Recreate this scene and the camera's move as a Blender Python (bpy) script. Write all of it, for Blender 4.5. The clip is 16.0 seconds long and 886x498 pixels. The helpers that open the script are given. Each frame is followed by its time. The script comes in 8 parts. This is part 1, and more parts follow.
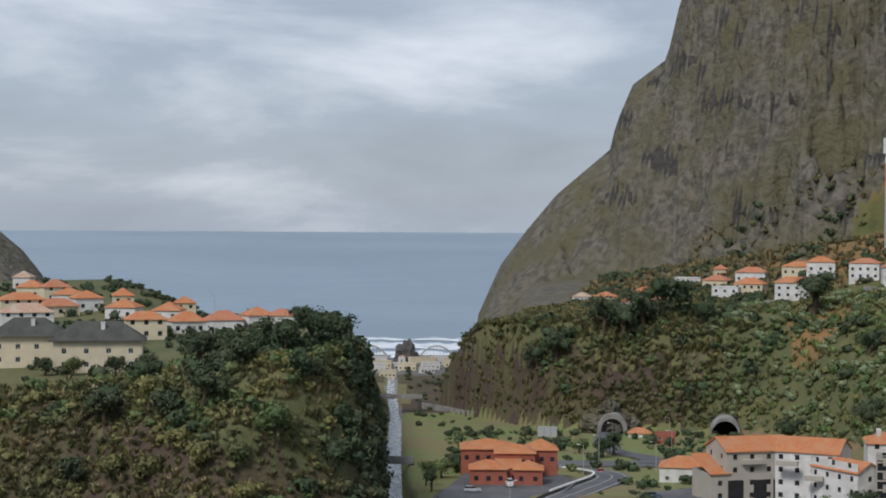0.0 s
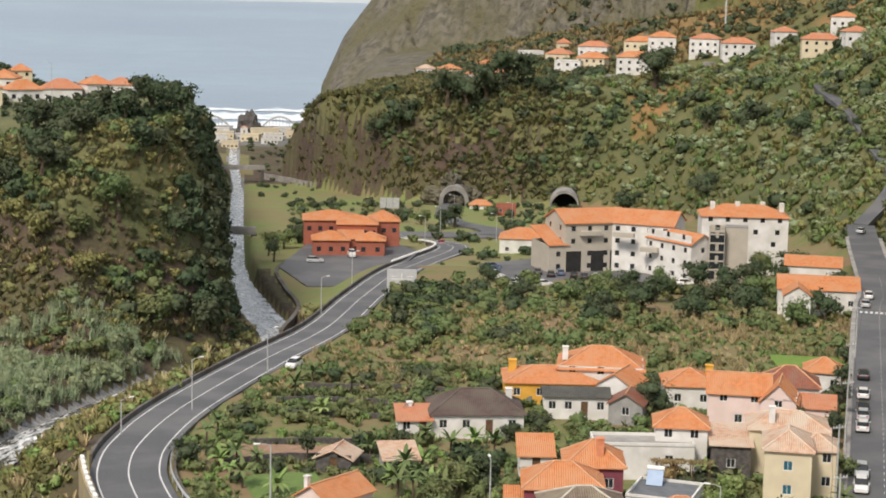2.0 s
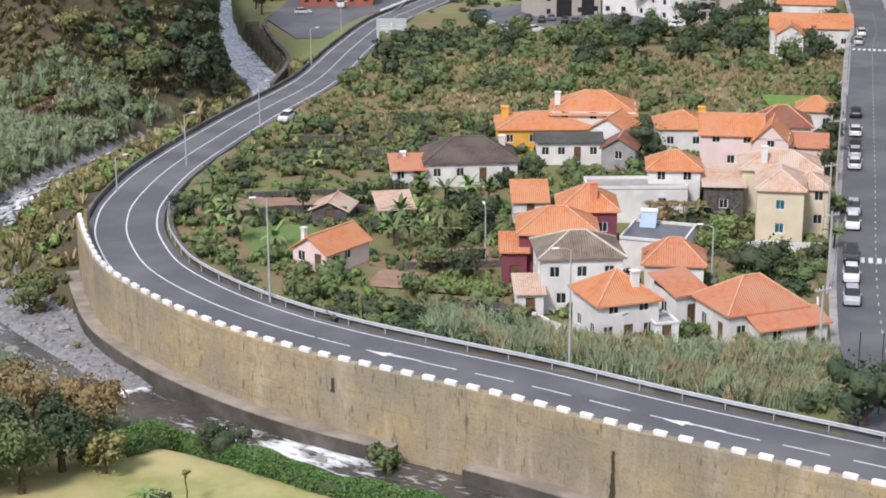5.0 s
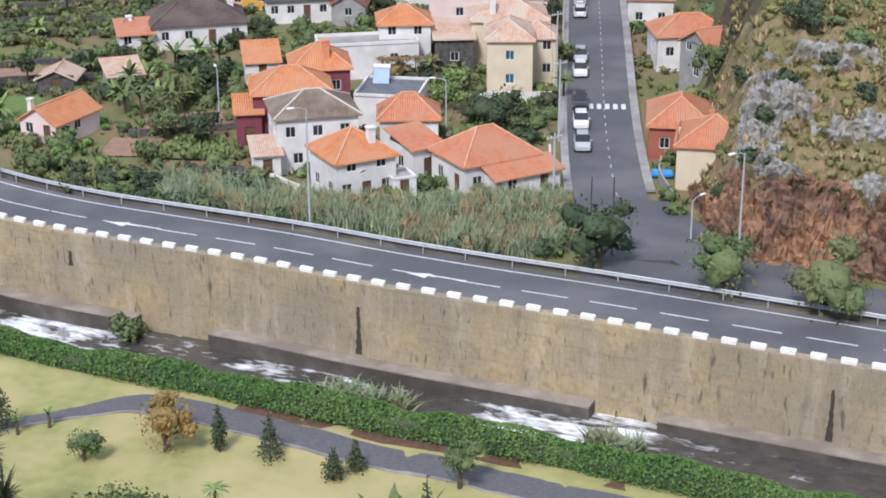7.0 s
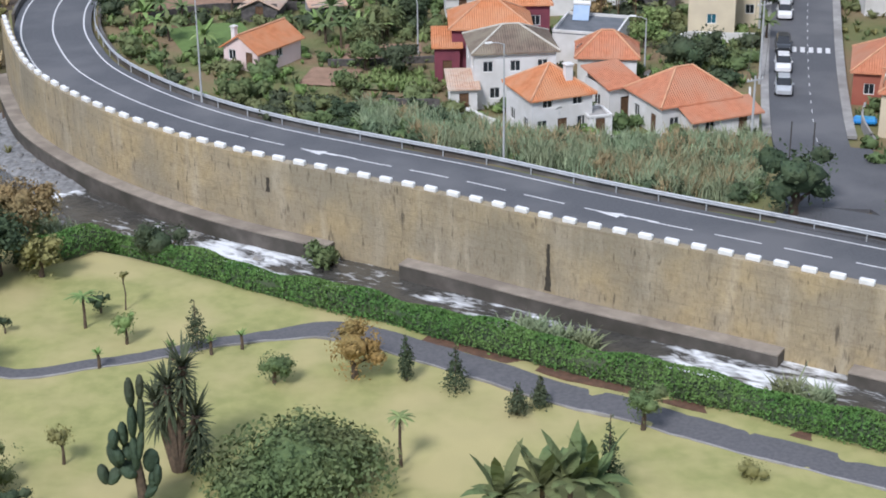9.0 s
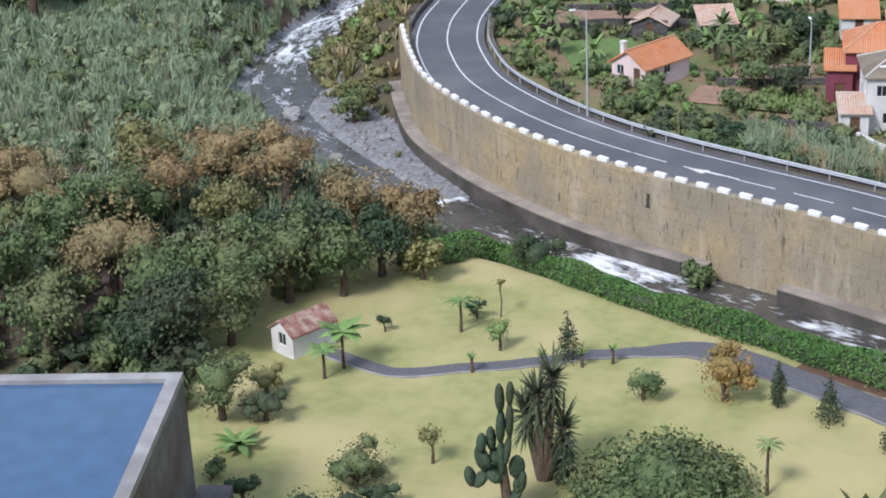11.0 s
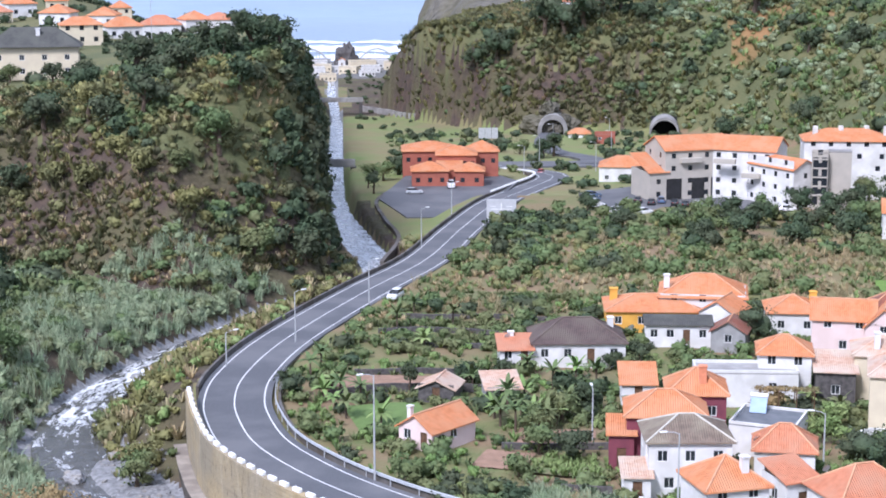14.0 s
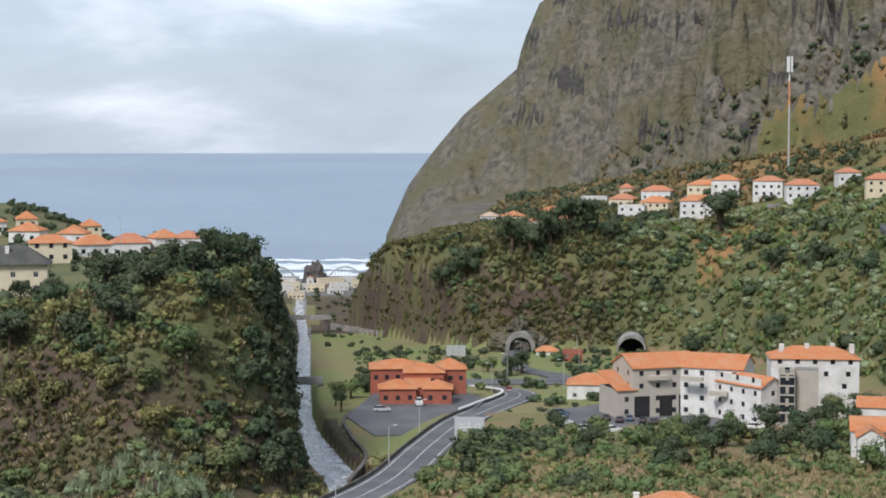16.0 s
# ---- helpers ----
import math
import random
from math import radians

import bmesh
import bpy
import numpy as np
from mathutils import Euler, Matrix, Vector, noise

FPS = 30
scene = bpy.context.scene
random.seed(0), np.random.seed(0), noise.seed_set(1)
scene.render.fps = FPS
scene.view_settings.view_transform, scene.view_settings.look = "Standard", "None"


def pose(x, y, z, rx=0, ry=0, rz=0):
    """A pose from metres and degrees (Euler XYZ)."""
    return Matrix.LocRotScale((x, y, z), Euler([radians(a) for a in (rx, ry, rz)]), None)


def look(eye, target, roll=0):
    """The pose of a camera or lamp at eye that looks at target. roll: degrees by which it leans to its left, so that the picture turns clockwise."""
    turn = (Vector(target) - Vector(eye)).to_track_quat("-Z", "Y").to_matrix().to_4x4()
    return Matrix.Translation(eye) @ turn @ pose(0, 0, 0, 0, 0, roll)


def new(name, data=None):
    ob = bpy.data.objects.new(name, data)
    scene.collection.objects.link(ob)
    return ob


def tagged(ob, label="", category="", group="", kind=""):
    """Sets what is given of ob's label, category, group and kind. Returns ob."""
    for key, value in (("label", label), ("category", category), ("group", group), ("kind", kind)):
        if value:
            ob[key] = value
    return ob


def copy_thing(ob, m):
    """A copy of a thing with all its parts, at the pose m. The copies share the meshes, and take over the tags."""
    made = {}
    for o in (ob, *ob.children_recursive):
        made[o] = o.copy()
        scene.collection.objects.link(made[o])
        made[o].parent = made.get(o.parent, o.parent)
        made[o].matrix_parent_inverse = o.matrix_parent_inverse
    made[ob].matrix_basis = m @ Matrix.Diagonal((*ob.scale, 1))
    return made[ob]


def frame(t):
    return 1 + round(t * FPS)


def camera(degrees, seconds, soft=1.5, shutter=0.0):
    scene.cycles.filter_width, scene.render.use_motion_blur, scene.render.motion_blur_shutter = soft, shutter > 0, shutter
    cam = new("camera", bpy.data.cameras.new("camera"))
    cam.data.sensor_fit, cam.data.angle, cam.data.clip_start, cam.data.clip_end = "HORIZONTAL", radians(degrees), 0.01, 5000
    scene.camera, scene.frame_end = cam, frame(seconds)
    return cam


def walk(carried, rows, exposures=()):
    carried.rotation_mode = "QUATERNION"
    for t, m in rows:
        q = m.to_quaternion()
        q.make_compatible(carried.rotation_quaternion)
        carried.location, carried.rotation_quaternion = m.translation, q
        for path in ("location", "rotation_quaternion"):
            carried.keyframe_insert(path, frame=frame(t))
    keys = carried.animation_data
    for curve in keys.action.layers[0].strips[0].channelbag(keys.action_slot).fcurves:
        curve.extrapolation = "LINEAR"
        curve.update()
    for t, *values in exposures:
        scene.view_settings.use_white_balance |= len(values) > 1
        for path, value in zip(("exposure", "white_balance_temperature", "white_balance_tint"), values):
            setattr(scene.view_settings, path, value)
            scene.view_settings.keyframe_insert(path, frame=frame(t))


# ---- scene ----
EYE = Vector((0.0, 0.0, 100.0))
cam = camera(29.050, 16.0, soft=1.85)
# seconds, heading to the right of north, pitch, roll
TURNS = [
    (0, 0.000, -0.799, 0.317),
    (0.5, 2.104, -1.844, 0.711),
    (1, 4.482, -3.487, 1.295),
    (1.5, 5.616, -6.013, 1.448),
    (2, 5.360, -8.369, 1.200),
    (2.5, 4.258, -10.462, 0.801),
    (3, 3.578, -11.953, 0.415),
    (3.2, 3.662, -12.562, 0.311),
    (5.3, 6.502, -17.508, -0.352),
    (5.5, 7.391, -18.041, -0.210),
    (6, 10.261, -19.441, -0.125),
    (6.5, 13.189, -20.841, -0.204),
    (7, 14.909, -21.513, -0.220),
    (7.5, 15.955, -21.944, -0.165),
    (8, 16.072, -22.428, -0.199),
    (8.5, 12.622, -22.841, -0.473),
    (9, 7.955, -23.589, -0.624),
    (9.5, 3.686, -24.147, -1.045),
    (10, -0.759, -24.089, -1.793),
    (10.2, -2.227, -23.941, -2.049),
    (12.3, -6.611, -18.674, -2.582),
    (12.5, -5.886, -17.825, -2.234),
    (13, -3.000, -15.333, -1.143),
    (13.5, -0.087, -12.721, -0.324),
    (14, 1.996, -10.737, -0.175),
    (14.5, 3.132, -9.223, -0.342),
    (15, 3.693, -7.501, -0.375),
    (15.5, 3.602, -5.551, -0.084),
    (16, 3.093, -3.459, -0.024),
]


def aim(heading, pitch, roll):
    a, e = radians(heading), radians(pitch)
    way = Vector((math.sin(a) * math.cos(e), math.cos(a) * math.cos(e), math.sin(e)))
    return look(EYE, EYE + way * 100, roll)


EXPOSURES = [(0, 0.1, 6200, 12), (0.5, 0.2, 6400, 12), (1.0, 0.5, 6450, 12), (1.5, 0.75, 6900, 12), (3.0, 0.82, 7200, 16), (5.5, 0.9, 6050, 18), (8, 0.8, 5900, 16), (10, 0.68, 5750, 14), (12.5, 1.28, 5600, 20), (13.0, 1.38, 5500, 20), (13.5, 1.34, 5450, 22), (14.5, 1.1, 5700, 19), (15, 0.95, 5950, 14), (16, 0.66, 6200, 12)]
walk(cam, [(t, aim(a, e, r)) for t, a, e, r in TURNS], EXPOSURES)

# ---- world and sun ----
world = bpy.data.worlds.new("world")
scene.world = world
world.use_nodes = True
wt = world.node_tree
wt.nodes.clear()


def wn(kind, **kw):
    n = wt.nodes.new(kind)
    for k, v in kw.items():
        n.inputs[k].default_value = v
    return n


sky = wn("ShaderNodeTexSky")
sky.sky_type, sky.sun_disc = "NISHITA", False
sky.sun_elevation, sky.sun_rotation = radians(48), radians(215)
skyb = wn("ShaderNodeMix")
skyb.data_type, skyb.blend_type = "RGBA", "MULTIPLY"
skyb.inputs["Factor"].default_value = 1.0
skyb.inputs["B"].default_value = (0.10, 0.10, 0.10, 1)
wt.links.new(sky.outputs["Color"], skyb.inputs["A"])
wco = wn("ShaderNodeTexCoord")
wmap = wn("ShaderNodeMapping")
wmap.inputs["Scale"].default_value = (3.2, 3.2, 11.0)
wt.links.new(wco.outputs["Generated"], wmap.inputs["Vector"])
cl1 = wn("ShaderNodeTexNoise", Scale=1.15, Detail=7.0, Roughness=0.55, Distortion=0.3)
wt.links.new(wmap.outputs["Vector"], cl1.inputs["Vector"])
tone = wn("ShaderNodeValToRGB")
e = tone.color_ramp.elements
e[0].position, e[0].color = 0.34, (0.34, 0.385, 0.44, 1)
e[1].position, e[1].color = 0.72, (0.86, 0.89, 0.93, 1)
e.new(0.52).color = (0.44, 0.495, 0.56, 1)
wt.links.new(cl1.outputs["Fac"], tone.inputs["Fac"])
cover = wn("ShaderNodeMix")
cover.data_type = "RGBA"
cover.inputs["Factor"].default_value = 0.85
wt.links.new(skyb.outputs["Result"], cover.inputs["A"])
wt.links.new(tone.outputs["Color"], cover.inputs["B"])
wbg = wn("ShaderNodeBackground", Strength=0.9)
wt.links.new(cover.outputs["Result"], wbg.inputs["Color"])
wout = wn("ShaderNodeOutputWorld")
wt.links.new(wbg.outputs["Background"], wout.inputs["Surface"])

sun = new("sun", bpy.data.lights.new("sun", "SUN"))
sun.data.energy, sun.data.angle, sun.data.color = 2.1, radians(14), (1.0, 0.95, 0.87)
sun.matrix_world = look((0, 0, 0), (math.sin(radians(35)) * 0.67, math.cos(radians(35)) * 0.67, -0.74))

# ---- materials ----
def mat(name, a, b=None, scale=1.0, rough=0.85, bump=0.0, bscale=None, metal=0.0, c=None, big=None, island=0.0, spec=0.3, ramp=(0.35, 0.65)):
    """Two colours mixed by fine noise, a third by broad noise, relief by noise of its own size."""
    m = bpy.data.materials.new(name)
    m.use_nodes = True
    t = m.node_tree
    p = t.nodes["Principled BSDF"]
    p.inputs["Roughness"].default_value, p.inputs["Metallic"].default_value = rough, metal
    p.inputs["Specular IOR Level"].default_value = spec
    b = b or tuple(v * 0.75 for v in a)
    geo = t.nodes.new("ShaderNodeNewGeometry")

    def noise_at(s, detail=5.0):
        n = t.nodes.new("ShaderNodeTexNoise")
        n.inputs["Scale"].default_value, n.inputs["Detail"].default_value = s, detail
        t.links.new(geo.outputs["Position"], n.inputs["Vector"])
        return n

    def mix(fac, x, y):
        k = t.nodes.new("ShaderNodeMix")
        k.data_type = "RGBA"
        t.links.new(fac, k.inputs["Factor"])
        for s, v in (("A", x), ("B", y)):
            if isinstance(v, tuple):
                k.inputs[s].default_value = (*v, 1)
            else:
                t.links.new(v, k.inputs[s])
        return k.outputs["Result"]

    def step(src, lo, hi):
        r = t.nodes.new("ShaderNodeMapRange")
        r.inputs["From Min"].default_value, r.inputs["From Max"].default_value = lo, hi
        t.links.new(src, r.inputs["Value"])
        return r.outputs["Result"]

    col = mix(step(noise_at(scale).outputs["Fac"], *ramp), a, b)
    if c:
        col = mix(step(noise_at(big or scale * 0.12, 4.0).outputs["Fac"], 0.42, 0.62), col, c)
    if island:
        h = t.nodes.new("ShaderNodeHueSaturation")
        t.links.new(col, h.inputs["Color"])
        r = t.nodes.new("ShaderNodeMapRange")
        r.inputs["To Min"].default_value, r.inputs["To Max"].default_value = 1 - island, 1 + island
        t.links.new(geo.outputs["Random Per Island"], r.inputs["Value"])
        t.links.new(r.outputs["Result"], h.inputs["Value"])
        col = h.outputs["Color"]
    t.links.new(col, p.inputs["Base Color"])
    if bump:
        bp = t.nodes.new("ShaderNodeBump")
        bp.inputs["Strength"].default_value, bp.inputs["Distance"].default_value = 1.0, bump
        t.links.new(noise_at(bscale or scale * 2, 8.0).outputs["Fac"], bp.inputs["Height"])
        t.links.new(bp.outputs["Normal"], p.inputs["Normal"])
    return m


M_ASPHALT = mat("asphalt", (0.105, 0.107, 0.115), (0.085, 0.087, 0.094), 5.0, 0.7, 0.004, 40, c=(0.135, 0.135, 0.14), big=0.12)
M_PATHWAY = mat("path_asphalt", (0.13, 0.125, 0.13), (0.10, 0.10, 0.105), 3.0, 0.85, 0.006, 30)
M_WHITE = mat("white_paint", (0.78, 0.78, 0.76), (0.66, 0.66, 0.64), 2.0, 0.7)
M_LINE = mat("road_line", (0.70, 0.70, 0.70), (0.55, 0.55, 0.55), 3.0, 0.7)
M_WHITEWALL = mat("white_render", (0.74, 0.73, 0.72), (0.64, 0.63, 0.61), 0.6, 0.9, 0.006, 12, c=(0.58, 0.57, 0.54), big=0.35)
M_CREAM = mat("cream_render", (0.66, 0.58, 0.42), (0.60, 0.52, 0.38), 0.6, 0.9, 0.006, 12)
M_PINK = mat("pink_render", (0.74, 0.60, 0.57), (0.68, 0.54, 0.50), 0.6, 0.9, 0.006, 12)
M_PURPLE = mat("plum_render", (0.22, 0.06, 0.08), (0.17, 0.05, 0.07), 0.8, 0.9, 0.006, 12)
M_YELLOW = mat("ochre_render", (0.70, 0.38, 0.07), (0.6, 0.32, 0.06), 0.8, 0.9, 0.006, 12)
M_BRICKRED = mat("red_render", (0.36, 0.12, 0.08), (0.30, 0.10, 0.07), 0.6, 0.9, 0.006, 12)
M_GREYWALL = mat("grey_render", (0.33, 0.33, 0.32), (0.25, 0.25, 0.245), 0.8, 0.92, 0.01, 8)
M_FELT = mat("grey_roof_felt", (0.15, 0.16, 0.175), (0.11, 0.12, 0.13), 0.8, 0.85, 0.01, 8)
M_BEIGE = mat("beige_concrete", (0.46, 0.42, 0.36), (0.40, 0.37, 0.32), 0.4, 0.9, 0.006, 10)
M_STONEWALL = mat("dark_stone", (0.12, 0.11, 0.105), (0.06, 0.057, 0.055), 2.2, 0.95, 0.05, 3)
M_GLASS = mat("window_glass", (0.03, 0.035, 0.04), (0.02, 0.024, 0.03), 0.5, 0.12, spec=0.6)
# near-black colour painted in for the shade inside deep openings
M_DARK = mat("opening_shade", (0.03, 0.03, 0.032), (0.02, 0.02, 0.02), 1.0, 0.8)
M_TEAL = mat("teal_shutter", (0.02, 0.12, 0.17), (0.02, 0.10, 0.14), 2.0, 0.6)
M_WOOD = mat("brown_wood", (0.16, 0.09, 0.05), (0.10, 0.06, 0.035), 3.0, 0.8)
M_CONCRETE = mat("concrete", (0.36, 0.35, 0.33), (0.27, 0.26, 0.25), 0.7, 0.92, 0.01, 8, c=(0.22, 0.21, 0.20), big=0.2)
M_DARKCON = mat("dark_concrete", (0.17, 0.16, 0.155), (0.11, 0.105, 0.10), 0.6, 0.92, 0.015, 6, c=(0.10, 0.085, 0.07), big=0.2)
M_STEEL = mat("galvanised_steel", (0.50, 0.52, 0.54), (0.42, 0.44, 0.46), 2.0, 0.5, metal=0.25)
M_POLE = mat("painted_pole", (0.45, 0.46, 0.46), (0.36, 0.37, 0.37), 2.0, 0.6)
M_POLEDARK = mat("dark_pole", (0.07, 0.065, 0.06), (0.05, 0.045, 0.04), 2.0, 0.8)
M_BLUE = mat("blue_plastic", (0.03, 0.25, 0.62), (0.03, 0.2, 0.5), 2.0, 0.4)
M_RUBBER = mat("rubber", (0.02, 0.02, 0.02), None, 4.0, 0.8)
M_EARTH = mat("bare_earth", (0.30, 0.19, 0.13), (0.22, 0.14, 0.095), 0.8, 0.95, 0.05, 4)
M_BARK = mat("bark", (0.13, 0.095, 0.065), (0.08, 0.06, 0.045), 3.0, 0.95, 0.02, 10)


def leafy(name, a, b, c, island=0.35, scale=0.5, big=0.12):
    return mat(name, a, b, max(scale, 0.9), 0.8, 0.28, 1.5, c=c, big=big, island=island, spec=0.2)


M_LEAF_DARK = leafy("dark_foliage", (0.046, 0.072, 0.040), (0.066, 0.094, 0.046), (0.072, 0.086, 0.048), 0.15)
M_LEAF_MID = leafy("green_foliage", (0.095, 0.14, 0.058), (0.125, 0.175, 0.068), (0.145, 0.16, 0.07), 0.14)
M_LEAF_BRIGHT = leafy("bright_foliage", (0.14, 0.23, 0.07), (0.18, 0.27, 0.085), (0.21, 0.26, 0.10), 0.28)
M_LEAF_OLIVE = leafy("olive_foliage", (0.18, 0.175, 0.068), (0.24, 0.225, 0.085), (0.16, 0.16, 0.07), 0.15)
M_LEAF_BROWN = leafy("rusty_foliage", (0.285, 0.20, 0.095), (0.235, 0.175, 0.085), (0.205, 0.18, 0.088), 0.2)
M_LEAF_HILL = leafy("hill_scrub", (0.105, 0.115, 0.055), (0.14, 0.14, 0.065), (0.10, 0.10, 0.052), 0.12)
M_SAGE = leafy("sage_foliage", (0.185, 0.24, 0.135), (0.24, 0.285, 0.165), (0.215, 0.235, 0.125), 0.15)
M_REED = leafy("reed_leaves", (0.235, 0.32, 0.19), (0.305, 0.365, 0.225), (0.275, 0.315, 0.19), 0.22, big=0.2)
M_REED_DRY = leafy("dry_reed", (0.42, 0.32, 0.18), (0.33, 0.26, 0.14), (0.28, 0.25, 0.14), 0.3)
M_CACTUS = leafy("cactus_skin", (0.055, 0.082, 0.05), (0.04, 0.062, 0.038), (0.07, 0.075, 0.045), 0.15)
M_LEAF_GOLD = leafy("golden_foliage", (0.34, 0.22, 0.075), (0.28, 0.195, 0.07), (0.25, 0.20, 0.075), 0.2)
M_HEDGE = leafy("hedge_leaves", (0.07, 0.155, 0.04), (0.10, 0.20, 0.05), (0.125, 0.21, 0.06), 0.3, scale=1.2, big=0.25)


def tiles(name, a, b, c, pitch=0.24, row=0.4, patch=0.35):
    """Roof tiles: channels down the slope and courses across it, by the roof's own unwrapped metres."""
    m = mat(name, a, b, 1.6, 0.8, c=c, big=patch)
    t = m.node_tree
    p = t.nodes["Principled BSDF"]
    uv = t.nodes.new("ShaderNodeUVMap")
    sep = t.nodes.new("ShaderNodeSeparateXYZ")
    t.links.new(uv.outputs["UV"], sep.inputs["Vector"])

    def wave(sock, period):
        k = t.nodes.new("ShaderNodeMath")
        k.operation = "MULTIPLY"
        k.inputs[1].default_value = 2 * math.pi / period
        t.links.new(sock, k.inputs[0])
        s = t.nodes.new("ShaderNodeMath")
        s.operation = "SINE"
        t.links.new(k.outputs[0], s.inputs[0])
        return s.outputs[0]

    w1 = wave(sep.outputs["X"], pitch)
    f = t.nodes.new("ShaderNodeMath")
    f.operation = "MODULO"
    f.inputs[1].default_value = row
    t.links.new(sep.outputs["Y"], f.inputs[0])
    g = t.nodes.new("ShaderNodeMath")
    g.operation = "MULTIPLY_ADD"
    g.inputs[1].default_value = 2.2
    t.links.new(f.outputs[0], g.inputs[0])
    t.links.new(w1, g.inputs[2])
    bp = t.nodes.new("ShaderNodeBump")
    bp.inputs["Strength"].default_value, bp.inputs["Distance"].default_value = 1.0, 0.05
    t.links.new(g.outputs[0], bp.inputs["Height"])
    t.links.new(bp.outputs["Normal"], p.inputs["Normal"])
    return m


M_TILE = tiles("orange_tiles", (0.68, 0.27, 0.12), (0.57, 0.21, 0.085), (0.62, 0.29, 0.15))
M_TILE_RED = tiles("salmon_tiles", (0.63, 0.255, 0.14), (0.53, 0.20, 0.105), (0.56, 0.27, 0.165))
M_TILE_OLD = tiles("weathered_tiles", (0.35, 0.12, 0.075), (0.24, 0.10, 0.07), (0.28, 0.15, 0.11))
M_TILE_PALE = tiles("pale_tiles", (0.66, 0.47, 0.35), (0.55, 0.33, 0.23), (0.62, 0.50, 0.40))
M_TILE_BROWN = tiles("brown_tiles", (0.135, 0.095, 0.085), (0.10, 0.075, 0.068), (0.15, 0.12, 0.10))
M_TILE_GREY = tiles("grey_tiles", (0.24, 0.185, 0.14), (0.17, 0.13, 0.10), (0.29, 0.245, 0.18))
M_TILE_MOTTLED = tiles("mottled_tiles", (0.36, 0.15, 0.11), (0.55, 0.43, 0.35), (0.26, 0.12, 0.09), patch=1.1)
M_SLATE = tiles("slate_grey_tiles", (0.10, 0.10, 0.09), (0.08, 0.08, 0.075), (0.12, 0.12, 0.105))


# ---- builders ----
def part(name, bm, material, parent=None, label=""):
    """One mesh object from a bmesh or from (verts, faces), under a thing or a part."""
    me = bpy.data.meshes.new(name)
    if isinstance(bm, tuple):
        me.from_pydata(bm[0], [], bm[1])
    else:
        bm.to_mesh(me)
        bm.free()
    if material:
        me.materials.append(material)
    ob = new(name, me)
    if parent:
        ob.parent = parent
    if label:
        ob["label"] = label
    return ob


def thing(name, label, category, m=None, group="", kind=""):
    ob = new(name)
    if m:
        ob.matrix_basis = m
    return tagged(ob, label, category, group, kind)


def add_box(bm, x0, x1, y0, y1, z0, z1, bevel=0.0):
    vs = [bm.verts.new((x, y, z)) for x in (x0, x1) for y in (y0, y1) for z in (z0, z1)]
    fs = [bm.faces.new([vs[i] for i in f]) for f in ((0, 1, 3, 2), (4, 6, 7, 5), (0, 4, 5, 1), (2, 3, 7, 6), (0, 2, 6, 4), (1, 5, 7, 3))]
    if bevel:
        bmesh.ops.bevel(bm, geom=list({ed for f in fs for ed in f.edges}), offset=bevel, segments=1, affect="EDGES")
    return vs


def box(x0, x1, y0, y1, z0, z1, bevel=0.0):
    bm = bmesh.new()
    add_box(bm, x0, x1, y0, y1, z0, z1, bevel)
    return bm


def tube(points, radii, sides=8, caps=True):
    """A tapering round bar through the points."""
    bm = bmesh.new()
    rings, up = [], Vector((0.31, 0.17, 0.93))
    pts = [Vector(p) for p in points]
    for i, p in enumerate(pts):
        d = (pts[min(i + 1, len(pts) - 1)] - pts[max(i - 1, 0)]).normalized()
        u = d.cross(up if abs(d.dot(up)) < 0.95 else Vector((1, 0, 0))).normalized()
        v = d.cross(u)
        r = radii[i] if isinstance(radii, (list, tuple)) else radii
        rings.append([bm.verts.new(p + (u * math.cos(k) + v * math.sin(k)) * r) for k in (2 * math.pi * j / sides for j in range(sides))])
    for a, b in zip(rings, rings[1:]):
        for j in range(sides):
            bm.faces.new((a[j], a[(j + 1) % sides], b[(j + 1) % sides], b[j]))
    if caps:
        bm.faces.new(rings[0][::-1])
        bm.faces.new(rings[-1])
    return bm


def smooth_line(pts, step=2.0):
    """A Catmull-Rom line through points of any dimension, sampled evenly."""
    p = np.array(pts, float)
    p = np.vstack([2 * p[0] - p[1], p, 2 * p[-1] - p[-2]])
    out = []
    for i in range(1, len(p) - 2):
        n = max(2, int(np.linalg.norm(p[i + 1][:2] - p[i][:2]) / step))
        for u in np.arange(n) / n:
            out.append(0.5 * (2 * p[i] + (p[i + 1] - p[i - 1]) * u + (2 * p[i - 1] - 5 * p[i] + 4 * p[i + 1] - p[i + 2]) * u * u
                              + (3 * p[i] - p[i - 1] - 3 * p[i + 1] + p[i + 2]) * u ** 3))
    out.append(p[-2])
    return np.array(out)


def offsets(line, d):
    """A plan line moved d metres to its right."""
    g = np.gradient(line[:, :2], axis=0)
    g /= np.linalg.norm(g, axis=1)[:, None]
    out = line.copy()
    out[:, 0] += g[:, 1] * d
    out[:, 1] -= g[:, 0] * d
    return out


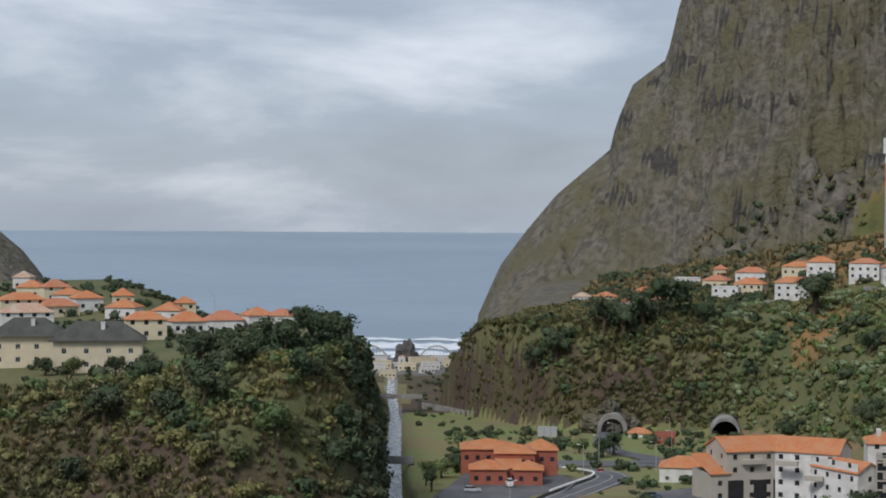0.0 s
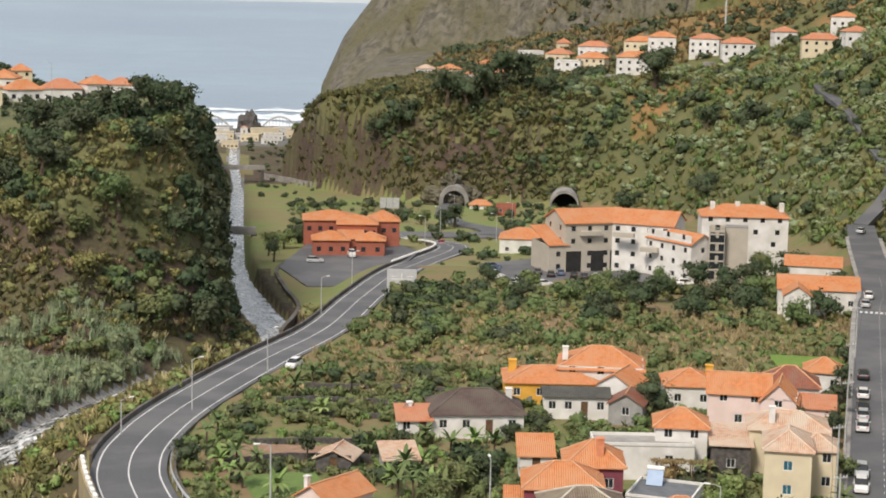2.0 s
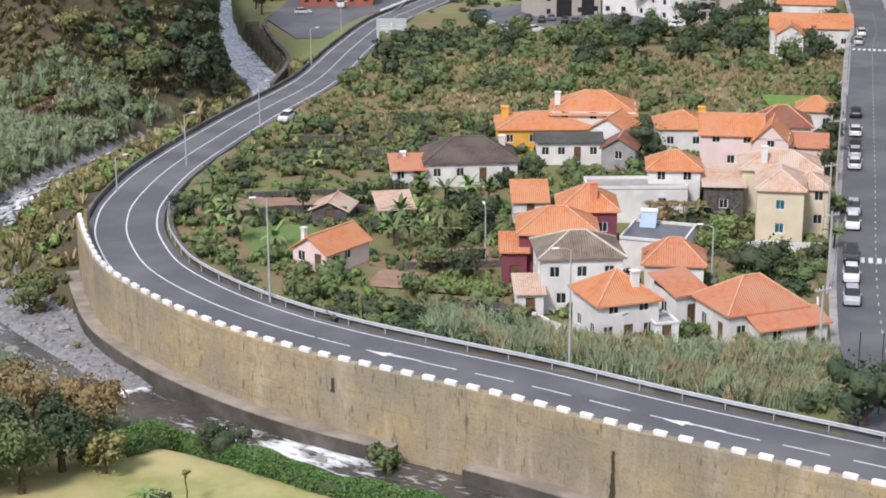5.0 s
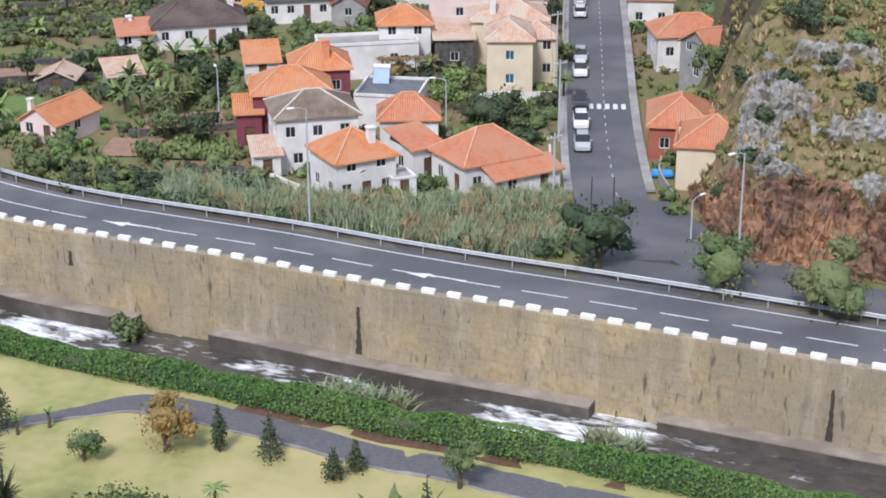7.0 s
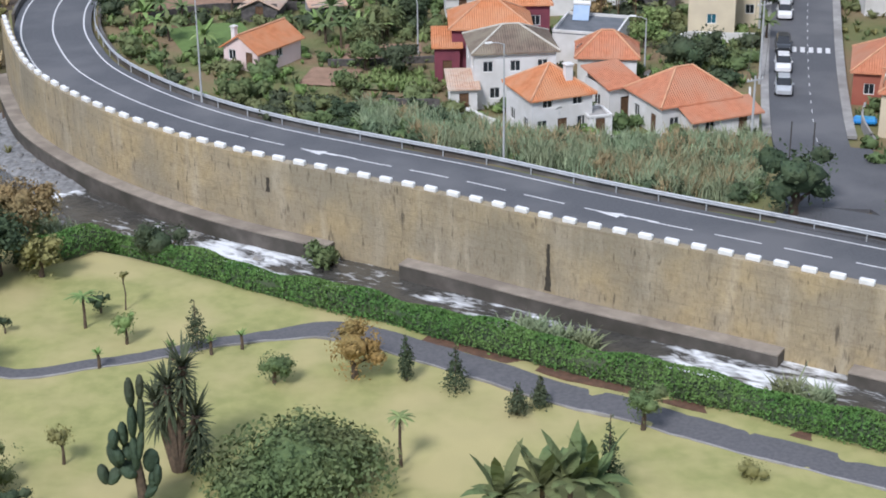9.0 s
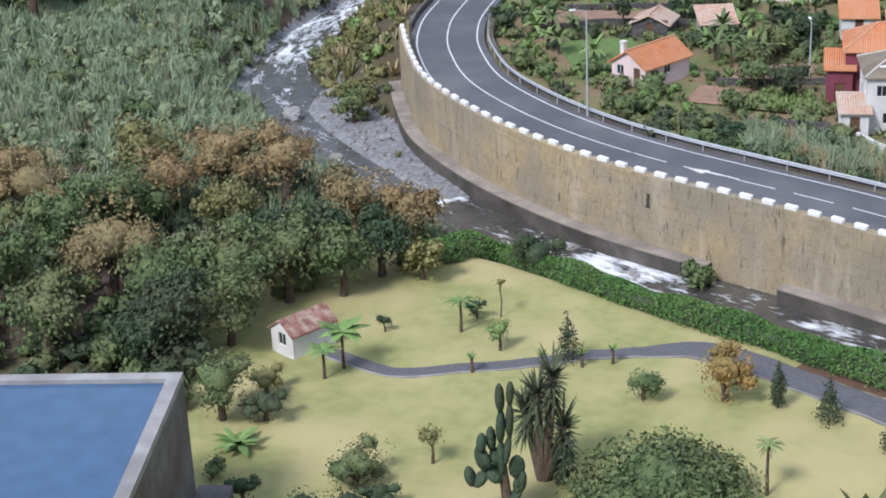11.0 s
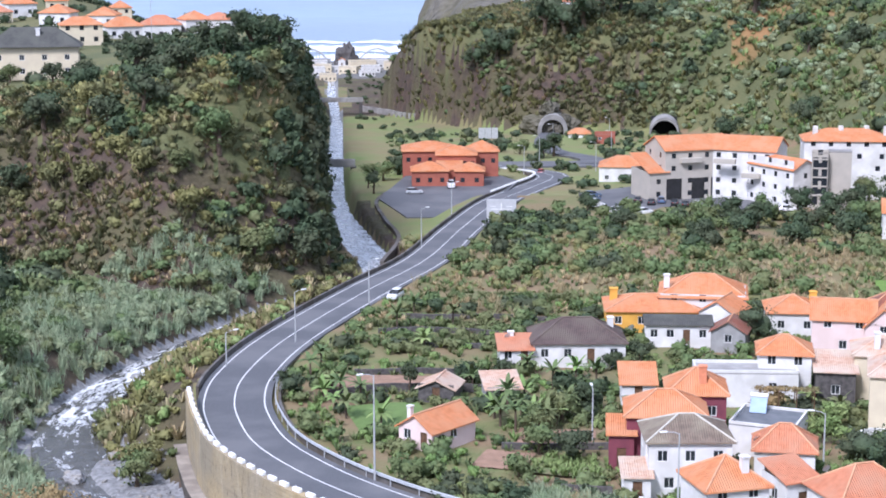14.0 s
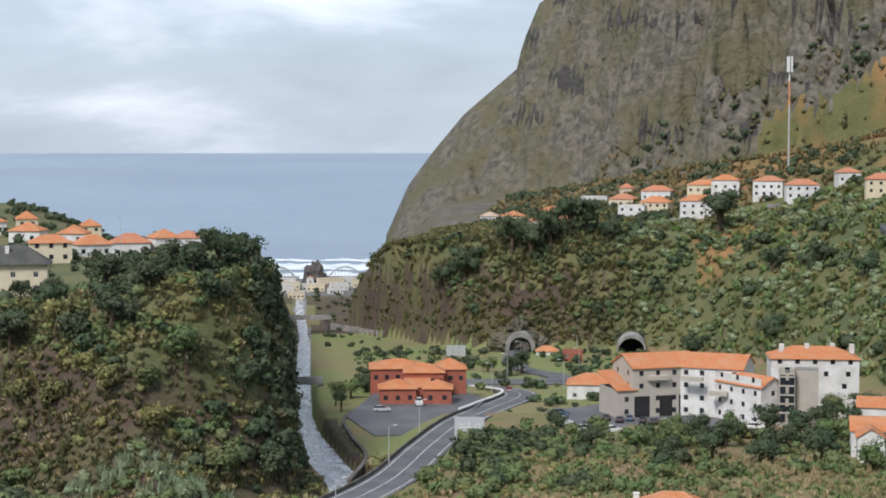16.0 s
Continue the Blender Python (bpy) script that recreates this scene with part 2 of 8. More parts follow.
def ribbon(left, right, z=0.0, thick=0.0):
    """A strip between two lines; thick gives it a body below."""
    n = len(left)
    vs = [(p[0], p[1], p[2] + z) for p in left] + [(p[0], p[1], p[2] + z) for p in right]
    fs = [(i, n + i, n + i + 1, i + 1) for i in range(n - 1)]
    if thick:
        vs += [(x, y, h - thick) for x, y, h in vs]
        m = 2 * n
        fs += [(m + i + 1, m + n + i + 1, m + n + i, m + i) for i in range(n - 1)]
        fs += [(i + 1, m + i + 1, m + i, i) for i in range(n - 1)]
        fs += [(n + i, m + n + i, m + n + i + 1, n + i + 1) for i in range(n - 1)]
        fs += [(0, m, m + n, n), (n - 1, 2 * n - 1, m + 2 * n - 1, m + n - 1)]
    return vs, fs


# ---- the lie of the land ----
def valley(y):
    return np.interp(y, [150, 250, 400, 650, 900, 1270], [45, 43, 37, 22, 10, 2])


# the retaining wall's face, from upstream to the bend
WALL = smooth_line([(110, 62), (80, 85.5), (60.4, 100.8), (47.4, 111.3), (40.1, 117.2), (32.6, 123), (25.8, 128.5), (17.7, 135.6), (9.1, 142.3), (1.3, 148.6),
                    (-6.1, 156.2), (-13, 165.5), (-19, 176.8), (-22, 187.8), (-23.9, 198)], 1.0)
EDGE_Y = np.concatenate([WALL[:, 1], [210, 222, 240, 270, 300, 345, 390, 430, 460]])
EDGE_X = np.concatenate([WALL[:, 0], [-24, -21.5, -16, -8, 2.5, 11.5, 20, 31, 37]])
ROAD = smooth_line([(113.3, 66.3, 45), (83.3, 89.8, 45), (63.8, 105, 45), (50.8, 115.5, 45), (43.4, 121.4, 45), (35.9, 127.2, 45), (29.3, 132.6, 45), (21.1, 139.8, 45),
                    (12.5, 146.5, 45), (4.9, 152.6, 45), (-2, 159.7, 44.9), (-8.4, 168.4, 44.8), (-13.8, 178.8, 44.6), (-16.6, 189, 44.4), (-18, 199.1, 44.2),
                    (-17.6, 212, 43.9), (-13.6, 233, 43.35), (-3.1, 268, 42.3), (7.6, 301.7, 40.9), (16, 343, 39.3), (25.4, 384.5, 37.6), (34.6, 414, 36.0),
                    (42.3, 436, 34.9), (45.0, 450, 34.2), (42.6, 462, 33.5), (36, 471, 33.0), (30, 484, 32.2)], 2.0)
RIVER = smooth_line([(100, 62, 38.4), (66, 90, 38.2), (42, 111, 38), (19.3, 130.3, 37.7), (7.0, 139.8, 37.6), (-1.5, 147.5, 37.5), (-13, 156.5, 37.3), (-22, 169, 37.1),
                     (-33, 187, 36.9), (-39, 203, 36.7), (-41, 219, 36.5), (-37, 240, 36.2), (-22, 276, 35.8), (-6, 300, 35.3), (-1, 323, 35), (-6.5, 363, 34),
                     (-13, 440, 31), (-18, 656, 22), (-22, 790, 14), (-30, 1000, 7), (-34, 1290, 0)], 3.0)


def nearest(x, y, line):
    """The distance in plan to a line and the line's height there."""
    best, hz = np.full(x.shape, 1e9), np.zeros(x.shape)
    for a, b in zip(line[:-1], line[1:]):
        dx, dy = b[0] - a[0], b[1] - a[1]
        u = np.clip(((x - a[0]) * dx + (y - a[1]) * dy) / (dx * dx + dy * dy), 0, 1)
        d = np.hypot(x - a[0] - u * dx, y - a[1] - u * dy)
        k = d < best
        best[k], hz[k] = d[k], (a[2] + u * (b[2] - a[2]))[k]
    return best, hz


def ease(u):
    u = np.clip(u, 0, 1)
    return u * u * (3 - 2 * u)


def rumple(x, y, size, seed=0.0):
    """Cheap smooth relief, about -1 to 1."""
    out, amp, f = 0.0, 1.0, 1.0 / size
    for k in range(4):
        a = 0.7 + 1.9 * k + seed
        u, v = x * math.cos(a) + y * math.sin(a), -x * math.sin(a) + y * math.cos(a)
        out = out + amp * np.sin(u * f * 6.28 + 1.7 * np.sin(v * f * 4.1 + a)) * np.sin(v * f * 5.3 + 1.3 * np.sin(u * f * 3.7 + 2 * a))
        amp, f = amp * 0.55, f * 1.93
    return out / 1.6


def bluff(x, y, az, dist):
    """The wooded headland with the upper village on it."""
    toe = np.interp(az, [-30, -11.7, -8.4, -5.6, -2.35, -1.7], [312, 302, 284, 277, 284, 300])
    top = toe + np.interp(az, [-30, -8, -3, -2.0], [45, 44, 40, 20])
    z1 = np.interp(az, [-40, -14.5, -10, -8.5, -6.3, -3.5, -2.75, -2.5, -2.3, -1.95, -1.7], [66, 67.5, 68.5, 72, 75, 76, 75, 69, 60, 45, 33])
    z0 = np.interp(az, [-12, -2.3, -1.7], [42, 40, 33])
    w = ease((az + 11) / 4)
    back = (1 - w) * np.interp(dist, [330, 430, 650, 760, 1000], [0, 4, 11, -10, -60]) + w * np.interp(dist, [330, 500, 650, 760, 1000], [0, -5, -9, -20, -60])
    u = (dist - toe) / (top - toe)
    u = u + 0.10 * rumple(x, y, 34) * np.clip(u, 0, 1)
    return np.where((az < -1.5) & (u > 0), z0 + (z1 - z0) * ease(u) ** 0.8 + np.where(u > 1, back, 0), -50)


def spur(x, y, az, dist):
    """The hill across the valley with the terrace of villas, rising to the mountain."""
    toe = np.interp(az, [-0.4, 0.3, 1.4, 4, 5.7, 8.8, 12.2, 15, 17.2, 19, 20.8, 22, 23.2, 24.5, 27, 32, 45], [800, 760, 715, 655, 645, 640, 600, 520, 470, 420, 380, 270, 195, 168, 156, 135, 110])
    top = np.interp(az, [-0.4, 0, 1, 1.5, 4, 8, 11.5, 15, 18, 20, 24, 30], [830, 775, 730, 712, 690, 685, 680, 670, 640, 610, 480, 400])
    top = np.maximum(top, toe + 16)
    el = np.interp(az, [-0.45, -0.2, 0.0, 0.3, 1, 1.5, 4, 7.7, 11.5, 15.2, 17.9, 19.3, 24, 30], [-8, -6.4, -5.2, -4.4, -3.5, -3.2, -3.15, -2.85, -2.6, -2.2, -1.7, -1.1, 0.5, 2])
    z1 = 100 + top * np.tan(np.radians(el)) - 1.0
    z0 = valley(toe * np.cos(np.radians(az))) - 0.6
    u = (dist - toe) / (top - toe)
    u = u + 0.09 * rumple(x, y, 45, 2.0) * np.clip(u, 0, 1)
    power = np.interp(az, [6, 12, 20], [0.75, 0.9, 1.0])
    z = z0 + (z1 - z0) * ease(u) ** power
    mtoe = np.interp(az, [1, 8, 12, 18, 30], [930, 880, 800, 740, 640])
    mid = np.interp(az, [1, 8, 12, 20, 30], [4, 14, 22, 26, 24])
    z = np.where(u > 0, z, -50) - np.clip(dist - top, 0, 400) * 0.13 * ease((3.2 - az) / 2)
    return np.where(az > -0.6, z + np.clip((dist - top) / np.maximum(mtoe - top, 1), 0, 1) * mid * (u > 1), -50), mtoe


def mountain(x, y, az, dist, mtoe):
    crest = np.interp(az, [0.9, 1.17, 1.92, 2.76, 3.79, 5.56, 5.75, 6.3, 7.41, 7.86, 9, 12, 20, 32], [-5.6, -3.04, -1.34, -0.2, 1.04, 2.55, 3.39, 4.7, 5.53, 7.47, 11, 15, 17, 15])
    far = 1060.0
    z1 = 100 + far * np.tan(np.radians(crest))
    u = (dist - mtoe) / (far - mtoe)
    ridged = 0.5 - np.abs(rumple(x * 1.0, y * 0.45, 75, 5.0)) - 0.6 * np.abs(rumple(x, y * 0.5, 27, 2.0))
    crag = rumple(x, y, 130, 5.0) * 0.07 + ridged * 0.13 + rumple(x, y, 12, 1.0) * 0.02
    u = u + crag * np.clip(u * 3, 0, 1) * np.clip((1 - u) * 5, 0, 1)
    z = 40 + (z1 - 40) * np.clip(u, 0, 1) ** 0.85 - np.clip(dist - far, 0, 300) * 1.2
    return np.where(u > 0, z, -50)


def height(x, y):
    x, y = np.atleast_1d(np.asarray(x, float)), np.atleast_1d(np.asarray(y, float))
    az, dist = np.degrees(np.arctan2(x, y)), np.hypot(x, y)
    ed = np.interp(y, EDGE_Y, EDGE_X)
    z = valley(y) - 0.3 + 0.25 * rumple(x, y, 30)
    low = (x < ed + 1.0) & (y < 470) | (y < 62)
    bank = np.interp(y, [0, 150, 200, 240, 280, 320], [38.6, 38.6, 38.8, 39.5, 38, 34])
    lowz = bank + np.clip(-25 - x, 0, 60) * np.interp(y, [100, 150, 260], [0, 0.05, 0.09]) + 0.2 * rumple(x, y, 18)
    emb = valley(y) - 0.4 - np.clip((ed - x - 1.2) * 0.3, 0, 9)
    emb = np.where(y > 335, np.maximum(emb, np.minimum(valley(y) - 0.4, 36.0)), emb)
    lowz = np.where(y > 203, np.maximum(lowz, emb), lowz)
    z = np.where(low, lowz, z)
    b = bluff(x, y, az, dist)
    s, mtoe = spur(x, y, az, dist)
    z = np.maximum(z, np.maximum(b, s))
    z = np.maximum(z, np.where(az > 0.6, mountain(x, y, az, dist, mtoe), -50))
    # the headland across the bay
    hz = 100 + 1000 * np.tan(np.radians(np.interp(az, [-40, -20, -14.5, -13.8, -13.1, -12.6], [9, 5, -0.3, -0.9, -1.8, -4.5])))
    z = np.maximum(z, np.where(az < -12.6, np.where(dist > 800, 20 + (hz - 20) * ease((dist - 800) / 200) - np.clip(dist - 1000, 0, 400) * 0.8, -50), -50))
    # the quarried rock beside the lane
    toe2 = np.interp(az, [23.4, 24.2, 26, 30.4, 34, 45], [160, 147, 139, 137.5, 134, 125]) + 1.2 * rumple(x, y, 9, 3)
    q = dist - toe2
    crop = 44.4 + (6.2 * ease(q / 4.5) + np.clip(q - 3, 0, 60) * 0.26) * ease((az - 23.3) / 2.6) + 0.9 * np.abs(rumple(x, y, 7, 1)) * (q > 1)
    z = np.maximum(z, np.where((az > 23.3) & (az < 60) & (q > 0) & (dist < 260), crop, -50))
    rd, rz = nearest(x, y, RIVER[::2])
    half = np.interp(y, [60, 150, 180, 205, 225, 290, 340, 400, 600], [3.8, 5.5, 7.0, 5.5, 3.4, 3.0, 4.2, 3.4, 2.6])
    z = np.minimum(z, np.where((rd < 60) & (low | (y > 300)), rz - 0.5 + np.clip(rd - half, 0, 99) * np.interp(y, [160, 230, 300, 345, 600], [0.5, 0.8, 0.9, 5.0, 2.2]), 1e9))
    # gravel bar inside the bend
    rx = np.interp(y, RIVER[:60, 1], RIVER[:60, 0])
    bar = ease((y - 160) / 6) * ease((203 - y) / 6) * ease((x - rx - 0.3) / 1.5) * (x < ed + 0.5)
    z = np.where(bar > 0.05, np.maximum(z, rz - 0.6 + bar * (0.85 + 0.15 * rumple(x, y, 6))), z)
    # the near hillside from which the valley is seen
    z = np.maximum(z, 98.3 - 0.95 * dist)
    # shore and sea bed
    z = np.where(dist > 1230, np.minimum(z, 3 - (dist - 1230) * 0.05), z)
    return z


def lie(x, y):
    return float(height(x, y)[0])


# ---- ground sheet: fine ahead, coarse all round ----
def terrain_mat():
    m = mat("hill_ground", (0.098, 0.068, 0.050), (0.062, 0.047, 0.038), 0.35, 0.95, 0.7, 0.6, c=(0.10, 0.09, 0.046), big=0.06)
    return m


M_HILL = terrain_mat()
M_ROCK = mat("mountain_rock", (0.165, 0.15, 0.12), (0.085, 0.08, 0.064), 0.2, 0.95, 3.5, 0.22, c=(0.115, 0.106, 0.062), big=0.028, ramp=(0.40, 0.62))
# darker rock that carries the shade of cracks and crags in its colour
M_CRAG_SHADE = mat("crag_shade", (0.075, 0.07, 0.064), (0.04, 0.038, 0.035), 0.3, 0.95, 3.0, 0.25)
M_REDROCK = mat("red_quarried_rock", (0.23, 0.132, 0.085), (0.11, 0.074, 0.054), 1.1, 0.95, 0.35, 1.8, c=(0.33, 0.185, 0.105), big=0.25)
M_GREYROCK = mat("grey_weathered_rock", (0.36, 0.355, 0.34), (0.22, 0.215, 0.205), 1.1, 0.95, 0.25, 2.0, c=(0.27, 0.25, 0.20), big=0.3)
M_LAWN = mat("lawn", (0.325, 0.315, 0.125), (0.26, 0.265, 0.098), 0.9, 0.95, 0.03, 9, c=(0.40, 0.35, 0.165), big=0.12)
M_FIELD = mat("field", (0.125, 0.15, 0.055), (0.17, 0.165, 0.07), 0.5, 0.95, 0.2, 2.0, c=(0.22, 0.155, 0.09), big=0.07)
M_MEADOW = mat("meadow", (0.15, 0.20, 0.065), (0.19, 0.20, 0.08), 0.2, 0.95, 0.1, 2, c=(0.20, 0.17, 0.085), big=0.03)
M_SLOPE = mat("grassy_slope", (0.115, 0.12, 0.052), (0.15, 0.14, 0.062), 0.25, 0.95, 0.5, 0.7, c=(0.085, 0.10, 0.045), big=0.03)
M_BED = mat("river_stones", (0.28, 0.28, 0.28), (0.15, 0.15, 0.15), 1.6, 0.9, 0.15, 2.2)
M_BEACH = mat("shore", (0.17, 0.165, 0.155), (0.12, 0.12, 0.115), 0.1, 0.95)
M_TALUS = mat("rusty_slope", (0.13, 0.125, 0.05), (0.095, 0.105, 0.04), 0.12, 0.95, 1.0, 0.3, c=(0.26, 0.15, 0.065), big=0.03)


def ground_sheet():
    az = np.concatenate([np.arange(-180, -24, 6.0), np.arange(-24, 36, 0.15), np.arange(36, 180.1, 6.0)])
    di = np.concatenate([[0.02, 2, 12, 25, 40, 55, 66], np.arange(74, 94, 2.0), np.arange(94, 216, 0.7), np.arange(216, 460, 1.8), np.arange(460, 740, 4.0),
                         np.arange(740, 1080, 3.2), np.arange(1080, 1400, 20), [1600, 2500, 4700]])
    a, d = np.meshgrid(np.radians(az), di)
    x, y = d * np.sin(a), d * np.cos(a)
    z = height(x.ravel(), y.ravel()).reshape(x.shape)
    behind = (np.degrees(np.abs(a - radians(6))) > 60)
    z = np.where(behind & (d > 120), 60 + 30 * ease((d - 120) / 800), z)
    na, nd = len(az), len(di)
    verts = np.stack([x.ravel(), y.ravel(), z.ravel()], 1)
    i, j = np.meshgrid(np.arange(nd - 1), np.arange(na - 1), indexing="ij")
    k = (i * na + j).ravel()
    faces = np.stack([k, k + na, k + na + 1, k + 1], 1)
    me = bpy.data.meshes.new("ground")
    me.from_pydata(verts.tolist(), [], faces.tolist())
    for mm in (M_HILL, M_ROCK, M_LAWN, M_FIELD, M_BED, M_BEACH, M_TALUS, M_REDROCK, M_GREYROCK, M_CRAG_SHADE, M_MEADOW, M_SLOPE):
        me.materials.append(mm)
    c = verts[faces].mean(1)
    caz, cd = np.degrees(np.arctan2(c[:, 0], c[:, 1])), np.hypot(c[:, 0], c[:, 1])
    idx = np.zeros(len(c), int)
    ed = np.interp(c[:, 1], EDGE_Y, EDGE_X)
    rd, rz = nearest(c[:, 0], c[:, 1], RIVER[::2])
    flat = np.abs(c[:, 2] - valley(c[:, 1])) < 2.5
    wob = rumple(c[:, 0], c[:, 1], 40, 3) + 0.4 * rumple(c[:, 0], c[:, 2] * 2, 13, 1)
    idx[(caz > 8.3 + 1.2 * wob) & (cd > 200) & (cd < 800)] = 11
    idx[(caz > -0.7) & (caz <= 9) & (c[:, 2] > valley(c[:, 1]) + 27 + 7 * wob) & (cd > 600)] = 11
    idx[(caz < -1.5) & (c[:, 2] > 63 + 6 * wob - 3 * np.clip(caz + 6, 0, 4)) & (cd > 250) & (cd < 800)] = 11
    idx[flat & (c[:, 0] > ed)] = 3
    idx[(c[:, 1] < 152) & (c[:, 0] < ed) & (cd > 66) & (c[:, 0] > -34)] = 2
    idx[(cd > 740) & (caz > -0.6) & (c[:, 2] > 45)] = 1
    mix = caz + 1.6 * rumple(c[:, 0], c[:, 1], 120) + 0.6 * rumple(c[:, 0], c[:, 1], 30, 3)
    idx[(mix > 11.5) & (cd > 640) & (c[:, 2] < 60 + (mix - 9) * 9)] = 6
    idx[(rd < 9) & (c[:, 2] < rz + 0.5) & ((c[:, 0] < ed) | (c[:, 1] > 300)) & ((c[:, 1] > 138) | (rd < 5))] = 4
    idx[(c[:, 1] > 300) & (idx == 4) & (rd > 2.6)] = 3
    idx[(c[:, 1] > 400) & (c[:, 1] < 760) & (caz > -2.8) & (caz < 9) & (np.abs(c[:, 2] - valley(c[:, 1])) < np.where(caz > -0.5, 1.6, 6)) & (rd > 2.6)] = 10
    idx[(c[:, 1] > 315) & (c[:, 1] <= 400) & (caz > -1.5) & (c[:, 0] < ed + 2) & (rd > 7) & (idx != 4)] = 10
    idx[(caz < -12.6) & (cd > 800)] = 1
    idx[(c[:, 2] < 6) & (cd > 900)] = 5
    # noise patches of darker rock make up for weak shading of the relief
    cr = rumple(c[:, 0] + 0.6 * c[:, 2], c[:, 2] * 1.3, 62, 9) + 0.35 * rumple(c[:, 0], c[:, 2], 17, 2)
    idx[(idx == 1) & (cr > 0.52) & (c[:, 2] > 95)] = 9
    crop = (caz > 23.5) & (caz < 45) & (cd > 130) & (cd < 176) & (c[:, 2] > 45.0)
    idx[crop] = 6
    idx[crop & (c[:, 2] < 51.2 + 1.2 * rumple(c[:, 0], c[:, 1], 8, 4))] = 7
    me.polygons.foreach_set("material_index", idx)
    me.polygons.foreach_set("use_smooth", [True] * len(me.polygons))
    ob = new("ground", me)
    return tagged(ob, "valley floor and green brown hillsides below a rock mountain", "ground", kind="structure")


ground_sheet()

# the sea: a sheet from the shore out to the horizon
M_SEA = mat("sea_water", (0.20, 0.28, 0.345), (0.155, 0.235, 0.305), 0.02, 0.3, 1.2, 0.06, c=(0.145, 0.205, 0.28), big=0.0011, spec=0.4)


def sea_sheet():
    di = np.concatenate([np.arange(1150, 1700, 25), np.geomspace(1700, 4880, 40)])
    az = np.radians(np.arange(-40, 50.1, 2.0))
    a, d = np.meshgrid(az, di)
    # far off the sheet follows the line of sight up to the horizon
    rise = np.interp(d, [1150, 1900, 2400, 3000, 3700, 4300, 4880], [0, 0, 8, 25, 48, 65, 79])
    x, y = d * np.sin(a), d * np.cos(a)
    n, m = a.shape
    vs = np.stack([x.ravel(), y.ravel(), rise.ravel()], 1).tolist()
    fs = [(i * m + j, (i + 1) * m + j, (i + 1) * m + j + 1, i * m + j + 1) for i in range(n - 1) for j in range(m - 1)]
    ob = part("water", (vs, fs), M_SEA)
    for p in ob.data.polygons:
        p.use_smooth = True
    return tagged(ob, "grey blue sea with wind ripples out to the horizon", "sea", kind="structure")


sea_sheet()
M_SURF = mat("surf_foam", (0.80, 0.83, 0.86), (0.45, 0.52, 0.56), 0.05, 0.7, 0.5, 0.06, c=(0.70, 0.74, 0.78), big=0.02)
for d0, d1, sd in ((1275, 1345, 0.0), (1375, 1440, 2.0), (1475, 1500, 4.0)):
    az = np.radians(np.arange(-9, 9, 0.1))
    xs = 1300 * az
    lo, hi = d0 + 14 * rumple(xs, xs * 0 + sd, 60, sd), d1 + 22 * rumple(xs, xs * 0 + sd, 45, sd + 1)
    a = np.stack([lo * np.sin(az), lo * np.cos(az), az * 0 + 0.35], 1)
    b = np.stack([np.maximum(hi, lo + 2) * np.sin(az), np.maximum(hi, lo + 2) * np.cos(az), az * 0 + 0.6], 1)
    tagged(part("surf", ribbon(b, a), M_SURF), "white breaking surf along the shore", "surf", kind="stuff")

# ---- river ----
def river_mat():
    """Brown grey water; white broken water, drawn out along the current, where the bed falls."""
    m = mat("river_water", (0.085, 0.08, 0.07), (0.055, 0.053, 0.048), 0.5, 0.1, 0.1, 1.6, spec=0.6)
    t = m.node_tree
    p = t.nodes["Principled BSDF"]
    at = t.nodes.new("ShaderNodeAttribute")
    at.attribute_name = "flow"
    sep = t.nodes.new("ShaderNodeSeparateXYZ")
    t.links.new(at.outputs["Vector"], sep.inputs["Vector"])

    def math_node(op, a, b):
        n = t.nodes.new("ShaderNodeMath")
        n.operation = op
        for k, v in enumerate((a, b)):
            if isinstance(v, float):
                n.inputs[k].default_value = v
            else:
                t.links.new(v, n.inputs[k])
        return n.outputs[0]

    total = None
    for sx, sy, w in ((0.5, 0.16, 0.6), (2.0, 0.7, 0.4)):
        mp = t.nodes.new("ShaderNodeMapping")
        mp.inputs["Scale"].default_value = (sx, sy, 0)
        t.links.new(at.outputs["Vector"], mp.inputs["Vector"])
        n = t.nodes.new("ShaderNodeTexNoise")
        n.inputs["Scale"].default_value, n.inputs["Detail"].default_value, n.inputs["Distortion"].default_value = 1.0, 6.0, 0.9
        t.links.new(mp.outputs["Vector"], n.inputs["Vector"])
        q = math_node("MULTIPLY", n.outputs["Fac"], w)
        total = q if total is None else math_node("ADD", total, q)
    lifted = math_node("ADD", total, math_node("MULTIPLY", sep.outputs["Z"], 0.34))
    r = t.nodes.new("ShaderNodeMapRange")
    r.inputs["From Min"].default_value, r.inputs["From Max"].default_value = 0.67, 0.82
    t.links.new(lifted, r.inputs["Value"])
    k = t.nodes.new("ShaderNodeMix")
    k.data_type = "RGBA"
    t.links.new(r.outputs["Result"], k.inputs["Factor"])
    t.links.new(p.inputs["Base Color"].links[0].from_socket, k.inputs["A"])
    k.inputs["B"].default_value = (0.76, 0.78, 0.80, 1)
    t.links.new(k.outputs["Result"], p.inputs["Base Color"])
    rg = t.nodes.new("ShaderNodeMapRange")
    rg.inputs["To Min"].default_value, rg.inputs["To Max"].default_value = 0.14, 0.75
    t.links.new(r.outputs["Result"], rg.inputs["Value"])
    t.links.new(rg.outputs["Result"], p.inputs["Roughness"])
    return m


M_RIVER = river_mat()


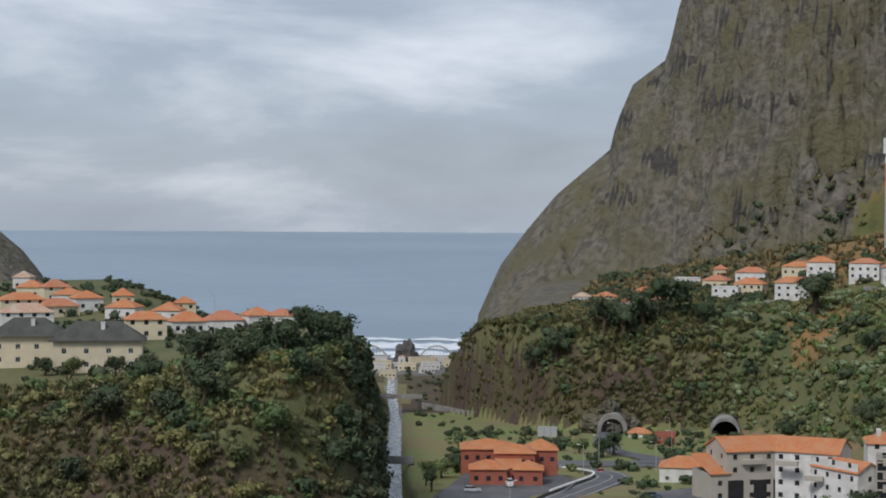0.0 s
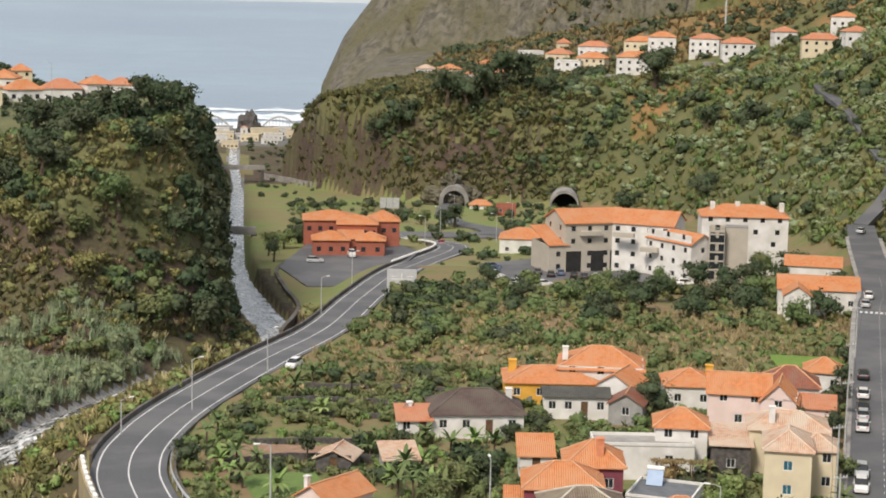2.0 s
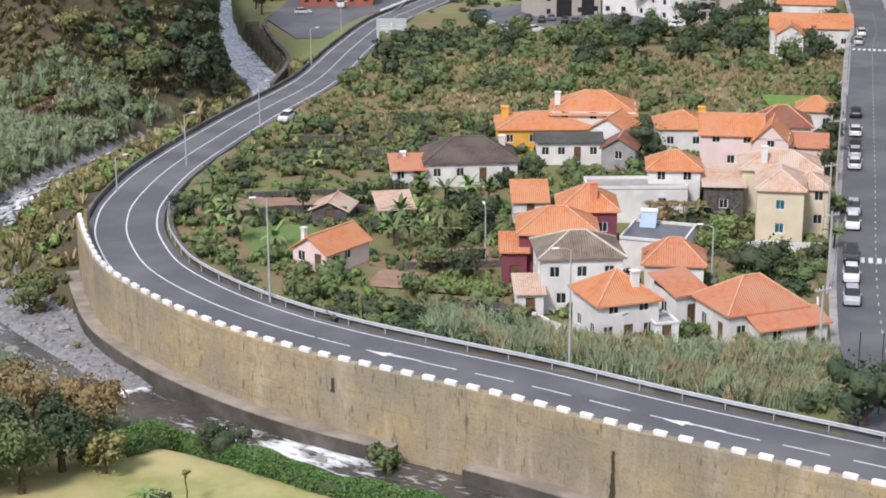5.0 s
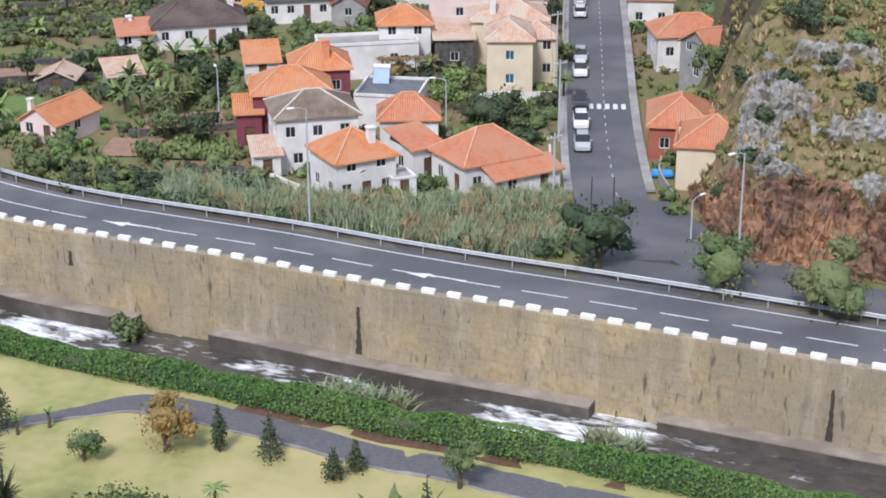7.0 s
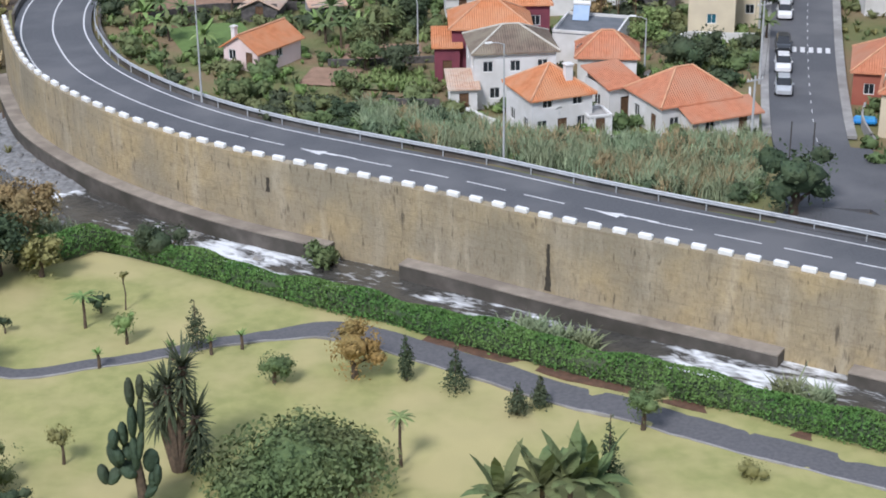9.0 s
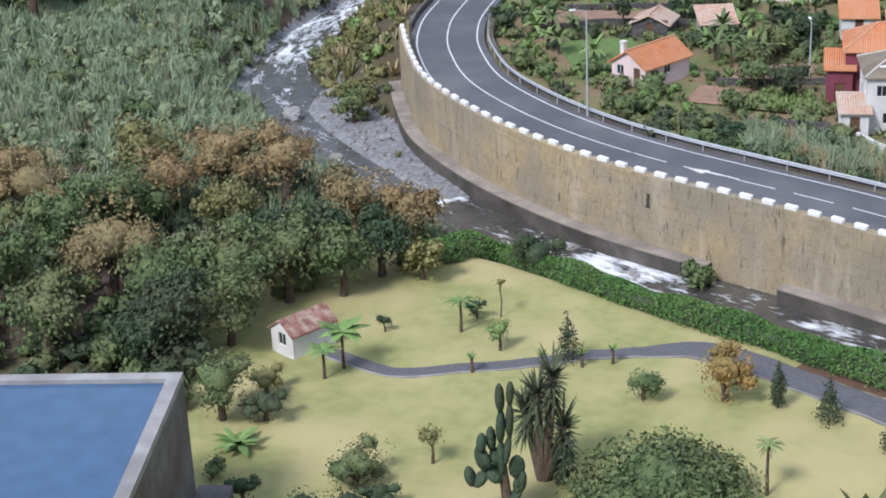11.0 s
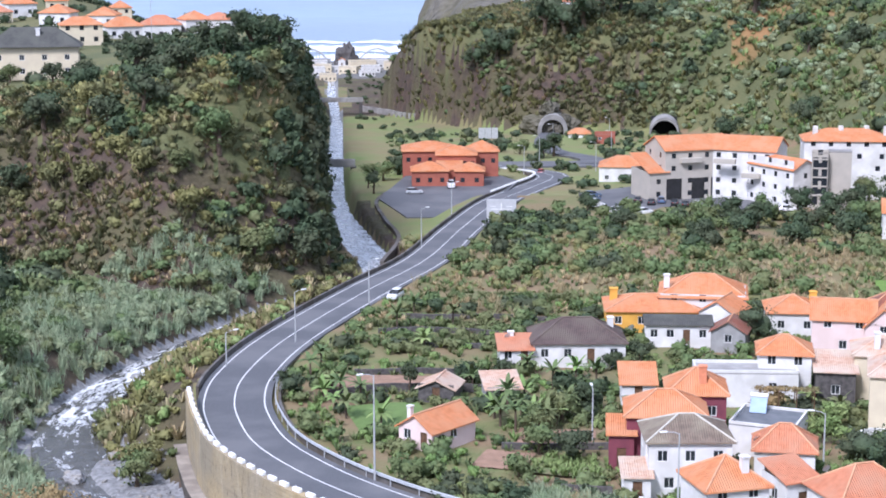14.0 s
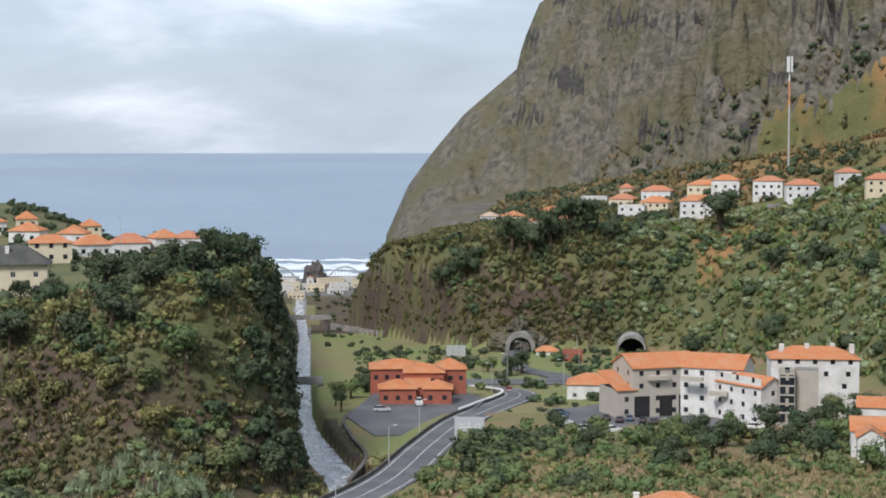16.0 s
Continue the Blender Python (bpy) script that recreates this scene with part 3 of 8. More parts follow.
def river_sheet():
    line = smooth_line(RIVER[::3], 1.0)
    hw = np.interp(line[:, 1], [60, 150, 180, 205, 225, 290, 340, 400, 600], [3.6, 4.3, 4.4, 4.4, 3.6, 2.4, 4.0, 3.2, 2.4])
    # how broken the water is, along the valley
    fall = np.interp(line[:, 1], [60, 100, 108, 110, 116, 118, 124, 127, 131, 134, 138, 140, 146, 148, 156, 160, 161.5, 163, 168, 205, 212, 222, 250, 262, 300, 345, 440, 600, 1000],
                     [0.2, 0.25, 0.4, 0.75, 0.8, 0.35, 0.3, 0.58, 0.6, 0.3, 0.5, 0.72, 0.78, 0.45, 0.25, 0.25, 1.2, 0.3, 0.35, 0.3, 0.5, 0.68, 0.66, 0.5, 0.55, 0.72, 0.66, 0.6, 0.6])
    g = np.gradient(line[:, :2], axis=0)
    g /= np.linalg.norm(g, axis=1)[:, None]
    run = np.concatenate([[0], np.cumsum(np.linalg.norm(np.diff(line[:, :2], axis=0), axis=1))])
    us = np.linspace(-1, 1, 9)
    n, m = len(line), len(us)
    off = us[None] * hw[:, None]
    x = line[:, 0:1] + g[:, 1:2] * off
    y = line[:, 1:2] - g[:, 0:1] * off
    z = line[:, 2:3] - 0.15 + 0.10 * fall[:, None] * rumple(x, y, 2.6, 1.0)
    vs = np.stack([x, y, z], 2).reshape(-1, 3)
    fs = np.array([(i * m + j, i * m + j + 1, (i + 1) * m + j + 1, (i + 1) * m + j) for i in range(n - 1) for j in range(m - 1)])
    ob = part("water", (vs.tolist(), fs.tolist()), M_RIVER)
    at = ob.data.attributes.new("flow", "FLOAT_VECTOR", "POINT")
    at.data.foreach_set("vector", np.stack([off, np.repeat(run[:, None], m, 1), np.repeat(fall[:, None], m, 1)], 2).astype(np.float32).ravel())
    ob.data.polygons.foreach_set("use_smooth", [True] * len(fs))
    return tagged(ob, "shallow grey mountain river with white rapids", "river", kind="structure")


river_sheet()

# ---- retaining wall and main road ----
def wall_mat():
    """Weathered ochre concrete: runs and drips down the face, dark damp at the foot, grey where it is bare."""
    m = mat("stained_wall", (0.43, 0.34, 0.195), (0.35, 0.275, 0.155), 1.6, 0.93, 0.06, 3.5, c=(0.27, 0.235, 0.165), big=0.12)
    t = m.node_tree
    p = t.nodes["Principled BSDF"]
    col = p.inputs["Base Color"].links[0].from_socket
    geo = t.nodes.new("ShaderNodeNewGeometry")

    def streak(sx, sz, lo, hi, colour, amount):
        nonlocal col
        mp = t.nodes.new("ShaderNodeMapping")
        mp.inputs["Scale"].default_value = (sx, sx, sz)
        t.links.new(geo.outputs["Position"], mp.inputs["Vector"])
        n = t.nodes.new("ShaderNodeTexNoise")
        n.inputs["Scale"].default_value, n.inputs["Detail"].default_value = 1.0, 6.0
        t.links.new(mp.outputs["Vector"], n.inputs["Vector"])
        r = t.nodes.new("ShaderNodeMapRange")
        r.inputs["From Min"].default_value, r.inputs["From Max"].default_value, r.inputs["To Max"].default_value = lo, hi, amount
        t.links.new(n.outputs["Fac"], r.inputs["Value"])
        k = t.nodes.new("ShaderNodeMix")
        k.data_type = "RGBA"
        t.links.new(r.outputs["Result"], k.inputs["Factor"])
        t.links.new(col, k.inputs["A"])
        k.inputs["B"].default_value = (*colour, 1)
        col = k.outputs["Result"]

    streak(0.25, 0.25, 0.45, 0.62, (0.30, 0.26, 0.19), 0.6)
    streak(0.7, 0.10, 0.52, 0.75, (0.50, 0.44, 0.33), 0.5)
    streak(2.6, 1.2, 0.52, 0.66, (0.23, 0.18, 0.11), 0.28)
    streak(7.0, 2.2, 0.56, 0.66, (0.13, 0.10, 0.07), 0.28)
    streak(0.15, 3.2, 0.56, 0.68, (0.22, 0.18, 0.12), 0.4)
    streak(1.3, 0.30, 0.60, 0.76, (0.15, 0.125, 0.085), 0.5)
    streak(0.9, 0.9, 0.60, 0.72, (0.16, 0.13, 0.09), 0.35)
    streak(2.4, 0.55, 0.60, 0.72, (0.09, 0.075, 0.055), 0.8)
    t.links.new(col, p.inputs["Base Color"])
    return m


M_RETAIN = wall_mat()


def wall_body(line, z0, z1, d0, d1, base_out=0.0):
    """A wall along a line from z0 to z1, d0 to d1 metres behind its face."""
    f0, f1, k0 = offsets(line, d0 - base_out), offsets(line, d0), offsets(line, d1)
    n = len(line)
    vs = []
    for i in range(n):
        lo = z0[i] if hasattr(z0, "__len__") else z0
        hi = z1[i] if hasattr(z1, "__len__") else z1
        vs += [(f0[i][0], f0[i][1], lo), (f1[i][0], f1[i][1], hi), (k0[i][0], k0[i][1], hi), (k0[i][0], k0[i][1], lo)]
    fs = [(4 * i + a, 4 * i + 4 + a, 4 * i + 4 + b, 4 * i + b) for i in range(n - 1) for a, b in ((0, 1), (1, 2), (2, 3), (3, 0))]
    fs += [(0, 1, 2, 3), (4 * n - 1, 4 * n - 2, 4 * n - 3, 4 * n - 4)]
    return vs, fs


wall_low = tagged(part("retaining_wall", wall_body(WALL, 36.0, 45.62, 0.0, 0.9), M_RETAIN), "tall ochre stained concrete retaining wall beside the river", "wall", kind="structure")
rleft, rright = offsets(ROAD, -4.55), offsets(ROAD, 4.3)
tagged(part("road", ribbon(rleft, rright, 0.0, 0.3), M_ASPHALT), "smooth dark grey asphalt road curving along the river", "road", kind="structure")


# ---- houses ----
def wall_ring(w, d, h, openings, deep=0.14, z0=0.0):
    """Four outer walls of a house with real openings: openings[side] = [(u, z, width, height)], u along the side from its left end."""
    vs, fs = [], []
    sides = {"F": ((-w / 2, -d / 2), (1, 0), w), "R": ((w / 2, -d / 2), (0, 1), d), "B": ((w / 2, d / 2), (-1, 0), w), "L": ((-w / 2, d / 2), (0, -1), d)}

    def quad(o, t, n, pts):
        k = len(vs)
        vs.extend((o[0] + t[0] * u + n[0] * q, o[1] + t[1] * u + n[1] * q, z) for u, z, q in pts)
        fs.append((k, k + 1, k + 2, k + 3))

    for s, (o, t, length) in sides.items():
        n = (-t[1], t[0])
        ops = openings.get(s, [])
        us = sorted({0.0, length, *(v for a, _, b, _ in ops for v in (a, a + b))})
        zs = sorted({z0, h, *(v for _, a, _, b in ops for v in (a, a + b))})
        for u0, u1 in zip(us, us[1:]):
            for a, b in zip(zs, zs[1:]):
                mu, mz = (u0 + u1) / 2, (a + b) / 2
                if not any(q[0] < mu < q[0] + q[2] and q[1] < mz < q[1] + q[3] for q in ops):
                    quad(o, t, n, ((u0, a, 0), (u1, a, 0), (u1, b, 0), (u0, b, 0)))
        for a, z, b, c in ops:
            quad(o, t, n, ((a, z, 0), (a + b, z, 0), (a + b, z, deep), (a, z, deep)))
            quad(o, t, n, ((a, z + c, deep), (a + b, z + c, deep), (a + b, z + c, 0), (a, z + c, 0)))
            quad(o, t, n, ((a, z, deep), (a, z + c, deep), (a, z + c, 0), (a, z, 0)))
            quad(o, t, n, ((a + b, z, 0), (a + b, z + c, 0), (a + b, z + c, deep), (a + b, z, deep)))
    return vs, fs


SIDES = {"F": 0, "R": 90, "B": 180, "L": 270}


def side_pose(s, w, d):
    """The pose whose x runs along a side from its left end and whose y points inwards."""
    o = {"F": (-w / 2, -d / 2), "R": (w / 2, -d / 2), "B": (w / 2, d / 2), "L": (-w / 2, d / 2)}[s]
    return pose(o[0], o[1], 0, 0, 0, SIDES[s])


def roof_mesh(w, d, rh, kind, over=0.35, thick=0.16, along="x", ridge=None):
    """A tiled roof over a w by d plan, its eaves at height 0, with unwrapped slopes."""
    if along == "y":
        w, d = d, w
    a, b = w / 2 + over, d / 2 + over
    drop = -over * rh / (d / 2)
    bm = bmesh.new()
    uvl = bm.loops.layers.uv.new("UVMap")
    E = [Vector(p) for p in ((-a, -b, drop), (a, -b, drop), (a, b, drop), (-a, b, drop))]
    if kind == "hip":
        r = max(0.0, (w - d) / 2) if ridge is None else ridge / 2
        T = [Vector((-r, 0, rh)), Vector((r, 0, rh))]
        slopes = [(E[0], E[1], T[1], T[0]), (E[1], E[2], T[1]), (E[2], E[3], T[0], T[1]), (E[3], E[0], T[0])]
        lines = [(E[0], T[0]), (E[3], T[0]), (E[1], T[1]), (E[2], T[1]), (T[0], T[1])]
    elif kind == "gable":
        T = [Vector((-a, 0, rh)), Vector((a, 0, rh))]
        slopes = [(E[0], E[1], T[1], T[0]), (E[2], E[3], T[0], T[1])]
        lines = [(T[0], T[1])]
    else:
        lo, hi = drop * 0.0, rh
        q = [Vector((-a, -b, lo)), Vector((a, -b, lo)), Vector((a, b, hi)), Vector((-a, b, hi))]
        slopes, lines = [tuple(q)], []
    for s in slopes:
        clean = [s[0]]
        for p in s[1:]:
            if (p - clean[-1]).length > 0.01 and (p - clean[0]).length > 0.01:
                clean.append(p)
        vt = [bm.verts.new(p) for p in clean]
        f = bm.faces.new(vt)
        ux = (clean[1] - clean[0]).normalized()
        n = f.normal if f.normal.length else (clean[1] - clean[0]).cross(clean[2] - clean[0]).normalized()
        f.normal_update()
        vy = f.normal.cross(ux)
        for lp in f.loops:
            q = lp.vert.co - clean[0]
            lp[uvl].uv = (q.dot(ux), q.dot(vy))
        low = [bm.verts.new(p - Vector((0, 0, thick))) for p in clean]
        bm.faces.new(low[::-1])
        for i in range(len(vt)):
            j = (i + 1) % len(vt)
            bm.faces.new((vt[i], low[i], low[j], vt[j]))
    if along == "y":
        bmesh.ops.rotate(bm, verts=bm.verts, cent=(0, 0, 0), matrix=Matrix.Rotation(math.pi / 2, 3, "Z"))
        rot = Matrix.Rotation(math.pi / 2, 3, "Z")
        lines = [(rot @ p, rot @ q) for p, q in lines]
    return bm, lines


def gable_fill(w, d, rh, along):
    """The wall triangles under a gable roof."""
    if along == "y":
        vs = [(-w / 2, -d / 2, 0), (w / 2, -d / 2, 0), (0, -d / 2, rh), (-w / 2, d / 2, 0), (w / 2, d / 2, 0), (0, d / 2, rh)]
    else:
        vs = [(w / 2, -d / 2, 0), (w / 2, d / 2, 0), (w / 2, 0, rh), (-w / 2, -d / 2, 0), (-w / 2, d / 2, 0), (-w / 2, 0, rh)]
    return vs, [(0, 1, 2), (3, 5, 4)]


def spread(spec, w, d, storey=2.75):
    """Openings from a short text such as 'F:32 R:2 L:1d': windows in each storey from the ground up; d adds a door."""
    out = {}
    doors = {}
    for item in spec.split():
        s, counts = item.split(":")
        length = w if s in "FB" else d
        ops = []
        for k, ch in enumerate(c for c in counts if c.isdigit()):
            n = int(ch)
            for i in range(n):
                u = length * (i + 0.5) / n
                door = "d" in counts and k == 0 and i == n // 2
                ww, hh = (0.95, 2.05) if door else (min(1.05, length / n * 0.55), 1.15)
                ops.append((u - ww / 2, k * storey + (0.05 if door else 0.95), ww, hh))
                if door:
                    doors[(s, len(ops) - 1)] = True
        out[s] = ops
    return out, doors


def house(label, x, y, z, rot, w, d, h, rh, roof="hip", wallmat=None, roofmat=None, wins="F:2 R:1 L:1", along="x", chimneys=(), ridge=None,
          shutter=None, deep_base=3.0, over=0.35, storey=2.75, group="", caps=True, name="house", frames=True, category="house"):
    root = thing(name, label, category, pose(x, y, z, 0, 0, rot), group)
    ops, doors = spread(wins, w, d, storey)
    part("wall", wall_ring(w, d, h, ops, z0=-deep_base), wallmat or M_WHITEWALL, root)
    part("floor_slab", box(-w / 2 + 0.05, w / 2 - 0.05, -d / 2 + 0.05, d / 2 - 0.05, -0.3, -0.02), M_CONCRETE, root)
    for s, lst in ops.items():
        sp = side_pose(s, w, d)
        for i, (u, zz, ww, hh) in enumerate(lst):
            door = (s, i) in doors
            bm = bmesh.new()
            if frames:
                t = 0.07
                add_box(bm, 0, ww, 0.05, 0.11, 0, t)
                add_box(bm, 0, ww, 0.05, 0.11, hh - t, hh)
                add_box(bm, 0, t, 0.05, 0.11, t, hh - t)
                add_box(bm, ww - t, ww, 0.05, 0.11, t, hh - t)
                add_box(bm, ww / 2 - 0.025, ww / 2 + 0.025, 0.06, 0.1, t, hh - t)
            else:
                add_box(bm, 0, ww, 0.08, 0.12, 0, hh)
            ob = part("door" if door else "window", bm, M_WOOD if door else (M_WHITE if frames else M_GLASS), root)
            ob.matrix_basis = sp @ Matrix.Translation((u, 0, zz))
            if frames:
                part("panel" if door else "pane", box(0.02, ww - 0.02, 0.10, 0.125, 0.02, hh - 0.02), M_WOOD if door else (shutter or M_GLASS), ob)
    if roof == "flat":
        bm = bmesh.new()
        add_box(bm, -w / 2, w / 2, -d / 2, d / 2, h - 0.02, h + 0.1)
        part("roof", bm, roofmat or M_CONCRETE, root)
        bm = bmesh.new()
        for a in ((-w / 2, w / 2, -d / 2 - 0.02, -d / 2 + 0.18), (-w / 2, w / 2, d / 2 - 0.18, d / 2 + 0.02), (-w / 2 - 0.02, -w / 2 + 0.18, -d / 2 + 0.18, d / 2 - 0.18), (w / 2 - 0.18, w / 2 + 0.02, -d / 2 + 0.18, d / 2 - 0.18)):
            add_box(bm, *a, h + 0.1, h + 0.1 + rh)
        part("parapet", bm, M_WHITEWALL if wallmat is None else wallmat, root)
    else:
        bm, lines = roof_mesh(w, d, rh, roof, over, 0.16, along, ridge)
        ob = part("roof", bm, roofmat or M_TILE, root)
        ob.matrix_basis = pose(0, 0, h + 0.02)
        if roof == "gable":
            gv, _ = gable_fill(w, d, rh - 0.1, along)
            for tri in (gv[:3], gv[3:]):
                g = part("gable_wall", (tri, [(0, 1, 2)]), wallmat or M_WHITEWALL, root)
                g.matrix_basis = pose(0, 0, h)
        if caps and lines:
            bm = bmesh.new()
            for p, q in lines:
                if (q - p).length > 0.2:
                    tb = tube([p + Vector((0, 0, 0.03)), q + Vector((0, 0, 0.03))], 0.11, 6)
                    me = bpy.data.meshes.new("tmp")
                    tb.to_mesh(me)
                    tb.free()
                    bm.from_mesh(me)
                    bpy.data.meshes.remove(me)
            c = part("ridge_tiles", bm, M_CAP.get((roofmat or M_TILE).name, M_TILE_RED), root)
            c.matrix_basis = pose(0, 0, h + 0.02)
    for cx, cy, cz, cs, cm in chimneys:
        bm = bmesh.new()
        add_box(bm, -cs / 2, cs / 2, -cs / 2, cs / 2, -0.8, cz)
        add_box(bm, -cs / 2 - 0.08, cs / 2 + 0.08, -cs / 2 - 0.08, cs / 2 + 0.08, cz, cz + 0.14)
        ch = part("chimney", bm, cm, root)
        ch.matrix_basis = pose(cx, cy, h + rh * 0.6)
    return root


M_CAP_LIGHT = mat("mortar_ridge", (0.62, 0.34, 0.2), (0.5, 0.26, 0.15), 1.5, 0.85)
M_CAP_PALE = mat("pale_ridge", (0.55, 0.52, 0.45), (0.45, 0.42, 0.36), 1.5, 0.85)
M_CAP = {"orange_tiles": M_CAP_LIGHT, "salmon_tiles": M_CAP_LIGHT, "weathered_tiles": M_CAP_LIGHT, "pale_tiles": M_TILE_PALE, "brown_tiles": M_TILE_BROWN, "grey_tiles": M_CAP_PALE, "slate_grey_tiles": M_SLATE}


# ---- street, lanes, markings ----
STREET = smooth_line([(50.8, 128.0, 45.02), (52.6, 134.0, 45.02), (54.4, 142, 45.02), (56.6, 150, 45.02), (62.9, 169.5, 45.02), (76.3, 208, 45.02), (106.6, 295.6, 45.05), (116.5, 322, 45), (135, 384, 44.6),
                      (146, 420, 44.9)], 2.0)
HILLROAD = smooth_line([(146, 420, 44.9), (157, 434, 50), (164.4, 447.8, 54.8), (169.4, 478.9, 59.7), (175.8, 519.1, 66.8), (179.2, 559, 71.7), (184, 600, 76)], 3.0)
tagged(part("road", ribbon(offsets(HILLROAD, -2.0), offsets(HILLROAD, 2.0), 0.25, 1.5), M_ASPHALT), "narrow lane climbing the hillside", "road", kind="structure")
tagged(part("road", ribbon(offsets(STREET, -3.5), offsets(STREET, 3.5), 0.0, 0.35), M_ASPHALT), "straight patched asphalt village street with parked cars", "street", kind="structure")
LANE = smooth_line([(47.0, 128.0, 45.01), (55.0, 122.6, 45.01), (64, 116.5, 45.01), (78, 107.5, 45.01), (100, 92, 45.01)], 2.0)
tagged(part("road", ribbon(offsets(LANE, -2.2), offsets(LANE, 3.2), 0.0, 0.3), M_ASPHALT), "narrow asphalt lane behind the guard rail", "road", kind="structure")
k = int(np.argmin(np.abs(STREET[:, 1] - 146)))
for side, w in ((3.5, 0.9), (-4.3, 0.8)):
    a, b = offsets(STREET[k:-12], side), offsets(STREET[k:-12], side + w)
    tagged(part("pavement", ribbon(a, b, 0.13, 0.3), M_CONCRETE), "narrow raised concrete kerb and pavement", "pavement", kind="structure")


def stripe(line, d0, d1, z=0.006):
    return ribbon(offsets(line, d0), offsets(line, d1), z)


def dashes(line, d, width, on, off, z=0.006, start=0.0):
    """Painted dashes along a line, in one mesh."""
    s = np.concatenate([[0], np.cumsum(np.linalg.norm(np.diff(line[:, :2], axis=0), axis=1))])
    vs, fs, p = [], [], start
    while p + on < s[-1]:
        t = np.linspace(p, p + on, 4)
        seg = np.stack([np.interp(t, s, line[:, i]) for i in range(3)], 1)
        v, f = stripe(seg, d - width / 2, d + width / 2, z)
        fs += [tuple(i + len(vs) for i in q) for q in f]
        vs += v
        p += on + off
    return vs, fs


tagged(part("road_marking", stripe(ROAD, -3.85, -3.68), M_LINE), "worn white edge line on the road", "road marking", kind="structure")
tagged(part("road_marking", stripe(ROAD, 3.35, 3.52), M_LINE), "worn white edge line on the road", "road marking", kind="structure")
kc = int(np.argmin(np.abs(ROAD[:, 0] - 3) + 100 * (ROAD[:, 1] > 200)))
near, far = ROAD[:kc + 1], ROAD[kc:]
tagged(part("road_marking", stripe(far, -0.22, -0.06), M_LINE), "solid white centre line round the bend", "road marking", kind="structure")
tagged(part("road_marking", dashes(near, -0.15, 0.16, 4.0, 1.9, start=1.0), M_LINE), "dashed white centre line", "road marking", kind="structure")


def arrow(i):
    """A white painted arrow that bends back into its lane."""
    p, q = Vector(ROAD[i]), Vector(ROAD[i + 1])
    yaw = math.degrees(math.atan2(q.y - p.y, q.x - p.x))
    vs = [(0, -0.1, 0), (3.4, -0.1, 0), (3.4, 0.12, 0), (0, 0.12, 0), (3.3, -0.35, 0), (5.6, 0.25, 0), (3.5, 0.75, 0)]
    ob = part("road_arrow", (vs, [(0, 1, 2, 3), (4, 5, 6)]), M_LINE)
    ob.matrix_basis = pose(p.x, p.y, p.z + 0.012, 0, 0, yaw)
    return tagged(ob, "white painted arrow on the asphalt", "road marking", kind="structure")


for ax in (9.5, 33.0):
    arrow(int(np.argmin(np.abs(ROAD[:kc + 30, 0] - ax - 3.5))))
tagged(part("road_marking", dashes(STREET[8:-40], 0.6, 0.07, 1.0, 1.8), M_LINE), "faint dashed line along the street", "road marking", kind="structure")


def crossing(line, i, n=7):
    vs, fs = [], []
    c, d = line[i], line[i + 1]
    t = (d - c) / np.linalg.norm(d - c)
    r = np.array((t[1], -t[0], 0))
    for j in range(n):
        o = c + r * (-2.9 + 0.9 * j)
        b = len(vs)
        for u, v in ((0, 0), (0.5, 0), (0.5, 2.0), (0, 2.0)):
            q = o + r * u + t * v
            vs.append((q[0], q[1], q[2] + 0.008))
        fs.append((b, b + 1, b + 2, b + 3))
    return vs, fs


for yy in (170.5, 296):
    tagged(part("road_marking", crossing(STREET, int(np.argmin(np.abs(STREET[:, 1] - yy)))), M_LINE), "white zebra crossing across the street", "road marking", kind="structure")
tagged(part("road_marking", crossing(ROAD, len(ROAD) - 5), M_LINE), "white zebra crossing at the road's end", "road marking", kind="structure")


def pad(name, label, pts, z, material, cat="pavement"):
    """A flat paved area with a small thickness over the ground."""
    bm = bmesh.new()
    f = bm.faces.new([bm.verts.new((x, y, z)) for x, y in pts])
    r = bmesh.ops.extrude_face_region(bm, geom=[f])
    bmesh.ops.translate(bm, verts=[v for v in r["geom"] if isinstance(v, bmesh.types.BMVert)], vec=(0, 0, -2.0))
    bmesh.ops.recalc_face_normals(bm, faces=bm.faces)
    return tagged(part(name, bm, material), label, cat, kind="structure")


pad("pavement", "asphalt parking area beside the river", [(-1.5, 402), (5, 374), (14, 374), (20, 386), (30, 410), (34, 427), (29, 440), (6, 440), (2, 418)], 36.3, M_ASPHALT)
pad("pavement", "asphalt hotel parking area", [(46, 398), (50, 364), (74, 368), (95, 362), (104, 392), (62, 408)], 37.75, M_ASPHALT)
pad("road", "junction at the road's end with a green island", [(26, 486), (52, 482), (84, 484), (86, 492), (60, 494), (30, 494)], 32.1, M_ASPHALT, "road")
pad("road", "asphalt apron where the street meets the lane", [(53.5, 130.5), (56.6, 142.5), (59.6, 141.0), (60.4, 132.0), (65.5, 119.5), (55.0, 123.5)], 44.985, M_ASPHALT, "road")
TUNNELROAD = smooth_line([(60, 488, 32.0), (62, 510, 30.6), (55, 545, 28.2), (56, 590, 25.4), (63, 640, 22.9)], 3.0)
tagged(part("road", ribbon(offsets(TUNNELROAD, -3.6), offsets(TUNNELROAD, 3.6), 0.25, 1.2), M_ASPHALT), "asphalt road leading into the tunnel", "road", kind="structure")

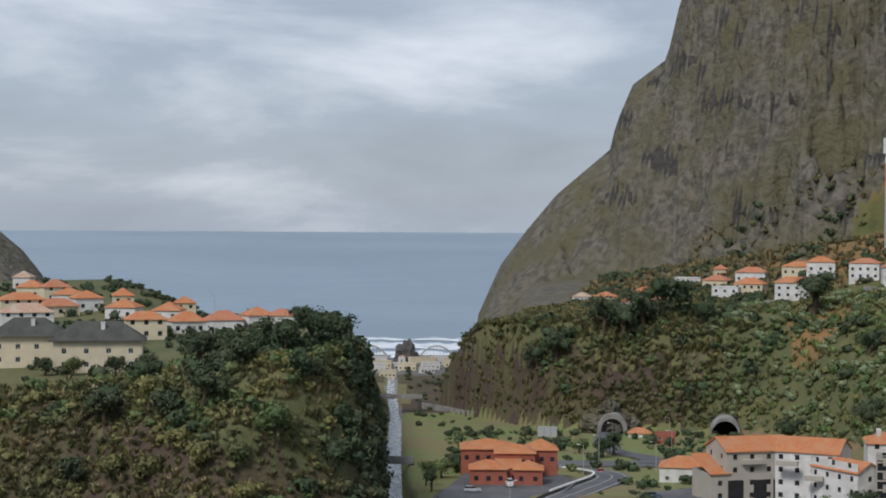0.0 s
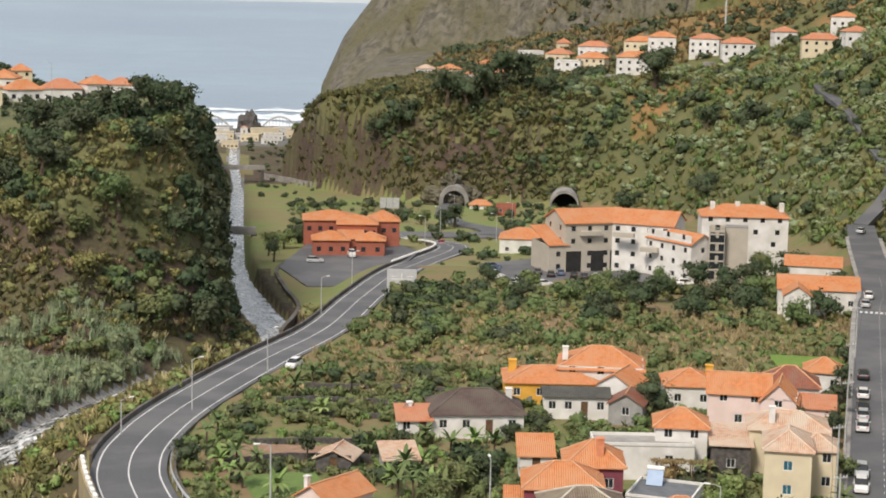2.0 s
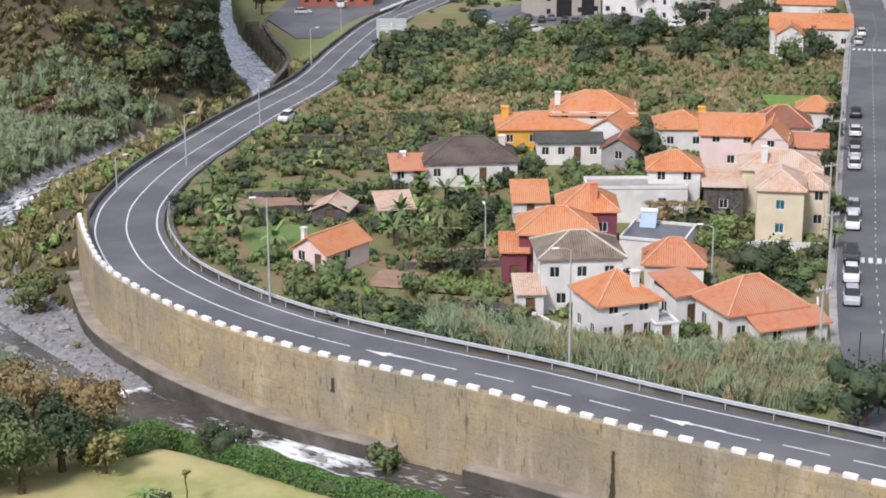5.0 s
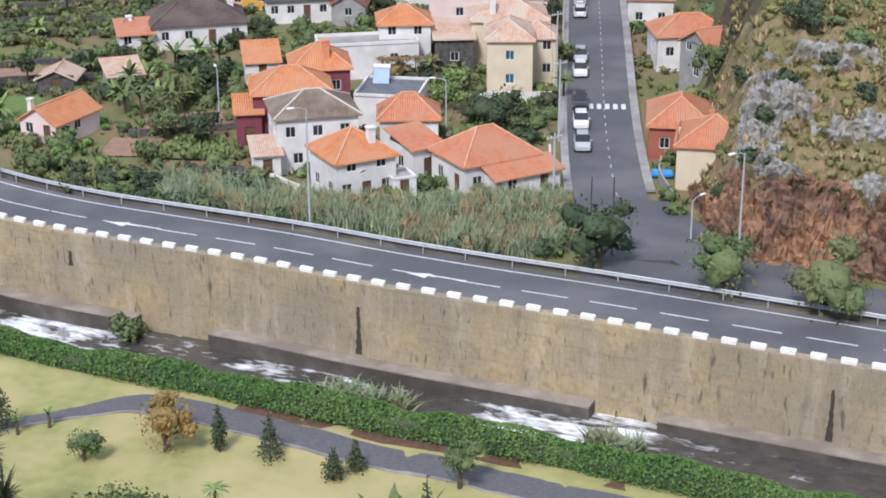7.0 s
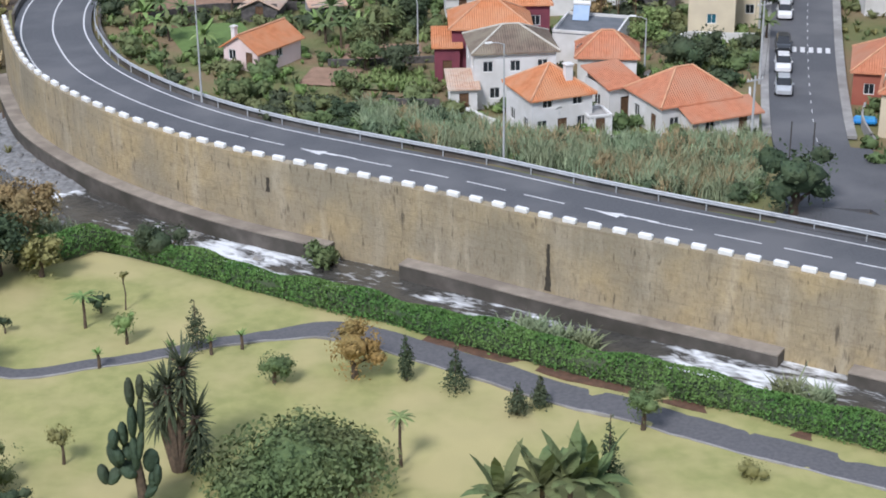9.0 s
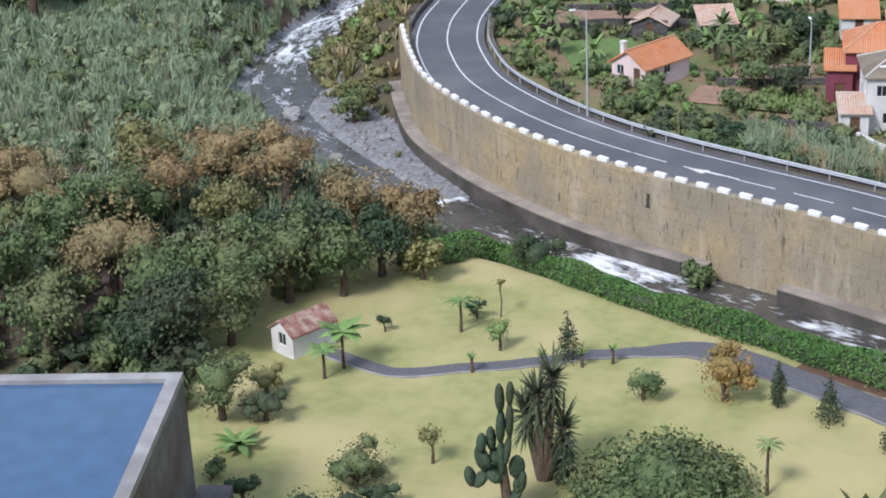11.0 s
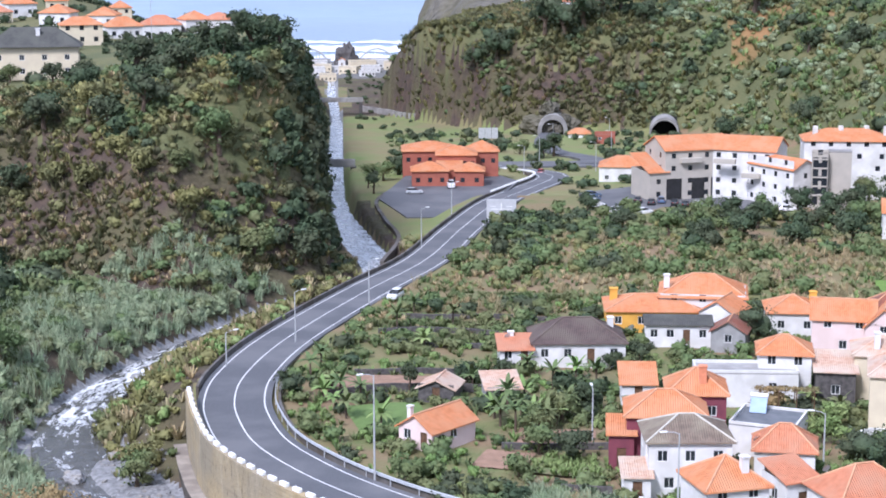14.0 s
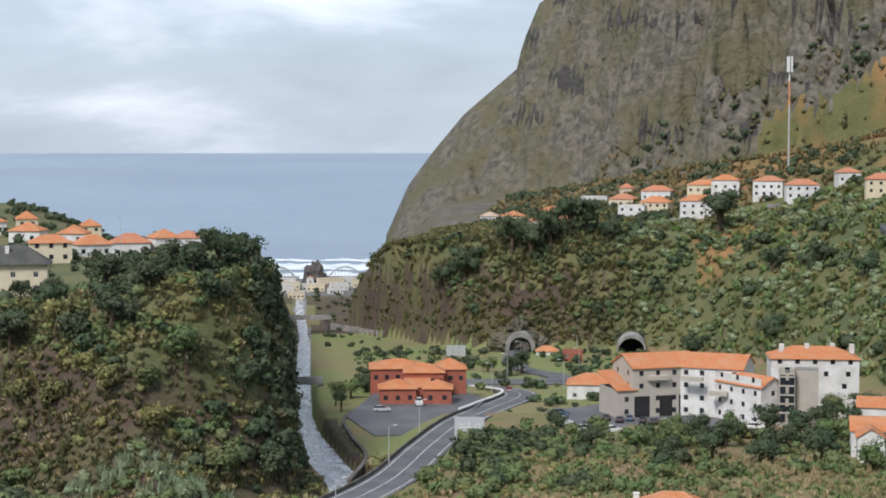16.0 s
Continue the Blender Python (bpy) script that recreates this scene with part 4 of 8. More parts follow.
# ---- road edges: kerb wall by the river, guard blocks, guard rail ----
LEFT = offsets(ROAD, -4.9)
kl = int(np.argmin(np.abs(ROAD[:, 1] - 203)))
vs, fs = wall_body(LEFT[kl:-6], LEFT[kl:-6, 2] - 1.4, LEFT[kl:-6, 2] + 0.62, -0.15, 0.18)
tagged(part("parapet", (vs, fs), M_DARKCON), "low dark concrete parapet along the road", "parapet", kind="structure")
# one footing in two tones: wet front darkened as shaded, top lightened as lit
M_LEDGE = mat("wet_shaded_ledge_concrete", (0.13, 0.115, 0.10), (0.085, 0.075, 0.065), 0.8, 0.7, 0.03, 4, c=(0.06, 0.055, 0.045), big=0.25)
M_LEDGETOP = mat("lit_ledge_concrete", (0.34, 0.295, 0.245), (0.27, 0.235, 0.195), 0.9, 0.9, 0.02, 5, c=(0.21, 0.18, 0.15), big=0.3)
for xa, xb in ((110, 47.2), (43.2, 15.2), (10.4, -25)):
    cutline = WALL[(WALL[:, 0] < xa) & (WALL[:, 0] > xb)]
    tagged(part("ledge", wall_body(cutline, 36.2, 38.86, -1.5, -0.03), M_LEDGE), "wet concrete footing along the river wall, its shaded front painted darker", "footing", kind="structure")
    tagged(part("ledge", wall_body(cutline, 38.864, 39.0, -1.56, -0.03), M_LEDGETOP), "concrete top of the river footing, painted paler as if lit", "footing", kind="structure")

M_BLOCK = mat("white_block", (0.80, 0.80, 0.79), (0.68, 0.68, 0.66), 1.5, 0.8, 0.005, 10)
sw = np.concatenate([[0], np.cumsum(np.linalg.norm(np.diff(WALL, axis=0), axis=1))])
wl3 = offsets(np.column_stack([WALL, np.full(len(WALL), 45.62)]), 0.42)
block = None
for p in np.arange(sw[-1] - 0.6, 8, -2.27):
    x, y = np.interp(p, sw, wl3[:, 0]), np.interp(p, sw, wl3[:, 1])
    x2, y2 = np.interp(p - 0.5, sw, wl3[:, 0]), np.interp(p - 0.5, sw, wl3[:, 1])
    m = pose(x, y, 45.6, 0, 0, math.degrees(math.atan2(y - y2, x - x2)) + random.uniform(-1.5, 1.5))
    if block is None:
        block = part("guard_block", box(-0.6, 0.6, -0.24, 0.24, 0, 0.46, 0.07), M_BLOCK)
        block.matrix_basis = m
        tagged(block, "white painted concrete guard block on the river wall", "guard block", group="guard blocks on the river wall")
    else:
        copy_thing(block, m)


far_edge = LEFT[(LEFT[:, 1] > 402) & (LEFT[:, 1] < 470)]
for i in range(0, len(far_edge) - 1, 1):
    p, q = far_edge[i], far_edge[i + 1]
    copy_thing(block, pose(p[0], p[1], p[2] + 0.6, 0, 0, math.degrees(math.atan2(q[1] - p[1], q[0] - p[0]))))


def guard_rail(line, label):
    """A steel guard rail: a ribbed beam on posts."""
    root = thing("guard_rail", label, "guard rail")
    vs, fs = [], []
    prof = [(0.02, 0.40), (-0.06, 0.46), (-0.06, 0.53), (0.02, 0.59), (-0.06, 0.66), (-0.06, 0.73), (0.02, 0.80), (0.05, 0.6)]
    n = len(prof)
    base = [offsets(line, o) for o, _ in prof]
    for i in range(len(line)):
        vs += [(base[j][i][0], base[j][i][1], line[i][2] + prof[j][1]) for j in range(n)]
    for i in range(len(line) - 1):
        fs += [(i * n + j, i * n + (j + 1) % n, (i + 1) * n + (j + 1) % n, (i + 1) * n + j) for j in range(n)]
    part("beam", (vs, fs), M_STEEL, root)
    post = None
    for i in range(0, len(line), 2):
        p = line[i]
        if post is None:
            post = part("post", box(-0.05, 0.05, -0.03, 0.03, -0.5, 0.7), M_STEEL, root)
            ob = post
        else:
            ob = new("post", post.data)
            ob.parent = root
        ob.matrix_basis = pose(p[0], p[1], p[2])
    return root


RAIL = offsets(ROAD, 4.75)
kr = int(np.argmin(np.abs(ROAD[:, 1] - 215)))
guard_rail(RAIL[:kr], "galvanised steel guard rail along the outer road edge")
vs, fs = wall_body(offsets(ROAD, 5.05)[:kr], ROAD[:kr, 2] - 0.6, ROAD[:kr, 2] + 0.3, 0, 0.35)
tagged(part("kerb", (vs, fs), M_DARKCON), "dark concrete kerb under the guard rail", "kerb", kind="structure")


# ---- the village ----
house("white cottage with an orange hip roof and dormer", 31.7, 152.6, 44.6, 13, 6.2, 6.2, 4.5, 2.1, wins="F:32d L:2 R:2d", storey=2.3, chimneys=[(1.2, -1.6, 1.0, 0.7, M_WHITEWALL)])
house("white two-storey house with a grey tiled hip roof", 29.9, 163.2, 44.5, -2, 8.2, 6.6, 5.9, 1.7, roofmat=M_TILE_GREY, wins="F:23 L:12 R:12")
house("plum red house with an orange hip roof", 29.4, 172.8, 44.6, -7, 8.2, 6.4, 5.5, 1.9, wallmat=M_PURPLE, wins="F:02 L:22 R:11")
house("plum red house with a steep orange roof and chimney", 33.6, 178.3, 44.6, -7, 6.2, 6.0, 6.3, 2.0, wallmat=M_PURPLE, wins="F:02 R:22", chimneys=[(0.6, -1.6, 1.3, 0.8, M_TILE_RED)])
house("orange roofed lean-to beside the plum house", 24.6, 171.5, 44.6, -7, 2.6, 4.2, 3.6, 0.9, roof="mono", wallmat=M_PURPLE, wins="F:1d L:1")
house("small white house with a salmon hip roof", 40.4, 165.4, 44.7, -13, 6.0, 4.8, 3.7, 1.9, roofmat=M_TILE_RED, wins="F:2 L:1 R:1")
house("low white house with a broad salmon hip roof", 44.6, 151.6, 44.7, 15, 8.2, 6.4, 3.5, 2.3, roofmat=M_TILE_RED, wins="L:2d F:3 R:1")
house("tiled porch in front of the broad house", 47.2, 147.6, 44.7, 15, 7.2, 2.2, 2.3, 0.9, roof="mono", roofmat=M_TILE_RED, wins="F:2d", name="porch", category="porch")
house("white annex with a salmon sloping roof", 38.9, 156.6, 44.7, 20, 3.6, 4.4, 3.2, 1.1, roof="mono", roofmat=M_TILE_RED, wins="F:1d L:1")
house("cream two-storey house with pale tiles and teal shutters", 57.2, 184.6, 44.8, -16, 5.2, 7.6, 6.2, 1.5, wallmat=M_CREAM, roofmat=M_TILE_PALE, wins="F:11 R:12 L:11", shutter=M_TEAL, along="y")
house("cream wing with a pale tiled hip roof", 61.3, 186.8, 44.8, -16, 4.2, 5.0, 5.3, 1.2, wallmat=M_CREAM, roofmat=M_TILE_PALE, wins="F:22 R:11")
house("pale tiled house behind the cream house", 60.5, 196.0, 44.8, -13, 9.2, 6.4, 5.4, 1.5, wallmat=M_CREAM, roofmat=M_TILE_PALE, wins="F:02 R:22 L:11", chimneys=[(-2.0, -2.0, 1.4, 0.7, M_WHITEWALL)])
house("dark stone house with pale tiles", 53.4, 195.5, 44.8, -12, 4.6, 7.0, 3.7, 0.9, roof="mono", wallmat=M_STONEWALL, roofmat=M_TILE_PALE, wins="F:1 L:2")
house("white house with an orange hip roof", 47.9, 198.0, 44.8, -11, 6.2, 5.4, 5.2, 1.6, wins="F:02 L:12 R:11")
house("long white flat-roofed house", 42.8, 196.2, 44.8, -5, 12.0, 5.0, 3.1, 0.35, roof="flat", wins="F:2 L:1", storey=3)
house("pink gabled house with white verges", 60.0, 216.5, 44.8, -14, 8.0, 6.0, 5.0, 2.0, roof="gable", wallmat=M_PINK, wins="F:12 L:11 R:12")
house("pink gabled wing facing the street", 64.6, 213.2, 44.8, -20, 4.6, 5.6, 4.6, 2.3, roof="gable", along="y", wallmat=M_PINK, wins="F:11 R:12")
house("pink lean-to with a red tiled roof", 69.4, 213.4, 44.8, -18, 5.0, 4.0, 3.4, 1.0, roof="mono", wallmat=M_PINK, roofmat=M_TILE_RED, wins="F:2 R:1")
house("white house with a dark weathered hip roof", 70.4, 228.2, 44.6, -14, 7.8, 6.4, 3.5, 2.1, roofmat=M_TILE_OLD, wins="F:2 L:1 R:1")
house("white house with an orange roof by the street", 78.5, 238.0, 44.5, -16, 5.4, 5.0, 3.3, 1.5, wins="F:2 R:1")
house("low house with a brown tiled hip roof", 25.2, 218.6, 43.9, -1, 12.0, 8.2, 3.0, 2.3, roofmat=M_TILE_BROWN, wins="F:4d L:1 R:2", chimneys=[(4.6, 1.6, 0.5, 0.8, M_WHITEWALL)])
house("annex with worn red tiles", 16.9, 216.6, 43.9, 0, 4.2, 5.2, 2.2, 0.9, roof="mono", roofmat=M_TILE_RED, wins="F:2d", chimneys=[(-0.4, 2.0, 0.7, 0.7, M_WHITEWALL)])
house("long ochre and white house with an orange hip roof", 38.4, 239.6, 43.2, -5, 13.2, 8.4, 3.0, 1.5, wallmat=M_YELLOW, wins="F:4d L:2", chimneys=[(-5.4, 1.4, 1.0, 1.1, M_YELLOW), (2.4, 2.2, 1.0, 0.8, M_WHITEWALL)])
house("broad house with a large orange hip roof", 46.2, 241.5, 43.2, -11, 12.2, 9.2, 4.6, 2.4, wins="F:03 R:22", chimneys=[(-5.2, -2.0, 1.0, 0.8, M_WHITEWALL)])
house("white gabled wing with an orange roof", 47.6, 233.0, 43.4, -30, 5.2, 6.0, 3.6, 1.6, roof="gable", along="y", wins="F:1 R:2")
house("white house with an orange hip roof and ochre chimney", 57.6, 234.4, 43.4, -8, 7.2, 7.0, 3.4, 1.7, wins="F:2 R:2", chimneys=[(3.0, 1.4, 0.8, 1.0, M_YELLOW)])
house("workshop covered by dark blue tarpaulin roof", 40.2, 228.0, 43.6, -6, 8.8, 4.6, 2.9, 0.8, roof="gable", roofmat=M_SLATE, wins="F:4d L:1", caps=False)
house("old shed with a broken tiled roof", 46.9, 224.6, 43.6, -20, 4.6, 4.6, 2.6, 1.4, roof="gable", along="y", wallmat=M_GREYWALL, roofmat=M_TILE_OLD, wins="F:1")
house("small white outbuilding with an orange roof", 30.1, 197.0, 44.4, -5, 4.0, 4.6, 2.2, 1.5, roof="mono", wins="F:1d", deep_base=1.5)
house("pale pink shed with an orange gable roof", 5.6, 180.2, 44.3, 47, 7.2, 4.8, 2.4, 1.5, roof="gable", wallmat=M_PINK, wins="F:1 L:2d", chimneys=[(-2.4, 1.8, 0.9, 0.5, M_WHITEWALL)], deep_base=1.5)
house("garden shed with a faded tile roof", 6.6, 199.5, 44.0, -17, 4.4, 4.2, 1.7, 1.0, roof="gable", along="y", wallmat=M_STONEWALL, roofmat=M_TILE_PALE, wins="F:1d", deep_base=1.5)
house("lean-to shed with a faded tile roof", 13.8, 198.2, 44.0, 5, 4.0, 4.6, 1.9, 1.0, roof="mono", wallmat=M_GREYWALL, roofmat=M_TILE_PALE, wins="F:1", deep_base=1.5)
house("grey flat-roofed garage with white parapets", 41.3, 176.6, 44.6, -25, 7.0, 7.4, 2.9, 0.3, roof="flat", wallmat=M_WHITEWALL, roofmat=M_FELT, wins="F:1d R:1")
house("small white annex with a pale sloping roof", 24.6, 160.8, 44.5, -4, 2.6, 4.0, 2.6, 0.7, roof="mono", roofmat=M_TILE_PALE, wins="F:1d L:1")
house("grey lean-to on the white cottage terrace", 35.8, 150.6, 44.6, 8, 2.4, 2.8, 2.0, 0.2, roof="flat", wallmat=M_WHITEWALL, wins="F:1d")
# across the street
house("red walled house with a salmon hip roof", 67.4, 157.4, 44.7, -22, 6.4, 8.2, 3.5, 2.0, wallmat=M_BRICKRED, roofmat=M_TILE_RED, wins="F:2d L:3", along="y")
house("red porch with a salmon tiled roof", 70.8, 154.6, 44.7, -22, 3.4, 5.0, 3.3, 1.2, wallmat=M_BRICKRED, roofmat=M_TILE_RED, wins="F:1d")
house("cream house with a salmon hip roof", 66.4, 146.2, 45.0, -25, 7.2, 7.0, 4.4, 2.0, wallmat=M_CREAM, roofmat=M_TILE_RED, wins="F:1d L:11 R:1", along="y")
house("grey house with a salmon gable roof on the slope", 80.0, 176.0, 45.6, 12, 7.0, 6.4, 4.6, 1.8, roof="gable", wallmat=M_GREYWALL, roofmat=M_TILE_RED, wins="F:22 L:12", deep_base=5)
house("white house with a salmon gable roof on the slope", 84.6, 174.0, 46.4, 24, 7.0, 7.0, 4.2, 1.6, roof="gable", wallmat=M_GREYWALL, roofmat=M_TILE_RED, wins="F:2 L:1", deep_base=6)
house("house with an orange hip roof on the slope", 81.5, 189.0, 45.0, -10, 9.0, 6.4, 3.6, 1.8, roofmat=M_TILE_RED, wins="F:3 L:1", deep_base=5)
house("small outhouse with a red tiled roof", 75.6, 158.6, 46.2, -12, 3.6, 4.4, 2.8, 1.0, roof="mono", wallmat=M_BRICKRED, roofmat=M_TILE_OLD, wins="F:1d")
house("white house beside the upper street", 85.5, 212.0, 43.6, -20, 6.0, 6.5, 4.0, 1.6, roofmat=M_TILE_RED, wins="F:2 L:2", deep_base=4)
# beyond the fields
house("white house with a long orange roof", 105.0, 325.0, 41.0, -14, 15.5, 8.0, 4.2, 2.0, roof="gable", wins="F:5d L:2", deep_base=5)
house("white wing with an orange gable roof", 99.0, 319.0, 41.0, -14, 5.0, 6.0, 4.0, 1.6, roof="gable", along="y", wins="F:2 L:1", deep_base=5)
house("white house with an orange roof beside the upper street", 116.5, 364.5, 39.0, -18, 12.0, 7.5, 4.6, 1.6, roof="gable", wins="F:4d L:1", deep_base=5)
house("house with an orange hip roof near the tunnel road", 62.5, 441.0, 34.0, -10, 12.0, 9.0, 4.5, 2.2, wins="F:3d L:2")
house("tunnel service hut with an orange hip roof", 71.5, 618.0, 22.5, -8, 8.0, 5.0, 3.0, 1.6, wins="F:2d")
house("red brick service building", 76.5, 585.0, 26.0, -8, 7.0, 4.0, 3.0, 0.5, roof="flat", wallmat=M_BRICKRED, wins="F:2")

# ---- the hotel: joined wings under orange roofs ----
def wing(root, x, y, z, rot, w, d, h, rh, roof, wins, wallmat, along="x", over=0.4, storey=2.9):
    m = pose(x, y, z, 0, 0, rot)
    ops, _ = spread(wins, w, d, storey)
    wl = part("wall", wall_ring(w, d, h, ops, z0=-4.0), wallmat, root)
    wl.matrix_basis = m
    for s, lst in ops.items():
        for u, zz, ww, hh in lst:
            ob = part("window", box(0, ww, 0.09, 0.13, 0, hh), M_GLASS, root)
            ob.matrix_basis = m @ side_pose(s, w, d) @ Matrix.Translation((u, 0, zz))
            part("frame", box(-0.03, ww + 0.03, 0.03, 0.085, -0.09, 0.0), M_WHITE, ob)
    if roof == "flat":
        rf = part("roof", box(-w / 2, w / 2, -d / 2, d / 2, h, h + 0.3), M_CONCRETE, root)
        rf.matrix_basis = m
        return
    bm, lines = roof_mesh(w, d, rh, roof, over, 0.2, along)
    rf = part("roof", bm, M_TILE, root)
    rf.matrix_basis = m @ pose(0, 0, h + 0.02)
    if roof == "gable":
        gv, _ = gable_fill(w, d, rh - 0.1, along)
        for tri in (gv[:3], gv[3:]):
            g = part("gable_wall", (tri, [(0, 1, 2)]), wallmat, root)
            g.matrix_basis = m @ pose(0, 0, h)


hotel = thing("hotel", "large beige and white hotel with orange tiled roofs", "hotel")
wing(hotel, 71.0, 393.8, 37.6, 14, 16.5, 12, 11.7, 2.6, "gable", "F:4444 L:0022", M_BEIGE)
wing(hotel, 84.8, 391.2, 37.6, -26, 15.0, 12, 11.7, 2.6, "gable", "F:4444", M_WHITEWALL)
wing(hotel, 90.0, 380.5, 37.6, -62, 16.0, 7, 9.0, 2.0, "gable", "F:4443 R:111", M_WHITEWALL)
wing(hotel, 107.5, 391.5, 37.6, -9, 20.0, 11, 13.6, 2.2, "hip", "F:00345 R:0022", M_WHITEWALL, storey=2.8)
wing(hotel, 96.2, 371.0, 37.6, -12, 3.4, 3.4, 12.8, 0.3, "flat", "F:01111 L:0111", M_BEIGE)
wing(hotel, 101.0, 372.5, 37.6, -12, 5.0, 4.0, 12.8, 0.3, "flat", "", M_BEIGE)
wing(hotel, 61.6, 391.0, 37.6, 14, 4.5, 11, 6.6, 3.2, "mono", "F:11", M_BEIGE)
# solid dark boxes on the wall stand in for shaded arches
for px, w in ((66.6, 3.8), (72.4, 3.2), (77.0, 3.0)):
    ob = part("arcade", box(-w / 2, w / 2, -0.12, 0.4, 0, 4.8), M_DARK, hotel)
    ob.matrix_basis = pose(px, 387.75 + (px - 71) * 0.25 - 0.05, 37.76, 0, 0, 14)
for cx, cy in ((100, 391), (106, 391), (112, 391), (116, 389)):
    ob = part("chimney", box(-0.5, 0.5, -0.5, 0.5, 0, 2.2, 0.05), M_WHITEWALL, hotel)
    ob.matrix_basis = pose(cx, cy, 51.8)

for dx, wd in ((-0.95, 1.2), (0.95, 1.2)):
    ob = part("stair_window", box(dx - wd / 2, dx + wd / 2, -1.79, -1.72, 1.5, 12.0), M_GLASS, hotel)
    ob.matrix_basis = pose(96.2, 371.0, 37.6, 0, 0, -12)
for k in range(5):
    ob = part("landing", box(-1.7, 1.7, -1.86, -1.7, 3.4 + k * 2.0, 3.75 + k * 2.0), M_BEIGE, hotel)
    ob.matrix_basis = pose(96.2, 371.0, 37.6, 0, 0, -12)
for px, py, yaw, z0, w in ((78.0, 385.2, -26, 46.2, 5.0), (70.5, 387.3, 14, 46.2, 5.2), (83.5, 382.4, -26, 43.2, 4.2)):
    bal = part("balcony", box(-w / 2, w / 2, -0.9, 0.3, 0, 1.1, 0.04), M_BEIGE, hotel)
    bal.matrix_basis = pose(px, py, z0, 0, 0, yaw)

# ---- the red civic building ----
civic = thing("civic_building", "brick red low building with orange hip roofs", "building")
wing(civic, 11.5, 423.5, 36.3, 0, 9.0, 8.0, 4.0, 1.7, "hip", "F:3 L:2", M_BRICKRED)
wing(civic, 21.5, 422.5, 36.3, -4, 7.0, 7.0, 4.0, 1.7, "hip", "F:2 R:2", M_BRICKRED)
wing(civic, 16.5, 424.5, 36.3, -2, 6.0, 7.5, 4.0, 1.3, "mono", "F:2", M_BRICKRED)
wing(civic, 18.5, 432.0, 36.3, -2, 10.0, 7.5, 6.8, 1.7, "hip", "F:05", M_BRICKRED)
wing(civic, 12.0, 444.0, 36.0, 0, 14.0, 12.0, 6.8, 1.8, "hip", "F:05 L:33", M_BRICKRED)
wing(civic, 25.5, 440.0, 36.0, 0, 8.0, 9.0, 7.0, 2.2, "hip", "F:03 R:22", M_BRICKRED)

# ---- villas on the terrace ----
TERRACE = [(62.7, 770.5, 8, 3.2, 1), (71.3, 746.6, 9, 4, 0), (80.0, 717.2, 10, 3.2, 0), (88.0, 718, 9, 3.2, 0), (89.3, 751.7, 9, 3.6, 0), (100.0, 738.3, 9.5, 4, 0), (110.8, 775.1, 10.5, 4, 2), (120.2, 748.4, 11, 3.8, 0),
           (127.3, 783.7, 6, 4, 0), (117.0, 703.5, 11, 5.6, 2), (126.8, 704.0, 12, 5.8, 0), (134.6, 743.9, 13, 4.5, 0), (141.4, 683.5, 17, 6.6, 0), (151.7, 727.3, 13, 4, 0), (156.8, 708.9, 11.5, 7.2, 0),
           (170.3, 688.3, 12, 6.8, 0), (179.2, 671.5, 13, 6, 0), (195.7, 664.8, 9, 4.4, 0), (197.8, 624.4, 14, 6, 0), (205.4, 607.2, 9.5, 4.4, 0), (212, 640, 9, 4.4, 0)]
for x, y, w, h, kind in TERRACE:
    az = math.degrees(math.atan2(x, y))
    n = max(2, int(w / 3))
    house(("white villa with a flat roof on the terrace" if kind == 2 else "white villa with an orange hip roof on the terrace"), x, y, lie(x, y), -az + random.uniform(-18, 18), w, random.uniform(7.5, 9.5), h, 0.4 if kind == 2 else random.uniform(1.7, 2.2),
          roof="flat" if kind == 2 else "hip", roofmat=M_CONCRETE if kind == 2 else (M_TILE_PALE if kind == 1 else random.choice([M_TILE, M_TILE, M_TILE_RED])), wins=f"F:{n}{n if h > 5 else ''} L:2{2 if h > 5 else ''} R:2",
          frames=False, caps=False, group="villas on the terrace", deep_base=5.0, wallmat=random.choice([M_WHITEWALL, M_WHITEWALL, M_CREAM]))
# ---- the upper village on the headland ----
UPPER = [(-118.6, 481.1, 12.3, 5, 0), (-106.9, 439.2, 13, 5, 1), (-108.0, 479.5, 10.6, 3.2, 0), (-120.3, 530.5, 8.1, 5, 0), (-144, 587.6, 6, 4.4, 1), (-103.7, 497.3, 8, 4, 0), (-97.5, 521, 6.2, 3.2, 0),
         (-87.9, 471.9, 8.5, 3.6, 0), (-73.6, 423.2, 10, 5.2, 0), (-67.9, 452.9, 9.1, 3.6, 0), (-61.5, 480.0, 11.0, 4.2, 0), (-52.5, 484.0, 7.4, 4.2, 0), (-45.3, 480.0, 8.5, 3.9, 0), (-89, 590.3, 7, 3, 0),
         (-112, 512, 9, 4, 0), (-131, 545, 8, 4, 0), (-80, 500, 8, 3.4, 0), (-125, 455, 12, 4.5, 0)]
for x, y, w, h, kind in UPPER:
    az = math.degrees(math.atan2(x, y))
    n = max(2, int(w / 3))
    house("house with an orange hip roof in the upper village", x, y, lie(x, y), -az + random.uniform(-20, 20), w, random.uniform(6.5, 8.5), h, random.uniform(1.7, 2.3), roofmat=M_TILE_PALE if kind else random.choice([M_TILE, M_TILE, M_TILE_RED]),
          wins=f"F:{n}{n if h > 4.6 else ''} R:2", frames=False, caps=False, group="houses of the upper village", deep_base=4.0, wallmat=random.choice([M_WHITEWALL, M_CREAM, M_WHITEWALL]))
